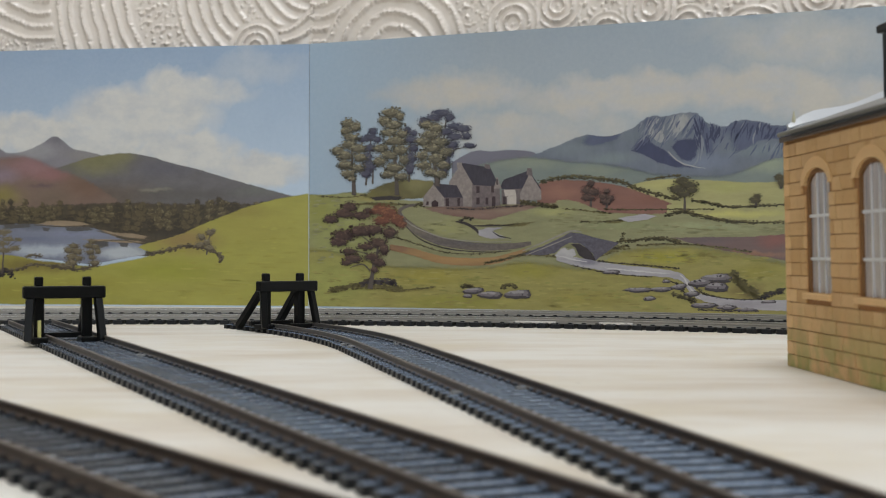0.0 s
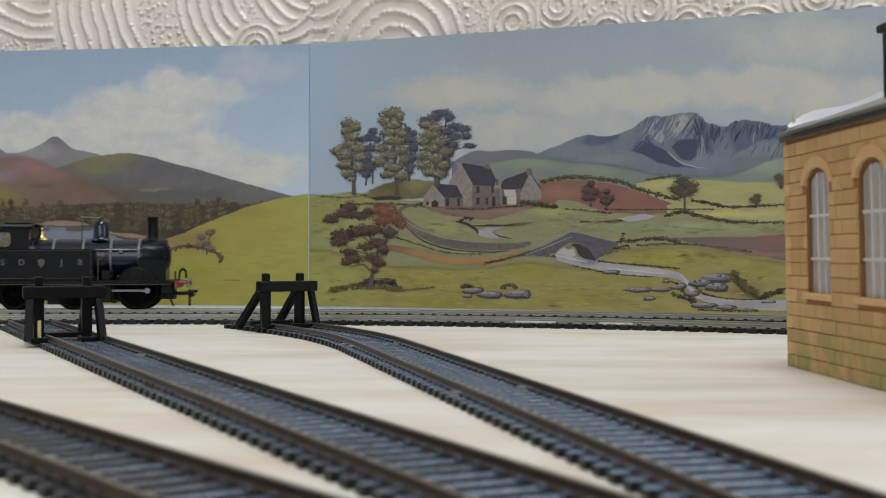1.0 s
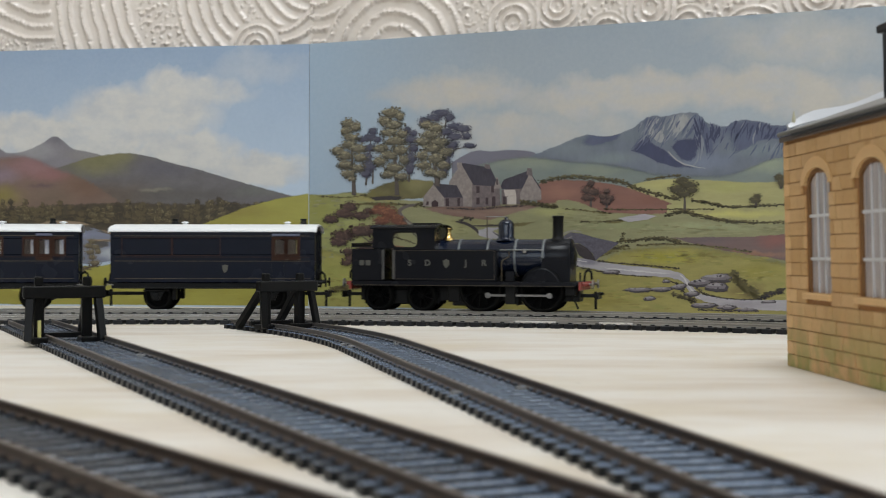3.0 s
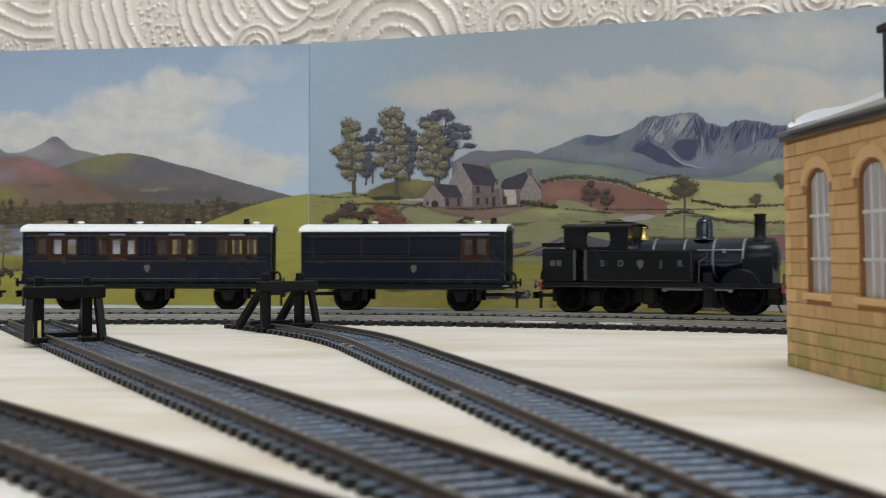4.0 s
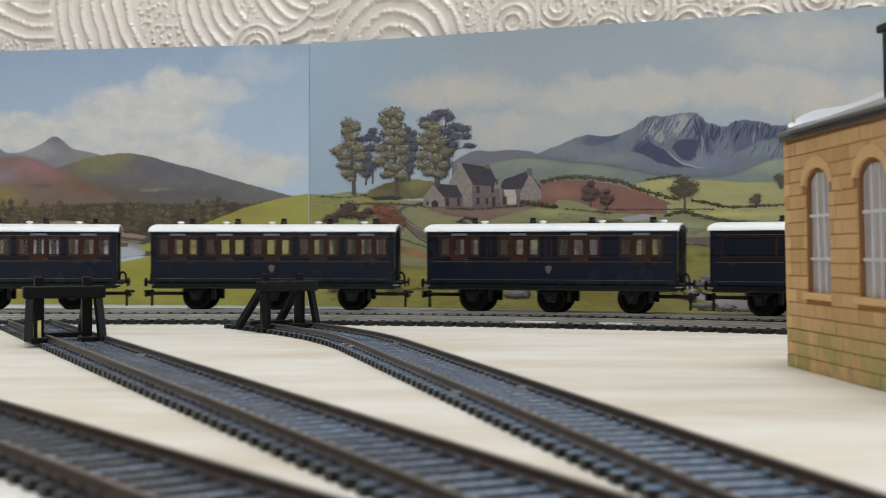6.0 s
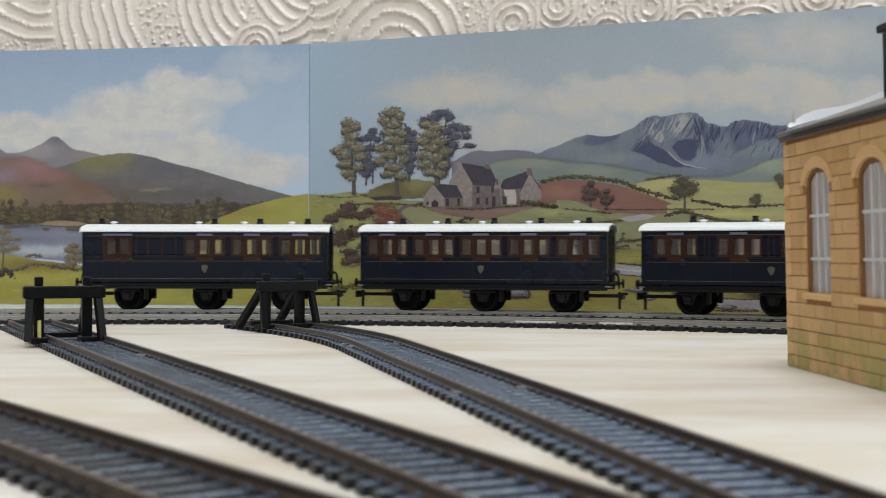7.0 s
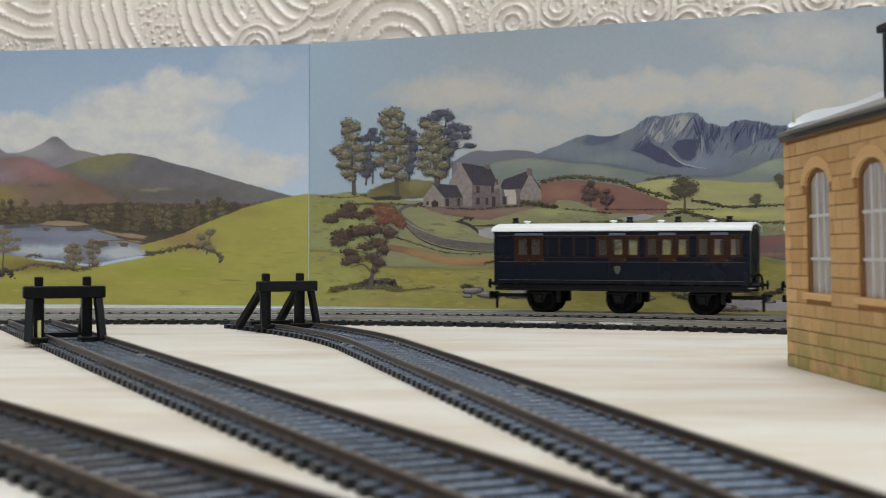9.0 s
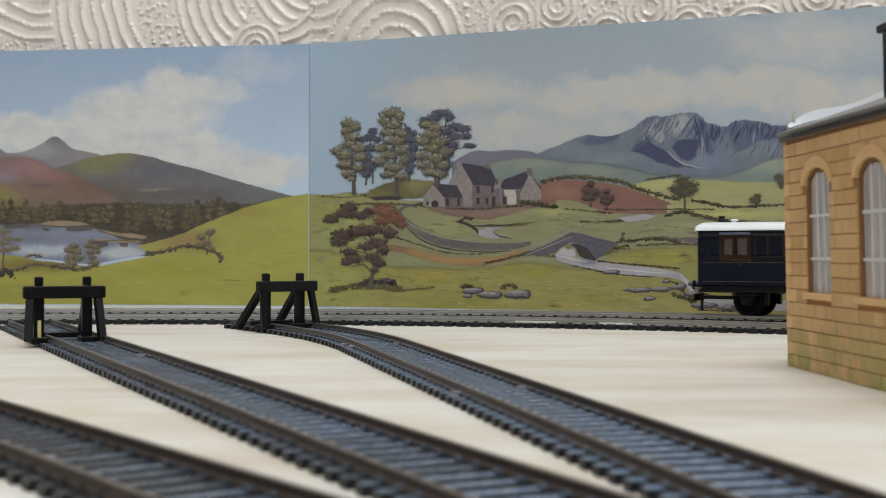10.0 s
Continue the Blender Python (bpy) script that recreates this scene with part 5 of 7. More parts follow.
shape(E, "printed_stream", [ragged(ribbon(pairs(150.9, 29.6, 162.0, 27.5, 174.6, 25.4, 190.0, 23.1, 205.2, 22.0, 216.0, 20.5, 221.1, 17.9, 223.7, 13.8, 227.9, 10.0, 235.5, 7.8, 249.4, 6.2, 266.5, 5.6, 291.5, 5.7), [2.5, 4.6, 4.6, 4.8, 4.4, 3.6, 3.0, 3.0, 3.0, 3.6, 4.8, 5.4, 5.4]), 0.45, 77)], P_STREAM)
BANK = (P_DARK, HEDGE[0])
for sd, line, w, n in ((80, pairs(174.6, 27.8, 190.0, 26.4, 205.2, 25.2, 217.2, 24.1), 0.7, 40), (81, pairs(160.5, 25.4, 174.6, 22.4, 187.0, 20.7, 202.2, 19.6), 0.6, 36), (82, pairs(210.6, 18.4, 217.2, 15.5, 220.8, 11.4, 226.1, 7.4), 1.2, 34), (83, pairs(224.9, 16.8, 229.0, 12.1, 235.5, 9.8, 246.5, 8.5, 260.8, 8.4), 1.0, 40), (84, pairs(229.0, 2.7, 243.6, 2.4, 258.0, 2.6), 0.8, 24)):
    scrub(E, "printed_bank", line, w, n, 0.9, BANK, sd, 0.5)
for sd, line, w in ((82, pairs(218.7, 20.9, 222.0, 16.7, 224.9, 12.1, 229.0, 8.6), [0.5, 0.9, 0.8, 0.5]), (83, pairs(150.9, 30.9, 158.9, 29.0, 168.3, 27.2), [0.4, 0.8, 0.3]), (84, pairs(177.7, 24.2, 196.1, 22.5, 212.7, 21.4), [0.3, 0.8, 0.3])):
    shape(E, "printed_foam", [ragged(ribbon(line, w), 0.4, sd)], P_FOAM)
# boulders: a dark body, a mid face, a lit top
rr = random.Random(71)
stones = []
for u, v, r, h in [(102.8, 11.1, 8.0, 2.5), (112.8, 9.0, 9.3, 2.8), (128.6, 9.5, 9.8, 3.7), (99.4, 8.2, 3.4, 1.6)] + [(196.1, 12.7, 10.3, 1.8), (208.2, 13.1, 8.4, 1.8), (217.2, 14.3, 5.3, 1.8), (202.2, 8.2, 4.2, 1.5), (181.4, 21.8, 6.2, 1.5), (211.2, 17.3, 3.0, 1.2), (229.0, 16.8, 8.8, 2.9), (237.2, 19.2, 10.4, 3.5), (237.2, 14.8, 8.1, 3.5), (224.6, 10.9, 5.3, 1.8)] + [(230.5, 5.1, 8.8, 2.1), (242.2, 4.1, 6.9, 1.7), (252.3, 3.1, 6.8, 1.4), (218.7, 15.0, 4.2, 1.5), (263.6, 7.3, 5.1, 1.2)]:
    top = [(u + r * rr.uniform(-0.98, -0.82), v - h * 0.2), (u - r * rr.uniform(0.4, 0.7), v + h * rr.uniform(0.3, 0.6)), (u + r * rr.uniform(-0.1, 0.3), v + h * rr.uniform(0.6, 1.0)), (u + r * rr.uniform(0.55, 0.8), v + h * rr.uniform(0.5, 0.95)), (u + r * rr.uniform(0.85, 1.0), v)]
    foot = [(u + r * rr.uniform(0.5, 0.8), v - h * rr.uniform(0.6, 0.9)), (u + r * rr.uniform(-0.2, 0.1), v - h * rr.uniform(0.7, 1.0)), (u - r * rr.uniform(0.6, 0.8), v - h * rr.uniform(0.5, 0.8))]
    crest = [(q.x, q.y) for q in ragged(top + foot, 0.25, len(stones))]
    lit = [(u + (x - u) * 0.86 - r * 0.05, v + (z - v) * 0.66 + h * 0.18) for x, z in crest]
    stones += [(crest, 0, 0), (lit, 1, 1), ([(u + (x - u) * 0.62 - r * 0.10, v + (z - v) * 0.34 + h * 0.34) for x, z in crest], 2, 2)]
    for k in range(3):
        stones.append((blob(u + r * rr.uniform(-0.6, 0.6), v + h * rr.uniform(-0.3, 0.4), r * rr.uniform(0.04, 0.12), h * rr.uniform(0.1, 0.25), rr, 7, 0.35), rr.choice((0, 1)), 3))
strokes(E, "printed_boulder", stones, ROCKS, soft=0.2)
scrub(E, "printed_scrub", pairs(96.7, 13.2, 100.1, 13.9, 103.4, 12.6), 2.0, 14, 1.3, HEDGE, 86)
scrub(E, "printed_scrub", pairs(120.1, 13.4, 123.4, 14.4, 126.7, 13.5), 2.2, 14, 1.4, HEDGE, 87)
scrub(E, "printed_scrub", pairs(245.1, 21.0, 249.4, 17.0, 253.7, 13.5, 258.0, 10.1), 5.0, 44, 1.8, (P_SHADE, HEDGE[1]), 88)
scrub(E, "printed_scrub", pairs(260.8, 9.6, 266.5, 11.9, 270.7, 13.1), 2.6, 26, 1.3, (P_DARK, HEDGE[0]), 89)
scrub(E, "printed_scrub", pairs(214.2, 10.8, 221.7, 8.5, 226.1, 6.8), 2.0, 20, 1.3, HEDGE, 90)


# --- farmhouse
def poly(name, m, pts):
    shape(E, name, [pts], m)


poly("printed_farmhouse_wall", P_HOUSE, pairs(88.2, 71.9, 95.4, 81.8, 102.8, 70.4, 102.8, 57.8, 89.9, 58.0))
poly("printed_farmhouse_wall", P_HOUSESHADE, pairs(102.1, 70.4, 118.1, 68.8, 118.8, 58.2, 102.1, 57.2))
poly("printed_farmhouse_roof", P_ROOF, pairs(95.0, 82.5, 112.8, 79.2, 118.1, 68.8, 102.8, 69.7))
poly("printed_farmhouse_roof", P_ROOF, pairs(118.1, 67.6, 120.7, 72.5, 135.1, 77.1, 142.3, 67.1, 130.6, 66.1))
poly("printed_farmhouse_wall", P_HOUSESHADE, pairs(119.4, 66.9, 131.2, 67.3, 131.9, 58.7, 119.4, 58.8))
poly("printed_farmhouse_wall", P_HOUSE, pairs(129.9, 64.3, 135.8, 75.9, 142.3, 65.9, 142.3, 61.0, 130.6, 60.5))
poly("printed_dormer", P_HOUSE, pairs(114.8, 67.6, 116.8, 74.4, 119.4, 67.5))
poly("printed_limewash", P_WHITE, pairs(120.7, 66.9, 127.3, 66.8, 128.0, 63.7, 121.4, 63.2))
poly("printed_limewash", P_WHITE, pairs(122.7, 63.1, 128.0, 63.7, 128.0, 58.7, 122.7, 58.8))
poly("printed_chimney", P_HOUSE, pairs(93.0, 79.4, 93.0, 82.5, 96.0, 82.5, 96.0, 79.3))
poly("printed_chimney", P_HOUSESHADE, pairs(109.5, 79.0, 109.5, 81.2, 112.5, 80.8, 112.5, 78.3))
poly("printed_chimney", P_HOUSESHADE, pairs(133.8, 74.7, 134.2, 78.4, 136.8, 78.3, 137.4, 74.0))
poly("printed_barn_wall", P_HOUSE, pairs(72.8, 63.9, 79.0, 70.8, 85.2, 63.7, 85.8, 58.0, 72.1, 58.2))
poly("printed_barn_roof", P_ROOF, pairs(78.3, 71.2, 92.7, 69.9, 96.7, 62.9, 85.2, 63.1))
poly("printed_barn_wall", P_HOUSESHADE, pairs(85.2, 63.1, 96.7, 62.9, 96.7, 57.9, 85.5, 58.0))
poly("printed_doorway", P_DOOR, pairs(77.6, 58.1, 77.6, 60.7, 79.7, 61.9, 81.7, 60.6, 81.7, 58.1))
for x0, y0, x1, y1 in [(87.2, 60.5, 1.0, 2.2), (94.0, 60.4, 0.8, 2.2), (75.2, 60.1, 0.7, 1.0), (105.5, 67.2, 1.0, 1.9), (105.5, 60.9, 1.0, 1.9), (114.1, 67.3, 0.8, 1.9), (114.8, 60.5, 1.0, 2.8), (121.1, 61.0, 0.8, 2.2), (110.8, 60.8, 0.8, 1.9), (116.8, 71.3, 0.5, 1.6)]:
    poly("printed_window", P_DOOR, [(x0 - x1, y0 - y1), (x0 + x1, y0 - y1), (x0 + x1, y0 + y1), (x0 - x1, y0 + y1)])
scrub(E, "printed_garden", pairs(130.6, 59.9, 138.1, 59.2, 146.1, 57.8, 150.9, 57.2), 2.2, 40, 1.3, HEDGE, 91)
scrub(E, "printed_garden", pairs(86.5, 57.4, 103.5, 56.5, 120.1, 57.6, 131.6, 58.0), 0.8, 40, 0.8, (P_DARK, P_YARD), 92)
scrub(E, "printed_garden", pairs(67.6, 58.3, 70.0, 60.2, 72.1, 58.8), 1.4, 12, 1.0, HEDGE, 93)

# --- trees
painted_tree(E, "printed_pine", [(83.8, 110.7, 5.1, 1.9), (79.0, 108.0, 4.5, 1.9), (88.6, 107.9, 3.1, 1.9), (72.8, 106.0, 3.5, 2.5), (91.0, 103.1, 4.1, 1.6), (96.7, 101.3, 4.4, 1.9), (86.5, 100.1, 4.8, 1.9), (98.7, 97.2, 3.0, 1.6), (92.0, 97.1, 4.7, 1.6), (100.8, 91.8, 3.4, 1.3), (89.9, 92.7, 4.4, 1.9), (87.9, 88.0, 3.7, 2.2), (85.8, 83.3, 3.8, 2.5), (84.8, 78.9, 3.4, 2.5)], PINES, 111, [(pairs(81.7, 69.5, 83.8, 85.3, 86.5, 107.4), [1.6, 1.4, 0.6]), (pairs(84.5, 91.0, 91.6, 95.8, 99.4, 98.7), [0.8, 0.6, 0.3]), (pairs(85.2, 87.8, 93.3, 90.1, 101.4, 91.7), [0.6, 0.5, 0.3])], P_TRUNK, 4)
painted_tree(E, "printed_pine", [(41.1, 101.7, 2.9, 1.9), (39.3, 98.5, 4.3, 1.6), (35.0, 97.3, 3.6, 1.3), (44.0, 97.0, 2.8, 1.6), (39.3, 92.3, 4.6, 1.9), (37.5, 87.2, 3.9, 2.3), (39.0, 81.7, 4.6, 2.6), (36.8, 77.5, 3.6, 1.9)], PINES, 112, [(pairs(36.8, 71.0, 38.3, 83.3, 40.4, 101.0), [1.2, 1.0, 0.4]), (pairs(41.1, 71.6, 41.1, 80.0, 39.7, 86.5), [1.2, 1.0, 0.6])], P_TRUNK, 4)
painted_tree(E, "printed_pine", [(63.0, 101.6, 2.4, 1.9), (66.9, 99.8, 2.4, 1.6), (64.8, 96.4, 3.8, 1.9), (66.2, 91.5, 3.8, 2.2), (65.1, 85.8, 4.2, 2.9), (64.4, 80.1, 3.1, 3.2)], PINES, 113, [(pairs(63.7, 72.4, 64.4, 82.6, 64.4, 100.2), [1.4, 1.0, 0.4])], P_TRUNK, 4)
painted_tree(E, "printed_elm", [(25.6, 106.8, 4.7, 2.6), (30.3, 104.6, 4.0, 2.3), (24.2, 102.6, 4.0, 2.0), (27.5, 98.6, 5.4, 2.0), (26.0, 94.7, 5.1, 2.0), (32.2, 92.2, 5.4, 2.3), (19.1, 91.3, 4.7, 2.3), (23.8, 88.2, 5.4, 2.3), (33.2, 86.7, 4.7, 2.3), (23.8, 83.0, 5.4, 2.3), (31.8, 80.9, 4.3, 2.0), (26.0, 77.7, 4.7, 2.0), (28.2, 74.7, 2.9, 1.3)], ELMS, 114, [(pairs(29.3, 65.3, 28.9, 73.8, 28.2, 80.3, 27.5, 99.9), [3.0, 2.0, 1.6, 0.8])], P_TRUNK, 6)
painted_tree(E, "printed_elm", [(52.8, 111.9, 6.7, 2.3), (58.1, 109.7, 3.2, 2.2), (49.0, 107.2, 4.6, 2.3), (54.6, 104.7, 6.0, 2.3), (51.8, 100.7, 5.6, 2.3), (59.5, 99.4, 3.9, 2.2), (55.3, 95.7, 6.7, 2.3), (46.5, 91.8, 5.7, 2.3), (58.8, 90.5, 5.3, 2.6), (51.8, 87.5, 5.6, 2.3), (60.6, 85.0, 3.8, 2.2), (45.4, 84.4, 4.3, 2.3), (55.3, 80.6, 6.0, 2.2), (51.1, 76.8, 4.6, 1.9), (59.5, 75.4, 4.5, 1.9)], ELMS, 115, [(pairs(56.4, 64.8, 56.0, 73.2, 55.3, 82.9, 53.9, 105.4), [3.0, 2.4, 2.0, 0.8])], P_TRUNK, 6)
painted_tree(E, "printed_elm", [(75.2, 104.3, 4.5, 2.2), (80.4, 102.2, 4.5, 2.5), (76.9, 98.5, 5.8, 2.2), (72.8, 94.8, 5.2, 2.2), (82.4, 94.5, 5.5, 2.2), (78.0, 90.9, 6.5, 2.2), (85.8, 88.7, 4.4, 2.2), (72.1, 86.9, 4.1, 2.2), (80.4, 85.1, 5.8, 2.5), (73.5, 81.4, 5.2, 2.2), (84.8, 81.2, 4.4, 2.2), (76.9, 77.5, 4.5, 1.9), (83.1, 76.1, 4.4, 1.9)], ELMS, 116, [(pairs(81.1, 69.5, 80.4, 75.9, 79.0, 85.4, 77.6, 101.4), [3.0, 2.4, 2.0, 0.8])], P_TRUNK, 6)
scrub(E, "printed_tree_shadow", pairs(14.0, 10.4, 26.8, 12.5, 41.1, 13.3, 58.8, 11.6), 3.4, 90, 1.7, (P_SHADE, HEDGE[1]), 99, 0.45)
scrub(E, "printed_tree_shadow", pairs(34.0, 14.6, 42.9, 15.9, 55.3, 15.4), 3.4, 40, 1.6, (ROCKS[0], SHRUBS[0]), 100, 0.6)
scrub(E, "printed_tree_shadow", pairs(55.3, 10.2, 65.8, 11.6, 79.7, 13.0), 0.9, 20, 1.6, (P_SHADE, P_SHADE), 101, 0.3)
RUSSET_LIMBS = [(pairs(39.7, 11.4, 40.8, 18.5, 41.9, 24.3, 44.0, 32.1, 45.4, 41.1), [3.6, 2.6, 2.2, 1.6, 0.8]), (pairs(39.7, 21.7, 34.7, 25.6, 26.8, 23.6), [1.0, 0.7, 0.4]), (pairs(41.9, 25.0, 37.6, 31.4, 28.6, 33.1), [1.0, 0.7, 0.3]), (pairs(44.0, 31.4, 49.0, 37.9, 51.8, 47.5), [1.2, 0.8, 0.4]), (pairs(44.0, 34.7, 37.6, 39.5, 30.4, 44.4), [0.9, 0.6, 0.3])]
painted_tree(E, "printed_russet_tree", [(26.7, 58.8, 5.1, 2.3), (23.1, 54.9, 6.2, 2.3), (14.4, 51.8, 4.8, 2.0), (34.0, 53.5, 6.5, 1.9), (39.3, 56.1, 3.6, 1.6)], BROWNS, 117, RUSSET_LIMBS, P_TRUNK, 4)
painted_tree(E, "printed_russet_tree", [(46.1, 56.6, 6.0, 2.6), (51.8, 54.6, 5.3, 2.9), (56.7, 51.3, 4.6, 2.9), (59.2, 48.1, 2.8, 1.9), (47.5, 50.8, 5.3, 2.3)], FIRES, 118, (), None, 6)
painted_tree(E, "printed_russet_tree", [(23.1, 42.2, 7.6, 2.6), (34.0, 44.7, 7.9, 2.9), (19.5, 38.6, 5.1, 2.3), (42.6, 45.7, 5.3, 2.3), (51.8, 43.7, 4.6, 2.6), (44.7, 37.9, 5.3, 2.3), (36.8, 35.7, 5.7, 1.6), (26.0, 33.1, 4.7, 1.6), (28.9, 28.8, 6.1, 2.0), (41.1, 29.8, 5.0, 1.9), (24.6, 26.5, 3.6, 1.3), (48.6, 34.3, 3.2, 2.9), (45.4, 26.6, 3.9, 2.3), (42.6, 22.4, 2.5, 1.6)], BROWNS, 119, (), None, 4)
for sd, pads, limb in ((120, [(219.6, 70.1, 4.1, 1.8), (222.6, 67.7, 4.7, 1.8), (216.7, 65.8, 4.2, 1.8), (225.0, 65.0, 2.9, 1.5), (220.2, 63.0, 4.7, 1.5)], pairs(220.8, 54.5, 220.8, 61.0, 220.2, 68.3)), (121, [(170.5, 69.6, 2.2, 1.5), (168.3, 66.0, 3.4, 1.8), (172.1, 64.8, 3.1, 1.8), (169.0, 61.8, 3.8, 1.5)], pairs(170.2, 56.9, 170.2, 61.8, 170.2, 67.8)),
                       (122, [(179.0, 65.2, 1.9, 1.2), (177.1, 62.3, 2.8, 1.5), (180.8, 61.6, 2.5, 1.5), (178.9, 59.5, 3.1, 1.2)], pairs(178.9, 56.2, 178.9, 60.1, 179.0, 64.0)), (123, [(258.0, 61.2, 2.3, 1.2), (257.2, 59.2, 2.8, 1.4)], pairs(257.4, 56.3, 257.4, 58.7, 257.4, 60.4)), (124, [(269.3, 70.5, 2.8, 1.7), (270.5, 67.6, 2.5, 1.7)], pairs(269.9, 64.8, 269.9, 67.1, 269.9, 69.4))):
    painted_tree(E, "printed_small_tree", pads, (HEDGE[0], HEDGE[0], HEDGE[1]) if sd != 121 and sd != 122 else BROWNS, sd, [(limb, [1.4, 1.0, 0.5])], P_TRUNK, 4)

# ---------------------------------------------------------------- stone shed
WALL_A, WALL_B = Vector((0.0981, 0.3797)), Vector((0.1023, 0.3086))
SHED_LEAN = 1.3      # degrees of lean, set so the corner fits the camera's view
SHED_DIR = (WALL_B - WALL_A).normalized()
# local x along the long wall towards the room, local -y out of that wall, z up
SHED_M = Matrix.Translation((WALL_A.x, WALL_A.y, 0)) @ pose(0, 0, 0, 0, 0, math.degrees(math.atan2(SHED_DIR.y, SHED_DIR.x))) @ pose(0, 0, 0, SHED_LEAN)
SHED_L, SHED_W, SHED_H = 0.128, 0.078, 0.0640


def stone_material():
    s = Nodes("buff_stone_print")
    v = s.coords((1000, 1000, 1000))
    oi = s.t.nodes.new("ShaderNodeObjectInfo")
    a = s.noise(v, 0.12, 4.0)
    b = s.noise(v, 0.9, 4.0)
    base = s.ramp(oi.outputs["Random"], [(0.0, lin(172, 138, 94, 1.25)), (0.35, lin(182, 149, 106, 1.25)), (0.7, lin(190, 158, 116, 1.25)), (1.0, lin(178, 145, 106, 1.25))])
    col = s.mix(s.math("MULTIPLY", a, 0.4), base, lin(184, 138, 78, 1.2))
    col = s.mix(s.math("MULTIPLY", s.math("GREATER_THAN", b, 0.62), 0.25), col, lin(160, 116, 66, 1.1))
    geo = s.t.nodes.new("ShaderNodeNewGeometry")
    stain = s.n("ShaderNodeVectorMath")
    stain.operation = "MULTIPLY"
    s.put(stain.inputs[0], geo.outputs["Position"])
    stain.inputs[1].default_value = (1000, 1000, 420)
    st = s.math("MULTIPLY", s.math("SUBTRACT", s.noise(stain.outputs[0], 0.11, 5.0), 0.46), 4.0, clamp=True)
    col = s.mix(s.math("MULTIPLY", st, 0.30), col, lin(160, 122, 78, 1.1))
    sep = s.t.nodes.new("ShaderNodeSeparateXYZ")
    s.put(sep.inputs[0], geo.outputs["Position"])
    low = s.math("SUBTRACT", 1.0, s.math("DIVIDE", sep.outputs[2], 0.019), clamp=True)
    pos = s.n("ShaderNodeVectorMath")
    pos.operation = "SCALE"
    s.put(pos.inputs[0], geo.outputs["Position"])
    pos.inputs["Scale"].default_value = 1000
    moss = s.math("MULTIPLY", low, s.math("MULTIPLY", s.math("SUBTRACT", s.noise(pos.outputs[0], 0.085, 4.0), 0.40), 6.0, clamp=True))
    col = s.mix(s.math("MULTIPLY", moss, 0.75), col, lin(128, 140, 78, 1.1))
    s.bump(b, 0.2, 0.0002)
    return s.done(col, 0.62, 0.0, 0.3)


M_STONE = stone_material()
M_JOINT = plain("brown_joint_print", lin(158, 112, 64), 0.7, var=0.3)
M_DRESSED = plain("dressed_sandstone_print", lin(194, 158, 110, 1.25), 0.6, var=0.25, coarse=90, fine=900)
M_REVEAL = plain("cut_card_edge", lin(120, 84, 46), 0.7, var=0.3)
M_SLATE = plain("glossy_pale_slate_card", (0.11, 0.108, 0.105, 1), 0.34, var=0.35, coarse=70, fine=700, spec=0.6)
M_FASCIA = plain("dark_brown_fascia", lin(72, 58, 48), 0.5, var=0.4)
M_GUTTER = plain("black_gutter_strip", lin(16, 16, 18), 0.4, var=0.4, spec=0.15)
M_TIP = plain("greyish_paper_tip", lin(170, 165, 140), 0.6, var=0.3)
M_BAR = plain("white_glazing_bar", (0.62, 0.62, 0.64, 1), 0.4, var=0.1)


def pane_material():
    s = Nodes("frosted_shed_glazing")
    v = s.coords((1000, 1000, 1000))
    streak = s.noise(s.coords((1400, 1000, 60)), 0.6, 3.0)
    col = s.ramp(streak, [(0.35, lin(146, 142, 148, 1.1)), (0.65, lin(190, 180, 176, 1.1))])
    return s.done(col, 0.18, 0.0, 0.6)


M_PANE = pane_material()

WINDOWS = [(0.0176, 0.0363), (0.0556, 0.0743), (0.0936, 0.1123)]
SILL, SPRING, RISE = 0.0215, 0.0503, 0.0044


def arch_top(x):
    """The height of a window's head at x along the wall, or None clear of the windows."""
    for a, b in WINDOWS:
        if a <= x <= b:
            c, r = (a + b) / 2, (b - a) / 2
            return SPRING + RISE * math.sqrt(max(0.0, 1 - ((x - c) / r) ** 2))
    return None


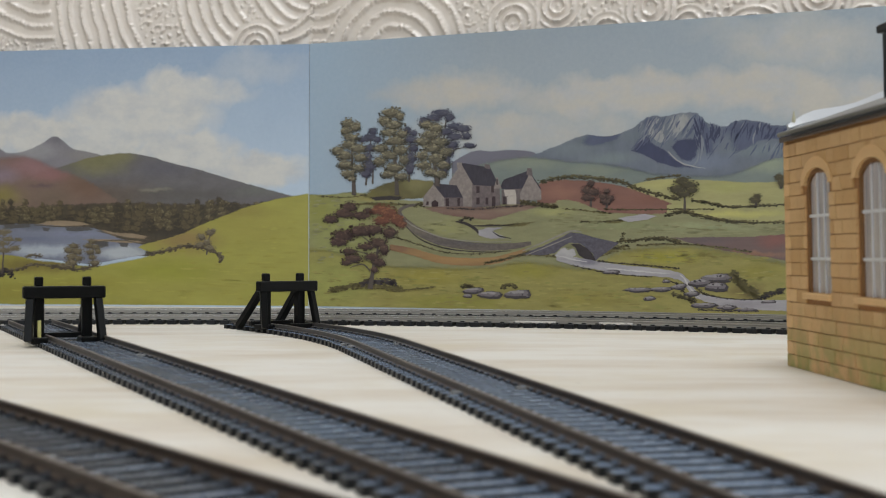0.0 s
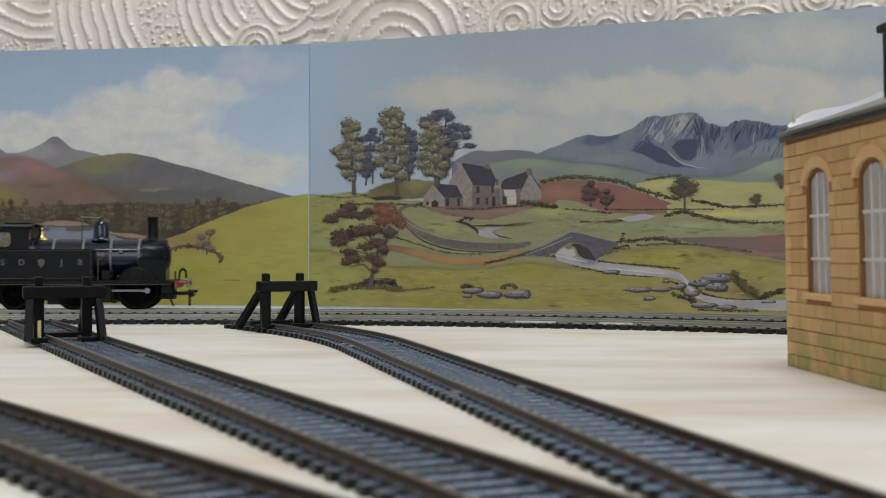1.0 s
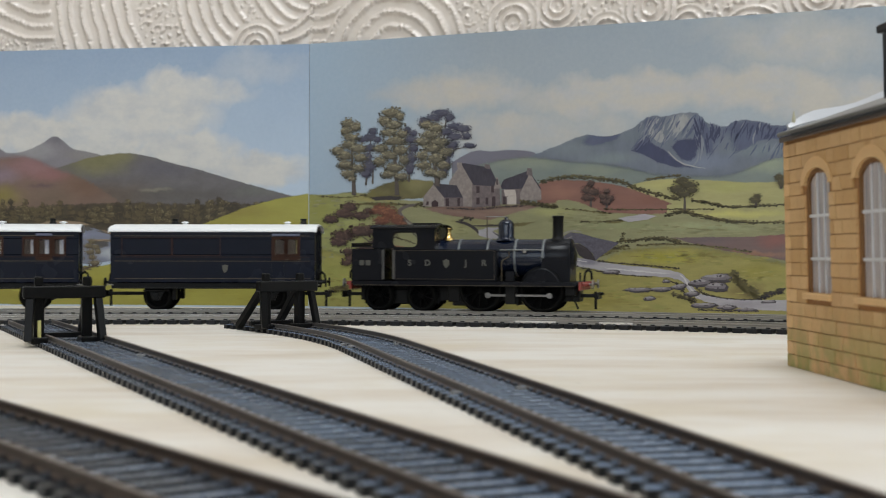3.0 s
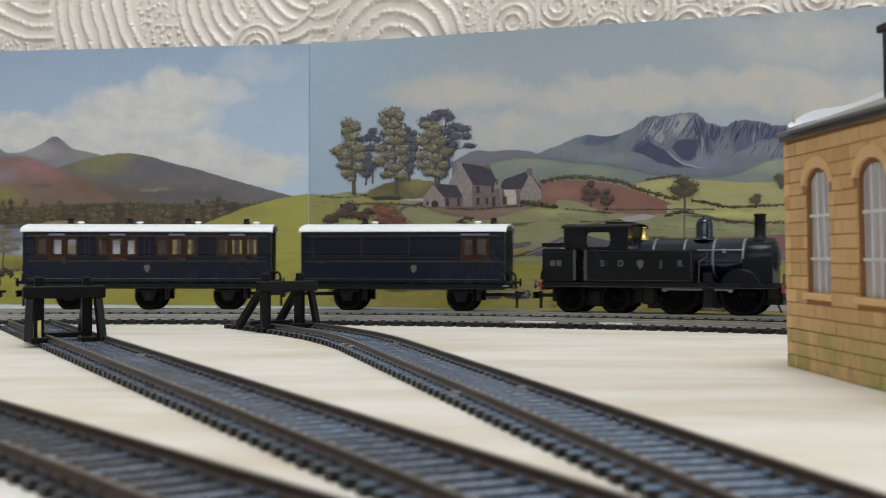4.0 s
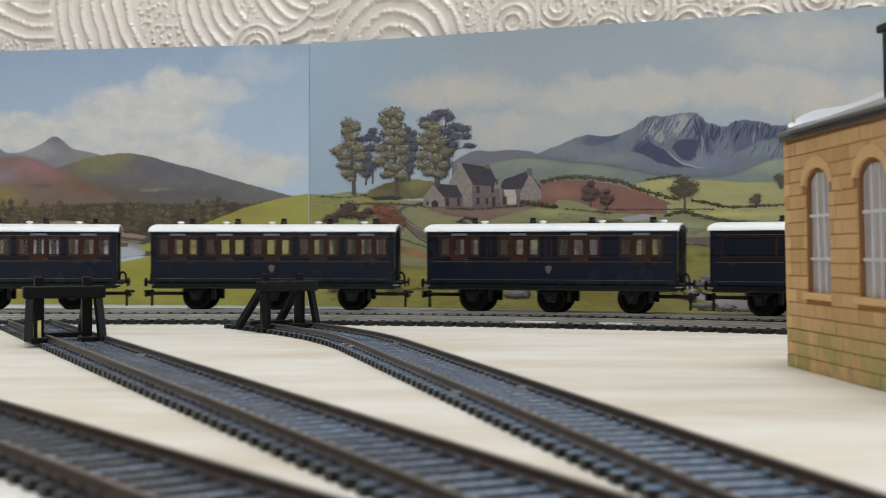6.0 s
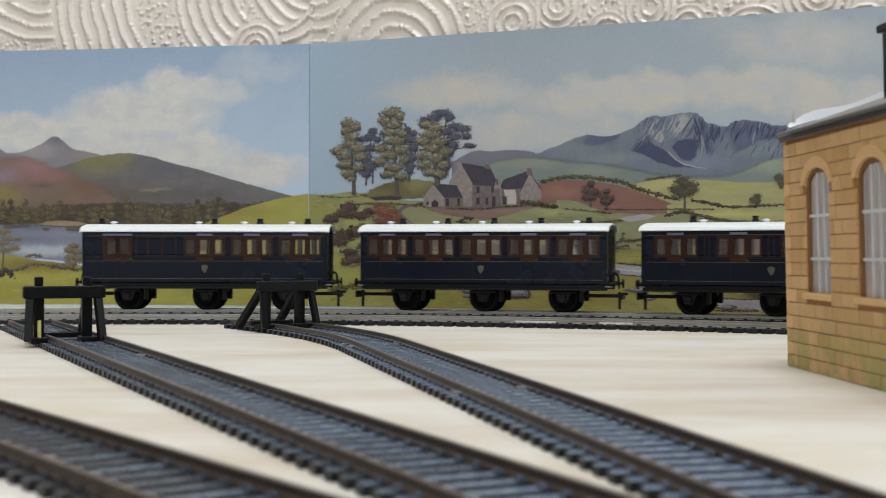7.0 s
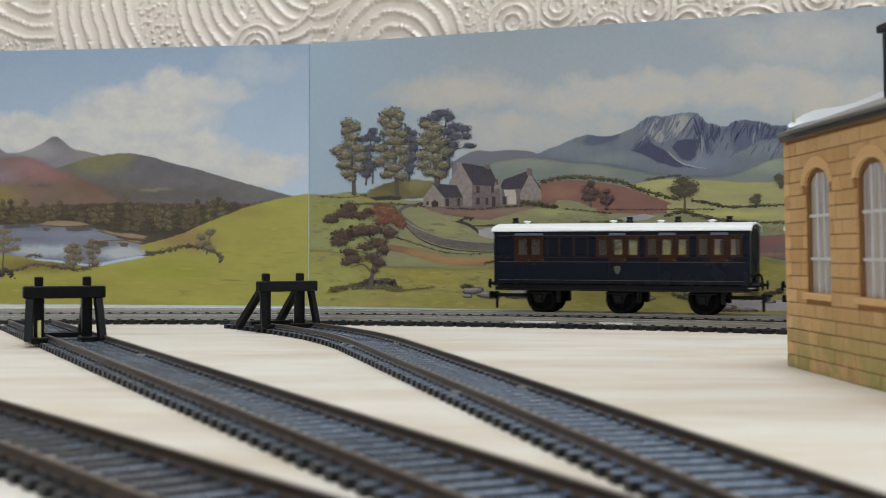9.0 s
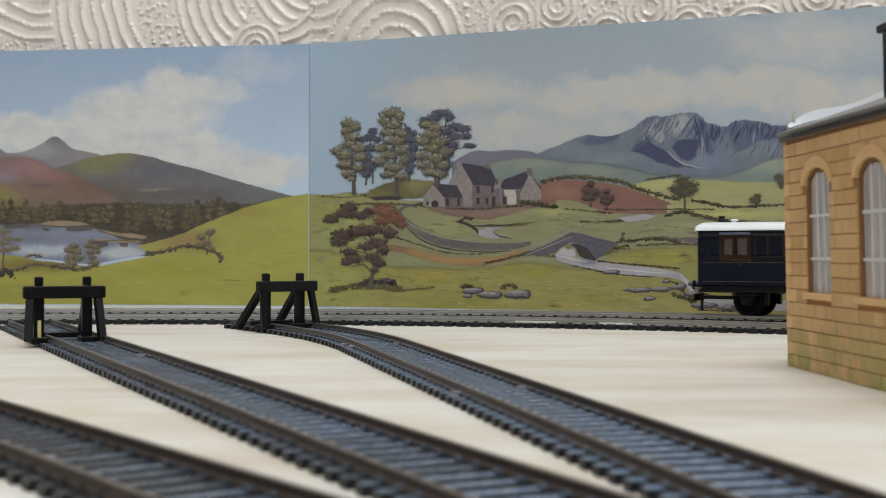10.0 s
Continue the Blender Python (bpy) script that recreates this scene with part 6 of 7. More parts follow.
def shed():
    t = thing("stone_shed", "buff stone card shed with arched windows and low pale roof", "model building", at=SHED_M)
    # backing wall, cut by the openings
    def wall_face(name, wins, L):
        g = Geo()
        cuts = [0.0] + [c for w in wins for c in w] + [L]
        for i in range(0, len(cuts), 2):
            g.box(cuts[i], cuts[i + 1], 0.0004, 0.0020, 0.0, SHED_H)
        for a, b in wins:
            g.box(a, b, 0.0004, 0.0020, 0.0, SILL)
            n, c, r = 16, (a + b) / 2, (b - a) / 2
            arc_pts = [(c + r * math.cos(math.pi * i / n), SPRING + RISE * math.sin(math.pi * i / n)) for i in range(n + 1)]
            g.prism([(b, SHED_H), (a, SHED_H)] + arc_pts[::-1], 0.0004, 0.0020)
        return part(name, g, M_JOINT, t, "wall of printed stone card")
    wall = wall_face("long_wall", WINDOWS, SHED_L)
    end = Geo().prism([(0, 0), (SHED_W, -SHED_W * math.tan(radians(SHED_LEAN))), (SHED_W, SHED_H), (SHED_W / 2, SHED_H + 0.0125), (0, SHED_H)], 0.0, 0.0016)
    part("gable_wall", end, M_DRESSED, t, at=Matrix.Translation((0.0016, 0.0, 0)) @ pose(0, 0, 0, 0, 0, 90))
    end = Geo().prism([(0, 0), (SHED_W, -SHED_W * math.tan(radians(SHED_LEAN))), (SHED_W, SHED_H), (SHED_W / 2, SHED_H + 0.0125), (0, SHED_H)], 0.0, 0.0016)
    part("gable_wall", end, M_DRESSED, t, at=Matrix.Translation((SHED_L, 0.0, 0)) @ pose(0, 0, 0, 0, 0, 90))
    part("rear_wall", Geo().box(0, SHED_L, SHED_W - 0.0016, SHED_W, -SHED_W * math.tan(radians(SHED_LEAN)), SHED_H), M_DRESSED, t)
    # roof: two slopes with a shallow overhang
    pitch = math.atan2(0.0125, SHED_W / 2)
    reach = (SHED_W / 2 + 0.0012) / math.cos(pitch)
    for s in (1, -1):
        g = Geo().box(-0.0008, SHED_L + 0.0008, -0.0002, reach, 0.0, 0.0012, c=0.0002)
        if s == 1:
            m = Matrix.Translation((0, -0.0012, SHED_H + 0.0009)) @ pose(0, 0, 0, math.degrees(pitch))
        else:
            m = Matrix.Translation((SHED_L, SHED_W + 0.0012, SHED_H + 0.0009)) @ pose(0, 0, 0, 0, 0, 180) @ pose(0, 0, 0, math.degrees(pitch))
        part("roof_slope", g, M_SLATE, t, "grey slate-printed card", at=m)
    part("fascia", Geo().box(-0.0007, SHED_L + 0.0007, -0.0011, -0.0002, SHED_H - 0.0006, SHED_H + 0.0008, c=0.0002), M_FASCIA, t, "dark brown eaves board")
    part("gutter", Geo().box(0.0120, SHED_L + 0.0007, -0.0018, -0.0012, SHED_H + 0.0001, SHED_H + 0.0010, c=0.0002), M_GUTTER, t, "black strip along the eaves")
    # far verge: a curled white strip with a raised tip
    g = Geo()
    n = 14
    vs, fs = [], []
    for i in range(n + 1):
        k = i / n
        y = 0.0016 + k * (SHED_W / 2 - 0.0036)
        z = SHED_H + 0.0008 + (y + 0.0) * math.tan(pitch) + 0.0020 * (1 - k) ** 2 + 0.0005 * math.sin(k * 9)
        for dx, dz in ((-0.0012, 0.0), (-0.0016, 0.0030 * min(1.0, 0.45 + 3 * k)), (-0.0006, 0.0031 * min(1.0, 0.45 + 3 * k)), (0.0004, 0.0002)):
            vs.append((dx, y, z + dz))
    for i in range(n):
        for k in range(4):
            fs.append((i * 4 + k, i * 4 + (k + 1) % 4, (i + 1) * 4 + (k + 1) % 4, (i + 1) * 4 + k))
    fs += [(0, 1, 2, 3), (n * 4 + 3, n * 4 + 2, n * 4 + 1, n * 4)]
    g.add(vs, fs)
    verge = part("verge_strip", g, M_BAR, t, "curled white paper edge along the gable")
    part("curled_tip", Geo().lathe([(0.0008, 0), (0.0006, 0.0022), (0.0001, 0.0046)], pose(-0.0010, 0.0034, SHED_H + 0.0040, 0, 6, 0), 8), M_TIP, verge, "raised paper tip")
    # chimney
    cx, cy, top = 0.0300, 0.0262, 0.0905
    stack = part("chimney", Geo().box(cx - 0.0066, cx + 0.0066, cy - 0.0062, cy + 0.0062, SHED_H + 0.004, top, c=0.0003), M_GUTTER, t, "black square chimney stack")
    part("chimney_cap", Geo().box(cx - 0.0078, cx + 0.0078, cy - 0.0074, cy + 0.0074, top, top + 0.0022, c=0.0004), M_GUTTER, stack)
    # windows
    for a, b in WINDOWS:
        c, r, n = (a + b) / 2, (b - a) / 2, 14
        w = thing("window", "arched shed window with white glazing bars", "")
        w.parent = t
        def arch(r1, rise, z0):
            return [(c + r1 * math.cos(math.pi * i / n), SPRING + rise * math.sin(math.pi * i / n)) for i in range(n + 1)]
        out = arch(r, RISE, 0)
        part("pane", Geo().prism([(b, SILL)] + out + [(a, SILL)], 0.0013, 0.0017), M_PANE, w)
        inner = arch(r - 0.0012, RISE - 0.0012, 0)
        g = Geo()
        ring_o, ring_i = [(b, SILL)] + out + [(a, SILL)], [(b - 0.0012, SILL)] + inner + [(a + 0.0012, SILL)]
        for i in range(len(ring_o) - 1):
            g.prism([ring_o[i], ring_o[i + 1], ring_i[i + 1], ring_i[i]], 0.0006, 0.0014)
        part("window_frame", g, M_REVEAL, w, "brown card frame")
        for z in (0.0305, 0.0420):
            part("glazing_bar", Geo().box(a + 0.001, b - 0.001, 0.0008, 0.0013, z - 0.0004, z + 0.0004), M_BAR, w)
        for k in (0.36, 0.64):
            x = a + (b - a) * k
            part("glazing_bar", Geo().box(x - 0.00025, x + 0.00025, 0.0009, 0.0013, SILL, SPRING + RISE * 0.9), M_BAR, w)
        part("sill", Geo().box(a - 0.0012, b + 0.0012, -0.0011, 0.0020, SILL - 0.0018, SILL - 0.0001, c=0.0002), M_DRESSED, w, "projecting pale stone sill")
        o2, i2 = arch(r + 0.0026, RISE + 0.0030, 0), arch(r, RISE, 0)
        for i in range(0, n, 2):
            j = min(n, i + 2)
            part("arch_stone", Geo().prism([o2[i], o2[i + 1], o2[j], i2[j], i2[i + 1], i2[i]], -0.0004, 0.0010), M_DRESSED, w, "pale dressed arch stone")
    # stone blocks in courses
    rows, gap, rnd = 17, 0.00011, random.Random(5)
    rh = (SHED_H - 0.0014) / rows
    cache = {}
    def block(x0, x1, z0, z1, quoin):
        key = (round((x1 - x0) * 10000), round((z1 - z0) * 10000), quoin)
        if key not in cache:
            w2, h2 = (x1 - x0) / 2, (z1 - z0) / 2
            cache[key] = Geo().box(-w2, w2, -0.0004, 0.0004, -h2, h2, c=0.00012).mesh("stone_block", M_DRESSED if quoin else M_STONE)
        part("stone_block", cache[key], None, wall, at=Matrix.Translation(((x0 + x1) / 2, 0.0002 + rnd.uniform(-0.00008, 0.00008), (z0 + z1) / 2)))
    for j in range(rows):
        z0, z1 = j * rh + gap, (j + 1) * rh - gap
        zm = (z0 + z1) / 2
        edges, x = [0.0], rnd.choice((0.005, 0.009))
        while x < SHED_L - 0.003:
            edges.append(x)
            x += rnd.choice((0.006, 0.0072, 0.0085, 0.0105))
        edges.append(SHED_L)
        spans = []
        for a, b in zip(edges, edges[1:]):
            piece = [(a + 0.0001, b - 0.0001)]
            for wa, wb in WINDOWS:
                c, r = (wa + wb) / 2, (wb - wa) / 2
                if z1 < SILL - 0.0018 or zm > SPRING + RISE + 0.004:
                    continue
                half = r + 0.0003 if z1 < SPRING + 0.001 else (r + 0.0026) * math.sqrt(max(0.0, 1 - ((z1 - SPRING) / (RISE + 0.0030)) ** 2))
                nxt = []
                for p, q in piece:
                    if q <= c - half or p >= c + half:
                        nxt.append((p, q))
                    else:
                        if p < c - half:
                            nxt.append((p, c - half))
                        if q > c + half:
                            nxt.append((c + half, q))
                piece = nxt
            spans += piece
        for i, (p, q) in enumerate(spans):
            if q - p > 0.0008:
                block(p, q, z0, z1, i == 0 and j % 2 == 1)
    return t


shed()

# ---------------------------------------------------------------- train
M_NAVY = plain("prussian_blue_paint", (0.0027, 0.0046, 0.0120, 1), 0.26, var=0.25, coarse=40, fine=1200, bump=0.03, spec=0.18)
M_BOILER = plain("glossy_blue_boiler_paint", (0.0036, 0.0074, 0.0200, 1), 0.18, var=0.2, coarse=40, fine=1200, bump=0.03, spec=0.52)
M_LOCO = plain("dark_blue_black_paint", (0.0062, 0.0066, 0.0092, 1), 0.26, var=0.25, coarse=40, fine=1200, bump=0.03, spec=0.14)
M_MAROON = plain("maroon_brown_mouldings", (0.032, 0.0125, 0.0070, 1), 0.35, var=0.35, coarse=90, fine=1400, bump=0.08, spec=0.12)
M_GOLD = plain("dull_gold_lining", (0.075, 0.056, 0.032, 1), 0.4, 0.3, var=0.5, coarse=120, fine=900)
M_ROOF = plain("white_coach_roof", (0.82, 0.83, 0.84, 1), 0.42, var=0.05, coarse=30, fine=700)
M_UNDER = plain("black_underframe", (0.0043, 0.0042, 0.0041, 1), 0.45, var=0.5, coarse=100, fine=1200, spec=0.2)
M_WHEEL = plain("blackened_wheel", (0.0050, 0.0050, 0.0050, 1), 0.7, 0.0, var=0.4, coarse=200, fine=1500, spec=0.04)
M_TYRE = plain("worn_wheel_tyre", (0.0060, 0.0060, 0.0058, 1), 0.6, 0.0, var=0.4, coarse=200, fine=1500, spec=0.06)
M_ROD = plain("bright_steel_rod", (0.24, 0.23, 0.22, 1), 0.34, 0.8, var=0.25, coarse=200, fine=1500)
M_BRASS = plain("polished_brass", (0.70, 0.50, 0.18, 1), 0.22, 1.0, var=0.2, coarse=200, fine=1500)
M_RED = plain("red_buffer_beam_paint", (0.20, 0.030, 0.022, 1), 0.4, var=0.25, coarse=100, fine=1200)
M_LETTER = plain("pale_gold_lettering", (0.066, 0.064, 0.054, 1), 0.45, var=0.2)
M_CREST = plain("grey_gold_crest", (0.070, 0.067, 0.052, 1), 0.5, var=0.7, coarse=700, fine=2500)
M_BAND = plain("grey_boiler_band", (0.15, 0.16, 0.165, 1), 0.35, 0.2, var=0.2)
M_BEADING = plain("dull_grey_beading", (0.060, 0.058, 0.056, 1), 0.4, 0.3, var=0.3)
M_CABIN = plain("tan_cab_interior", (0.085, 0.062, 0.022, 1), 0.55, var=0.3)
M_SEAT = plain("brown_compartment_moulding", (0.022, 0.011, 0.008, 1), 0.6, var=0.3)
M_HOOD = plain("blue_grey_door_vent", (0.085, 0.095, 0.150, 1), 0.4, var=0.3)


def window_glass():
    s = Nodes("clear_model_glazing")
    tr = s.t.nodes.new("ShaderNodeBsdfTransparent")
    gl = s.t.nodes.new("ShaderNodeBsdfGlossy")
    gl.inputs["Roughness"].default_value = 0.06
    mx = s.t.nodes.new("ShaderNodeMixShader")
    mx.inputs[0].default_value = 0.06
    s.t.links.new(tr.outputs[0], mx.inputs[1])
    s.t.links.new(gl.outputs[0], mx.inputs[2])
    df = s.t.nodes.new("ShaderNodeBsdfDiffuse")
    df.inputs["Color"].default_value = (0.60, 0.42, 0.36, 1)
    mx2 = s.t.nodes.new("ShaderNodeMixShader")
    mx2.inputs[0].default_value = 0.028
    s.t.links.new(mx.outputs[0], mx2.inputs[1])
    s.t.links.new(df.outputs[0], mx2.inputs[2])
    mx = mx2
    s.t.links.new(mx.outputs[0], s.t.nodes["Material Output"].inputs["Surface"])
    return s.m


M_GLASS = window_glass()
MM = 0.001
SPIN = []          # (wheel object, local rest pose, radius, phase)
RODS = []          # (rod object, rest centre, crank radius, wheel radius, phase)


def bx(g, x0, x1, y0, y1, z0, z1, c=0.0):
    return g.box(x0 * MM, x1 * MM, y0 * MM, y1 * MM, z0 * MM, z1 * MM, None, c * MM)


def wheelset(parent, x, r, spokes, phase=0.0, crank=0.0):
    """An axle with two flanged wheels, turning about its own middle."""
    g = Geo().cyl((0, -0.0105, 0), (0, 0.0105, 0), 0.0008, 8)
    ws = part("wheelset", g, M_WHEEL, parent, "blackened wheels on a steel axle", at=pose(x * MM, 0, r * MM))
    for s in (-1, 1):
        turn = pose(0, 0, 0, -90 * s)
        R = r * MM
        y0 = Matrix.Translation((0, s * 0.0073, 0)) @ turn
        tyre = Geo().lathe([(R - 0.0016, 0.0), (R + 0.0007, 0.0), (R + 0.0007, 0.0006), (R, 0.0009), (R - 0.0002, 0.0027), (R - 0.0016, 0.0027), (R - 0.0016, 0.0)], y0, 28)
        part("tyre", tyre, M_TYRE, ws, "worn steel tyre with flange")
        g = Geo()
        if spokes:
            g.lathe([(R * 0.2, 0.0004), (R * 0.2, 0.0030), (0.0, 0.0032)], y0, 14)
            for i in range(spokes):
                a = 360 / spokes * i
                g.box(-0.00035, 0.00035, 0.0, R - 0.0014, 0.0008, 0.0020, y0 @ pose(0, 0, 0, 0, 0, a))
            if crank:
                g.box(-0.0016, 0.0016, 0.0, crank * MM + 0.0014, 0.0006, 0.0030, y0 @ (pose(0, 0, 0, 0, 0, 0) if s > 0 else pose(0, 0, 0, 0, 0, 180)))
        else:
            g.lathe([(R - 0.0015, 0.0012), (R * 0.75, 0.0019), (R * 0.45, 0.0013), (R * 0.2, 0.0030), (0.0, 0.0031)], y0, 24)
        part("wheel_centre", g, M_WHEEL, ws)
    SPIN.append((ws, (x, r), r, phase))
    return ws


def buffers(parent, x, d, z, mat, head=None):
    for s in (-1, 1):
        g = Geo().cyl((x * MM, s * 0.0086, z * MM), ((x + d * 3.0) * MM, s * 0.0086, z * MM), 0.0011, 10)
        b = part("buffer", g, mat, parent)
        m = Matrix.Translation(((x + d * 3.0) * MM, s * 0.0086, z * MM)) @ pose(0, 0, 0, 0, 90 * d, 0)
        part("buffer_head", Geo().lathe([(0.0006, 0.0), (0.0006, 0.0012), (0.0023, 0.0014), (0.0022, 0.0020), (0.0, 0.0023)], m, 14), head or M_UNDER, b)


def coupling(parent, x, d):
    """A moulded loop-and-hook coupling on a swinging bar."""
    g = Geo()
    bx(g, min(x - d * 16, x + d * 5), max(x - d * 16, x + d * 5), -2.0, 2.0, 7.0, 8.6, 0.2)
    bx(g, min(x + d * 5, x + d * 6.2), max(x + d * 5, x + d * 6.2), -6.0, 6.0, 6.2, 9.4, 0.2)
    bar = part("coupling", g, M_UNDER, parent, "black tension-lock coupling")
    h = Geo()
    bx(h, min(x + d * 3.4, x + d * 4.6), max(x + d * 3.4, x + d * 4.6), -0.6, 0.6, 1.4, 9.8, 0.15)
    bx(h, min(x + d * 3.0, x + d * 8.0), max(x + d * 3.0, x + d * 8.0), -0.5, 0.5, 8.2, 9.4, 0.15)
    part("hook", h, M_UNDER, bar)


def hose(parent, x, d, y, z):
    path = [(x * MM, y * MM, z * MM), ((x + d * 0.6) * MM, y * MM, (z + 5.5) * MM), ((x + d * 2.2) * MM, y * MM, (z + 6.8) * MM), ((x + d * 3.6) * MM, y * MM, (z + 5.4) * MM), ((x + d * 3.8) * MM, y * MM, (z + 2.0) * MM)]
    part("brake_hose", Geo().tube(path, 0.00055, 7), M_UNDER, parent)


def coach(name, label, length, axles, doors, quarters, blanks, pots, vents, crest, kind_group):
    """A coach standing on the rail head; local x forwards, the lined side is alike on both faces."""
    t = thing(name, label, "model coach", kind_group)
    h = length / 2
    wins = sorted([(d - 2.3, d + 2.3) for d in doors] + [(q - 2.1, q + 2.1) for q in quarters])
    body = part("body", bx(Geo(), -h, h, -15.6, 15.6, 13.4, 14.4, 0.2), M_NAVY, t, "dark navy coach body with gold lining")
    for s in (-1, 1):
        g = Geo()
        lo, hi = sorted((s * 16.8, s * 15.8))
        bx(g, -h, h, lo, hi, 13.6, 27.5, 0.25)
        bx(g, -h, h, lo, hi, 35.0, 39.0, 0.25)
        cuts = [-h] + [c for w in wins for c in w] + [h]
        for i in range(0, len(cuts), 2):
            bx(g, cuts[i], cuts[i + 1], lo, hi, 27.5, 35.0)
        part("side", g, M_NAVY, body)
        f = s * 16.8
        o = lambda a, b: sorted((f + s * a, f + s * b))
        for i, (a, b) in enumerate(wins):
            door = any(abs((a + b) / 2 - d) < 0.1 for d in doors)
            e = 1.7 if door else 1.0
            y0, y1 = o(-0.2, 0.28 if door else 0.18)
            g = Geo()
            bx(g, a - e, a, y0, y1, 26.6, 36.2, 0.1)
            bx(g, b, b + e, y0, y1, 26.6, 36.2, 0.1)
            bx(g, a, b, y0, y1, 26.6, 27.6)
            bx(g, a, b, y0, y1, 34.9, 36.2)
            if door:
                bx(g, a - e, b + e, y0, y1, 24.6, 26.5, 0.1)
            w = part("door_window" if door else "quarterlight", g, M_MAROON, body, "maroon-brown window surround")
            y0, y1 = o(-0.75, -0.65)
            part("pane", bx(Geo(), a, b, y0, y1, 27.5, 35.0), M_GLASS, w)
            if door:
                y0, y1 = o(0.0, 0.7)
                part("door_vent", bx(Geo(), a - 1.6, b + 1.6, y0, y1, 36.5, 37.7, 0.2), M_HOOD, w, "blue-grey louvre hood over the door")
                y0, y1 = o(0.0, 0.5)
                part("door_handle", bx(Geo(), b + 0.6, b + 1.9, y0, y1, 24.9, 25.3), M_GOLD, w)
                y0, y1 = o(0.0, 0.12)
                part("door_gap", Geo().box((a - 1.75) * MM, (a - 1.60) * MM, y0 * MM, y1 * MM, 0.0145, 0.0365), M_UNDER, w)
        y0, y1 = o(-0.05, 0.12)
        for z in (24.2, 15.6, 36.6, 26.2):
            part("lining", bx(Geo(), -h + 2.2, h - 2.2, y0, y1, z - 0.13, z + 0.13), M_GOLD if z != 26.2 else M_MAROON, body, "thin gold lining")
        for a, b in blanks:
            g = Geo()
            y0, y1 = o(-0.1, 0.16)
            bx(g, a, a + 0.4, y0, y1, 26.8, 35.8)
            bx(g, b - 0.4, b, y0, y1, 26.8, 35.8)
            bx(g, a, b, y0, y1, 35.5, 35.8)
            bx(g, a, b, y0, y1, 26.8, 27.1)
            part("panel_beading", g, M_MAROON, body)
        y0, y1 = o(-0.05, 0.2)
        out = [(crest - 1.5, 22.0), (crest - 1.3, 20.2), (crest - 0.6, 19.0), (crest, 18.4), (crest + 0.6, 19.0), (crest + 1.3, 20.2), (crest + 1.5, 22.0), (crest, 22.5)]
        part("crest", Geo().prism([(x * MM, z * MM) for x, z in out], y0 * MM, y1 * MM), M_CREST, body, "small grey-gold shield")
    for d in (-1, 1):
        g = Geo()
        lo, hi = sorted((d * h, d * (h - 1.0)))
        prof = [(-16.6, 13.6), (16.6, 13.6), (16.6, 39.0)] + [(16.6 * math.cos(a), 39.0 + 2.6 * math.sin(a)) for a in [math.pi * i / 10 for i in range(1, 10)]] + [(-16.6, 39.0)]
        g.prism([(y * MM, z * MM) for y, z in prof], lo * MM, hi * MM, pose(0, 0, 0, 0, 0, 90) @ Matrix.Diagonal((1, -1, 1, 1)))
        part("end", g, M_NAVY, body)
        for y in (-9, -3, 3, 9):
            lo, hi = sorted((d * h, d * (h + 0.35)))
            part("end_beading", bx(Geo(), lo, hi, y - 0.3, y + 0.3, 14, 39.5), M_NAVY, body)
    # roof: a shallow arc with turned-down ends
    n, prof = 12, []
    for i in range(n + 1):
        a = math.pi * i / n
        prof.append((-17.8 * math.cos(a), 39.0 + 3.7 * math.sin(a) ** 0.8))
    inner = [(y * 0.985, z - 0.5) for y, z in reversed(prof)]
    g = Geo()
    vs, fs, m = [], [], len(prof) + len(inner)
    for x, k in ((-h - 1.0, -0.35), (-h - 0.3, 0.0), (h + 0.3, 0.0), (h + 1.0, -0.35)):
        vs += [(x * MM, y * MM, (z + k) * MM) for y, z in prof + inner]
    for i in range(3):
        fs += [(i * m + k, (i + 1) * m + k, (i + 1) * m + (k + 1) % m, i * m + (k + 1) % m) for k in range(m)]
    q = len(prof)
    for base in (0, 3 * m):
        fs += [(base + k, base + k + 1, base + m - 2 - k, base + m - 1 - k) for k in range(q - 1)]
    g.add(vs, fs)
    roof = part("roof", g, M_ROOF, t, "clean white arched roof")
    for x in pots:
        part("lamp_top", Geo().lathe([(0.0018, 0), (0.0018, 0.0012), (0.0014, 0.0014), (0.0014, 0.0024), (0.0017, 0.0026), (0.0015, 0.0030), (0, 0.0031)], pose(x * MM, 0, 0.0425), 12), M_UNDER, roof, "black gas-lamp top")
    for x in vents:
        part("roof_vent", Geo().lathe([(0.0012, 0), (0.0010, 0.0006), (0.0019, 0.0009), (0.0017, 0.0014), (0, 0.0017)], pose(x * MM, 0, 0.0425), 12), M_ROOF, roof, "white shell ventilator")
    # inside: floor, compartment walls and seats
    part("compartment_floor", bx(Geo(), -h + 1.2, h - 1.2, -15.5, 15.5, 14.5, 15.5), M_SEAT, body)
    ds = sorted(doors)
    walls = [-h + 4] + [(a + b) / 2 for a, b in zip(ds, ds[1:])] + [h - 3]
    for x in walls:
        part("partition", bx(Geo(), x - 0.4, x + 0.4, -15.5, 15.5, 15.5, 38.5), M_SEAT, body)
        part("seat", bx(Geo(), max(-h + 1.2, x - 4.5), min(h - 1.2, x + 4.5), -15.4, 15.4, 15.5, 23.0, 0.6), M_SEAT, body)
    # underframe
    g = Geo()
    for s in (-1, 1):
        lo, hi = sorted((s * 13.2, s * 15.0))
        bx(g, -h, h, lo, hi, 10.6, 13.6, 0.15)
    bx(g, -h, h, -13.2, 13.2, 11.6, 13.4)
    under = part("underframe", g, M_UNDER, t, "black underframe with axleguards")
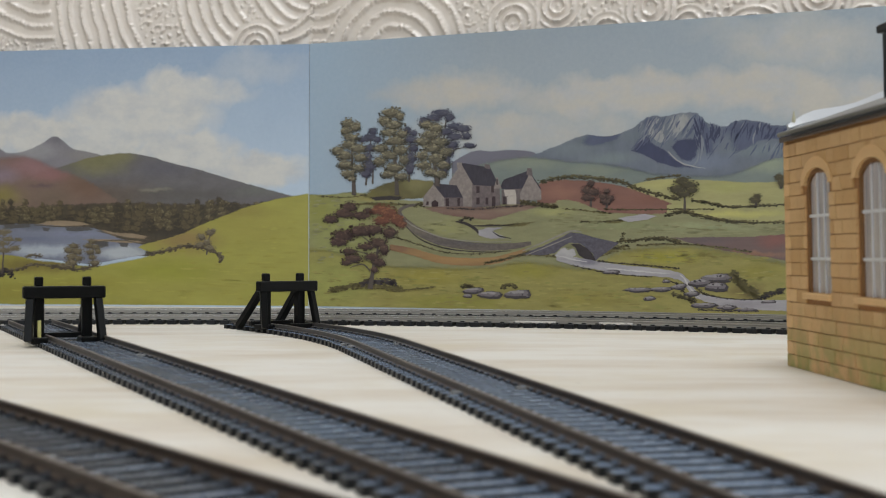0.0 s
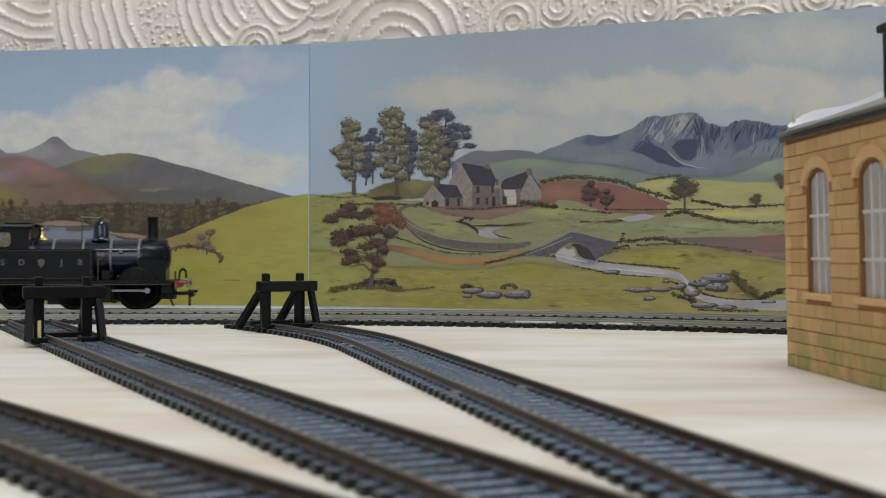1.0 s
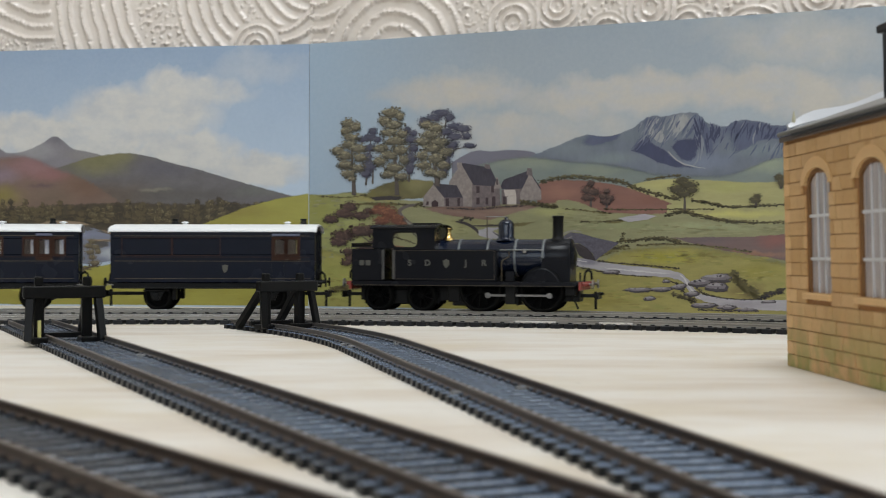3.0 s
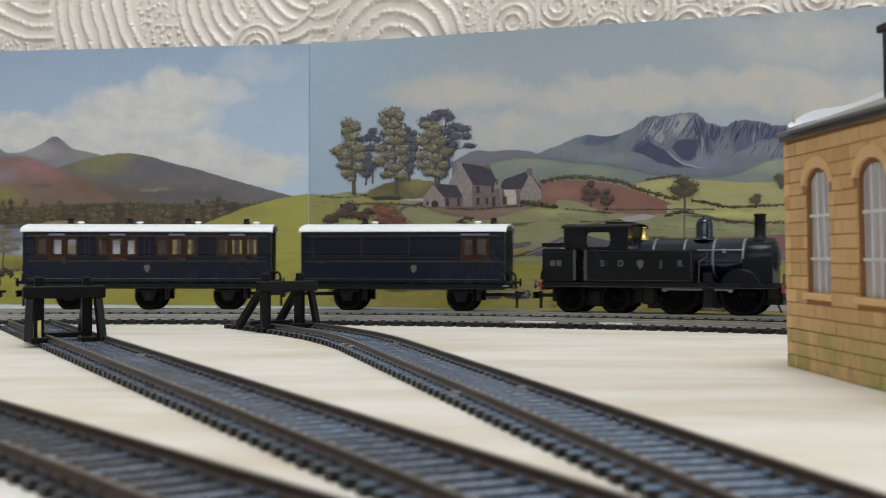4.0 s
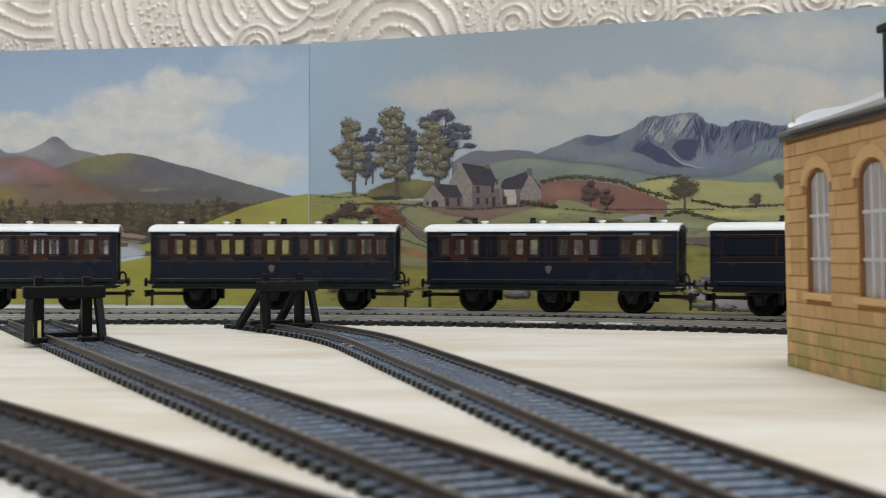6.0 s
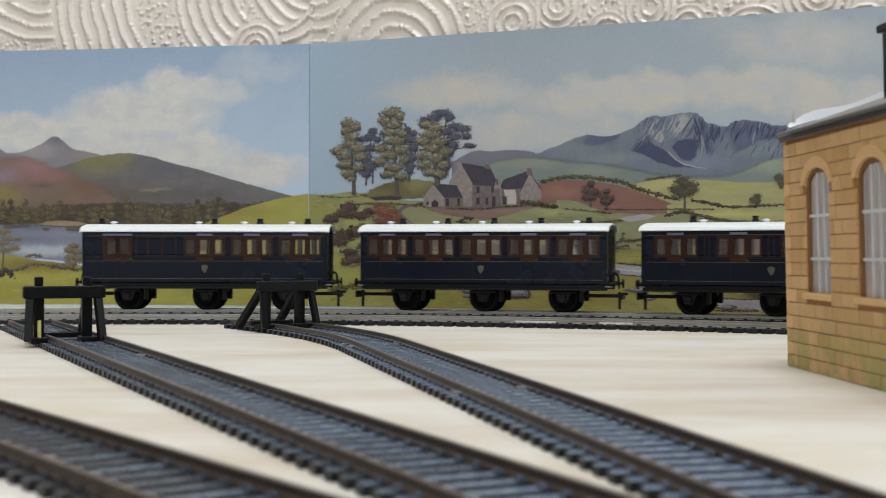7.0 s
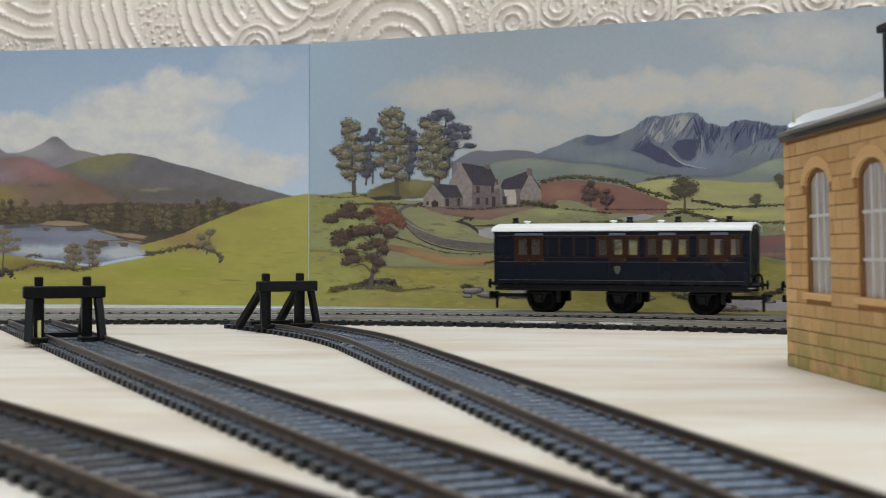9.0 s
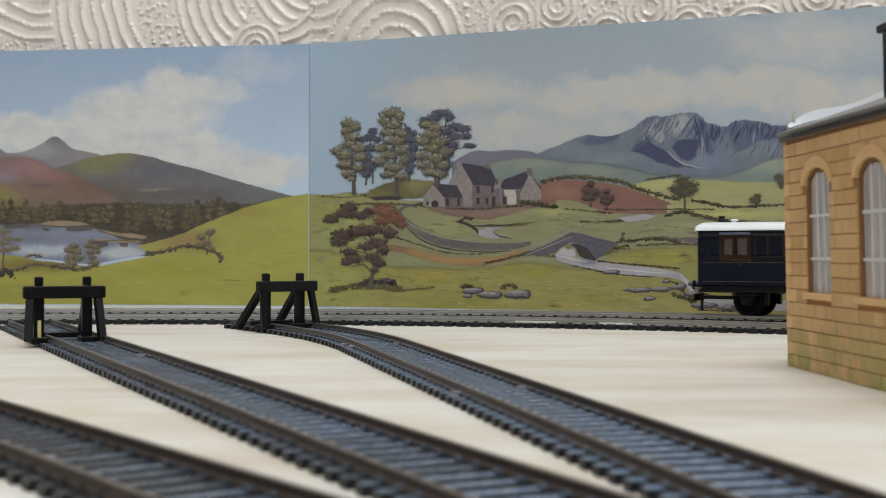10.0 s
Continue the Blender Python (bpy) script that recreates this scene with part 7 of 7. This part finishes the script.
    for s in (-1, 1):
        lo, hi = sorted((s * 15.0, s * 17.2))
        part("footboard", bx(Geo(), -h + 3, h - 3, lo, hi, 10.6, 11.2, 0.1), M_UNDER, under)
        for x in axles:
            g = Geo()
            lo, hi = sorted((s * 11.4, s * 12.8))
            out = [(-4.6, 11.5), (-1.8, 4.6), (1.8, 4.6), (4.6, 11.5)]
            g.prism([((x + u) * MM, z * MM) for u, z in out], lo * MM, hi * MM)
            lo, hi = sorted((s * 12.8, s * 14.2))
            bx(g, x - 1.5, x + 1.5, lo, hi, 5.0, 8.6, 0.3)
            bx(g, x - 6.5, x + 6.5, lo, hi, 9.2, 10.2, 0.3)
            part("axleguard", g, M_UNDER, under)
            part("brake_block", bx(Geo(), x + 7.4, x + 9.4, min(s * 8, s * 11), max(s * 8, s * 11), 4.8, 11.6, 0.4), M_UNDER, under)
    for x in axles:
        wheelset(t, x, 7.0, 0)
    for d in (-1, 1):
        buffers(t, d * h, d, 13.6, M_UNDER)
        coupling(t, d * h, d)
        hose(t, d * h, d, -3.0, 12.0)
        part("step_iron", bx(Geo(), *sorted((d * (h - 1), d * (h + 2.0))), -15.5, -12.5, 12.2, 12.8, 0.1), M_ROD, t)
    return t


def around(centres, off=7.2):
    return [c + s * off for c in centres for s in (-1, 1)]


D2, D3, D4 = (-44.0, -14.6, 14.6, 44.0), (-46.8, -23.4, 0.0, 23.4, 46.8), (0.0, 23.3, 47.0)
COACH1 = coach("luggage_brake_van", "dark navy four-wheel luggage brake van with white roof", 101, (-28.5, 28.5), (33.2, 39.3), (), ((-45, -20), (-20, 4)), (-22, 43), (-17, 35), 6.2, "train")
COACH2 = coach("compartment_coach", "navy six-wheel coach with four maroon-framed compartments", 121, (-39, 0, 39), D2, around(D2), ((-30.5, -28), (-1.5, 1.5)), [d + 3 for d in D2], [d + 8 for d in D2], 0.0, "train")
COACH3 = coach("compartment_coach", "navy six-wheel coach with five maroon-framed compartments", 121, (-39, 0, 39), D3, around(D3), (), [d + 3 for d in D3], [d - 3 for d in D3], 0.0, "train")
COACH4 = coach("brake_coach", "navy six-wheel brake coach with guard's doors at the rear", 121, (-39, 0, 39), (-46.2, -39.8) + D4, around(D4), ((-34, -28), (-28, -21), (-21, -14)), (-55, 2, 25, 49), (-49, -6, 17, 41), 0.0, "train")


def lettering(text, parent, x, z, size, y):
    cu = bpy.data.curves.new("letter", "FONT")
    cu.body, cu.size, cu.extrude, cu.align_x, cu.align_y = text, size * MM, 0.00006, "CENTER", "CENTER"
    cu.offset = 0.00014
    tmp = bpy.data.objects.new("letter", cu)
    scene.collection.objects.link(tmp)
    me = bpy.data.meshes.new_from_object(tmp.evaluated_get(bpy.context.evaluated_depsgraph_get()))
    bpy.data.objects.remove(tmp)
    me.materials.append(M_LETTER)
    part("letter", me, None, parent, "pale gold painted letter", at=Matrix.Translation((x * MM, y * MM, z * MM)) @ pose(0, 0, 0, 90, 0, 0 if y < 0 else 180))


def locomotive():
    t = thing("tank_locomotive", "dark blue four-coupled tank locomotive with brass safety valve", "model locomotive", "train")
    g = bx(Geo(), -72.0, 41.0, -15.6, 15.6, 13.2, 14.6, 0.2)
    foot = part("footplate", g, M_LOCO, t, "black running plate")
    for s in (-1, 1):
        lo, hi = sorted((s * 15.0, s * 15.8))
        part("valance", bx(Geo(), -71, 40, lo, hi, 12.2, 14.4), M_LOCO, foot)
        lo, hi = sorted((s * 15.8, s * 15.9))
        part("lining", bx(Geo(), -70, 39, lo, hi, 12.5, 12.7), M_GOLD, foot)
    # frames between the wheels
    g = Geo()
    bx(g, -70, 40, -5.6, 5.6, 5.0, 13.2)
    bx(g, 34, 39, -12, 12, 8, 13.2, 0.4)
    bx(g, -24, -18, -10, 10, 4.5, 13.2, 0.4)
    bx(g, 5, 10, -12.5, 12.5, 3.6, 13.2, 0.4)
    part("frame", g, M_UNDER, t)
    # side tanks, bunker and cab
    for s in (-1, 1):
        lo, hi = sorted((s * 9.0, s * 15.0))
        tank = part("side_tank", bx(Geo(), -50.4, 1.3, lo, hi, 14.6, 30.0, 0.35), M_LOCO, t, "dark blue lettered side tank")
        f = s * 15.05
        lo, hi = sorted((f, f + s * 0.12))
        for a, b, z0, z1 in ((-50, 0.4, 29.35, 29.5), (-50, 0.4, 15.6, 15.75), (-50.0, -49.85, 15.7, 29.4), (0.25, 0.4, 15.7, 29.4)):
            part("lining", bx(Geo(), a, b, lo, hi, z0, z1), M_GOLD, tank)
        for ch, x in (("S", -42.0), ("D", -33.0), ("J", -13.8), ("R", -4.8)):
            lettering(ch, tank, x if s < 0 else -47 - x + 0.0, 23.4, 4.0, f + s * 0.12)
        part("crest", Geo().prism([(-25.2e-3, 24.6e-3), (-25.0e-3, 22.6e-3), (-23.6e-3, 20.8e-3), (-22.2e-3, 22.6e-3), (-22.0e-3, 24.6e-3), (-23.6e-3, 25.4e-3)], lo * MM, hi * MM), M_CREST, tank, "grey-gold heraldic disc")
        lo, hi = sorted((s * 14.0, s * 15.0))
        side = Geo()
        wa, wb = (-50.7, -38.3) if s < 0 else (-59.5, -31.5)
        bx(side, -61.0, wa, lo, hi, 30.6, 41.0)
        bx(side, wa, wb, lo, hi, 38.6, 41.0)
        bx(side, wa, wb, lo, hi, 30.0, 31.2)
        bx(side, wb, -29.4, lo, hi, 30.0, 41.0)
        for cx_, cz, dx, dz in ((wa, 38.6, 1, -1), (wb, 38.6, -1, -1), (wa, 31.2, 1, 1), (wb, 31.2, -1, 1)):
            pts = [(cx_, cz)] + [(cx_ + dx * 2.2 * (1 - math.cos(a)), cz + dz * 2.2 * (1 - math.sin(a))) for a in (0, 0.4, 0.8, 1.2, math.pi / 2)]
            side.prism([(x * MM, z * MM) for x, z in pts], lo * MM, hi * MM)
        part("cab_side", side, M_LOCO, t)
        for x in (-55.6, -50.2):
            part("door_beading", bx(Geo(), x - 0.65, x + 0.65, *sorted((s * 14.9, s * 15.5)), 15.4, 29.9, 0.15), M_BEADING, t, "dull grey beading beside the cab doorway")
        part("tank_rail", Geo().cyl((2 * MM, s * 0.0100, 0.0298), (23 * MM, s * 0.0100, 0.0298), 0.00035, 8), M_ROD, t, "bright boiler handrail")
        part("splasher", Geo().lathe([(0.0084, 0), (0.0091, 0), (0.0091, 0.0042), (0.0084, 0.0042)], Matrix.Translation((22.4 * MM, s * 0.0104 - 0.0021, 0.0120)) @ pose(0, 0, 0, -90, 0, 0) @ pose(0, 0, 0, 0, 0, 180), 16, True, math.pi), M_LOCO, t)
        lo, hi = sorted((s * 8.2, s * 12.2))
        fan = [(22.4 + 8.6 * math.cos(a), 12.0 + 8.6 * math.sin(a)) for a in [math.pi * i / 14 for i in range(15)]]
        part("splasher_face", Geo().prism([(x * MM, z * MM) for x, z in fan if z > 0], (s * 12.0 - 0.3) * MM, (s * 12.0 + 0.3) * MM), M_LOCO, t)
        rim = [(22.4 + k * math.cos(a), 12.0 + k * math.sin(a)) for k, way_round in ((8.9, 1), (8.5, -1)) for a in [math.pi * (0.30 * (1 - way_round) / 0.6 + way_round * i / 14) for i in range(15)]]
        part("splasher_lining", Geo().prism([(x * MM, z * MM) for x, z in rim], *sorted((s * 12.3 * MM, s * 12.45 * MM))), M_GOLD, t, "thin gold line round the splasher")
        part("injector_pipe", Geo().tube([(3.4 * MM, s * 0.0128, 0.0148), (3.4 * MM, s * 0.0128, 0.0245), (6.8 * MM, s * 0.0118, 0.0265), (6.8 * MM, s * 0.0122, 0.0290)], 0.00030, 8), M_GOLD, t, "dull brass pipe")
        part("sand_box", bx(Geo(), 5.0, 9.5, *sorted((s * 9.0, s * 13.0)), 14.6, 19.5, 0.4), M_LOCO, t)
    part("bunker", bx(Geo(), -72.0, -55.2, -15.0, 15.0, 14.6, 30.4, 0.35), M_LOCO, t)
    for s in (-1, 1):
        f = s * 15.05
        lo, hi = sorted((f, f + s * 0.15))
        for x in (-66.6, -63.4):
            part("number_bar", bx(Geo(), x - 1.2, x + 1.2, lo, hi, 22.2, 24.8, 0.05), M_LETTER, t, "pale gold number mark")
        for z in (31.4, 32.9):
            part("coal_rail", bx(Geo(), -72.2, -61.2, *sorted((s * 14.2, s * 14.8)), z - 0.3, z + 0.3), M_UNDER, t)
    part("coal_rail_end", bx(Geo(), -72.2, -71.6, -14.8, 14.8, 31.1, 33.2, 0.1), M_UNDER, t)
    g = Geo()
    bx(g, -61.0, -60.2, -14.0, 14.0, 30.4, 41.0)
    part("cab_back", g, M_LOCO, t)
    part("cab_floor_boiler", bx(Geo(), -50.0, -30.0, -8.8, 8.8, 15.0, 30.0), M_CABIN, t)
    g = Geo()
    bx(g, -30.2, -29.4, -14.0, 14.0, 30.0, 41.0)
    part("cab_front", g, M_LOCO, t)
    n = 10
    prof = [(-16.0 * math.cos(math.pi * i / n), 40.6 + 1.9 * math.sin(math.pi * i / n)) for i in range(n + 1)]
    prof += [(y * 0.98, z - 0.6) for y, z in reversed(prof)]
    g = Geo().prism([(y * MM, z * MM) for y, z in prof], -62.2 * MM, -28.4 * MM, pose(0, 0, 0, 0, 0, 90) @ Matrix.Diagonal((1, -1, 1, 1)))
    roof = part("cab_roof", g, M_LOCO, t)
    part("roof_vent", bx(Geo(), -44, -31, -4, 4, 42.2, 43.2, 0.2), M_LOCO, roof)
    # boiler, smokebox and mountings
    along = Matrix.Translation((0, 0, 0.0260)) @ pose(0, 0, 0, 0, 90, 0)
    part("boiler", Geo().lathe([(0.0090, -0.0295), (0.0090, 0.0238)], along, 36), M_BOILER, t, "glossy dark blue boiler")
    for x in (-36.0, -19.3, -4.8, 8.8, 22.5):
        if x > -29:
            part("boiler_band", Geo().lathe([(0.0091, (x - 0.55) * MM), (0.00918, (x - 0.5) * MM), (0.00918, (x + 0.5) * MM), (0.0091, (x + 0.55) * MM)], along, 36), M_BAND, t, "pale grey boiler band")
    part("smokebox", Geo().lathe([(0.0093, 0.0238), (0.0093, 0.0352), (0.0088, 0.0358), (0.0062, 0.0361), (0.0058, 0.0368), (0.0030, 0.0376), (0.0, 0.0378)], along, 36), M_LOCO, t)
    part("saddle", bx(Geo(), 22, 36, -9.2, 9.2, 14.4, 26.0, 0.3), M_LOCO, t)
    part("chimney", Geo().lathe([(0.0044, 0.0), (0.0036, 0.0006), (0.0028, 0.0014), (0.0026, 0.0024), (0.0026, 0.0108), (0.0029, 0.0111), (0.0029, 0.0117), (0.0026, 0.0121), (0.0018, 0.0121), (0.0018, 0.0060)], pose(28.6 * MM, 0, 0.0344), 22), M_UNDER, t, "black flared chimney")
    part("dome", Geo().lathe([(0.0058, 0.0), (0.0046, 0.0007), (0.0039, 0.0018), (0.0039, 0.0072), (0.0034, 0.0090), (0.0022, 0.0101), (0.0010, 0.0105), (0.0010, 0.0116), (0, 0.0118)], pose(2.9 * MM, 0, 0.0344), 26), M_BOILER, t, "glossy blue steam dome")
    part("safety_lever", Geo().cyl((-7.0 * MM, -0.0012, 0.0462), (3.0 * MM, -0.0012, 0.0460), 0.00030, 6), M_ROD, t, "bright lever on the dome")
    part("spring_balance", Geo().cyl((-6.4 * MM, -0.0012, 0.0345), (-6.4 * MM, -0.0012, 0.0462), 0.00028, 8), M_GOLD, t, "dull brass spring balance")
    part("safety_valve", Geo().lathe([(0.0036, 0.0), (0.0028, 0.0008), (0.0016, 0.0020), (0.0011, 0.0038), (0.0012, 0.0056), (0.0016, 0.0061), (0.0009, 0.0062)], pose(-26.3 * MM, 0, 0.0345), 20), M_BRASS, t, "polished brass safety valve cover")
    part("whistle", Geo().cyl((-31.5 * MM, -0.004, 0.0425), (-31.5 * MM, -0.004, 0.0434), 0.0003, 8), M_UNDER, t)
    part("clack_valve", Geo().lathe([(0.0009, 0), (0.0011, 0.0010), (0.0006, 0.0022)], pose(14.0 * MM, -0.0094, 0.0282), 10), M_ROD, t, "bright clack valve")
    # ends
    for d, x in ((1, 41.0), (-1, -72.0)):
        part("buffer_beam", bx(Geo(), min(x, x + d * 1.2), max(x, x + d * 1.2), -15.4, 15.4, 10.6, 14.6, 0.2), M_RED, t, "red painted buffer beam")
        buffers(t, x + d * 1.2, d, 13.4, M_RED, M_ROD)
        coupling(t, x + d * 2, d)
        hose(t, x + d * 0.8, d, -3.4, 13.6)
    part("lamp_iron", bx(Geo(), 40.0, 40.8, -6.4, -5.6, 14.6, 19.0), M_UNDER, t)
    # running gear
    ph = math.degrees(math.atan2(-3.2, -4.1))
    for x in (-7.9, 22.4):
        wheelset(t, x, 10.7, 12, ph, 5.0)
    for x in (-59.5, -37.6):
        wheelset(t, x, 7.3, 9)
    for s in (-1, 1):
        g = Geo()
        bx(g, -68, -29, *sorted((s * 5.0, s * 6.2)), 3.0, 10.5, 0.5)
        part("bogie_frame", g, M_UNDER, t)
        g = Geo()
        bx(g, -15.15, 15.15, -0.5, 0.5, -0.6, 0.6, 0.15)
        for x in (-15.15, 15.15):
            g.cyl((x * MM, -0.0008, 0), (x * MM, 0.0008, 0), 0.0014, 12)
        rod = part("coupling_rod", g, M_ROD, t, "bright steel coupling rod", at=pose(7.25 * MM, s * 0.0112, 0.0107))
        RODS.append((rod, (7.25, s * 11.2, 10.7), 5.0, 10.7, ph + (0 if s < 0 else 90)))
    for x in (-7.9, 22.4):
        part("brake_hanger", bx(Geo(), x - 12.8, x - 11.4, -9.5, 9.5, 3.0, 13.2, 0.3), M_UNDER, t)
    part("guard_iron", Geo().tube([(36 * MM, -0.009, 0.0125), (38 * MM, -0.009, 0.006), (40 * MM, -0.009, 0.0016)], 0.0005, 6), M_UNDER, t)
    part("ash_pan", bx(Geo(), -22, -14.5, -9, 9, 2.6, 8, 0.5), M_UNDER, t)
    return t


LOCO = locomotive()

# ---------------------------------------------------------------- motion
KNOT_T = (0.0, 0.6, 1.3, 2.0, 2.7, 3.8, 4.5, 5.5, 6.9, 8.0, 9.5, 10.0)
KNOT_S = (-0.2961, -0.2332, -0.1599, -0.0873, -0.0154, 0.0915, 0.1598, 0.2625, 0.4117, 0.5307, 0.6820, 0.7320)


def way(t):
    """How far the van's middle has come along the outer track at t seconds, in metres."""
    n = len(KNOT_T)
    i = max(0, min(n - 2, sum(k <= t for k in KNOT_T) - 1))
    def slope(j):
        a, b = max(0, j - 1), min(n - 1, j + 1)
        return (KNOT_S[b] - KNOT_S[a]) / (KNOT_T[b] - KNOT_T[a])
    dt = KNOT_T[i + 1] - KNOT_T[i]
    u = (t - KNOT_T[i]) / dt
    return ((2 * u ** 3 - 3 * u * u + 1) * KNOT_S[i] + (u ** 3 - 2 * u * u + u) * dt * slope(i) + (3 * u * u - 2 * u ** 3) * KNOT_S[i + 1] + (u ** 3 - u * u) * dt * slope(i + 1))


def on_ring(s, inset):
    a = s / R_BACK
    r = R_BACK - inset
    return pose(RING.x + r * math.sin(a), RING.y + r * math.cos(a), RAIL_TOP + 0.00003, 0, 0, -math.degrees(a))


def motions():
    train = ((LOCO, 0.13725, 0.0004), (COACH1, -0.0062, 0.0006), (COACH2, -0.13599, 0.0011), (COACH3, -0.27792 + 0.0008, 0.0011), (COACH4, -0.41848, 0.0011))
    for ob, ahead, inset in train:
        walk(ob, [(k * 0.2, on_ring(way(k * 0.2) + ahead, inset)) for k in range(51)])
    for ob, (x, r), radius, phase in SPIN:
        walk(ob, [(k / 15, pose(x * MM, 0, r * MM) @ Matrix.Rotation((way(k / 15) - way(2.5)) / (radius * MM) + radians(phase), 4, "Y")) for k in range(151)])
    for ob, (x, y, z), crank, radius, phase in RODS:
        rows = []
        for k in range(151):
            f = (way(k / 15) - way(2.5)) / (radius * MM) + radians(phase)
            rows.append((k / 15, pose((x + crank * math.sin(f)) * MM, y * MM, (z + crank * math.cos(f)) * MM)))
        walk(ob, rows)


motions()
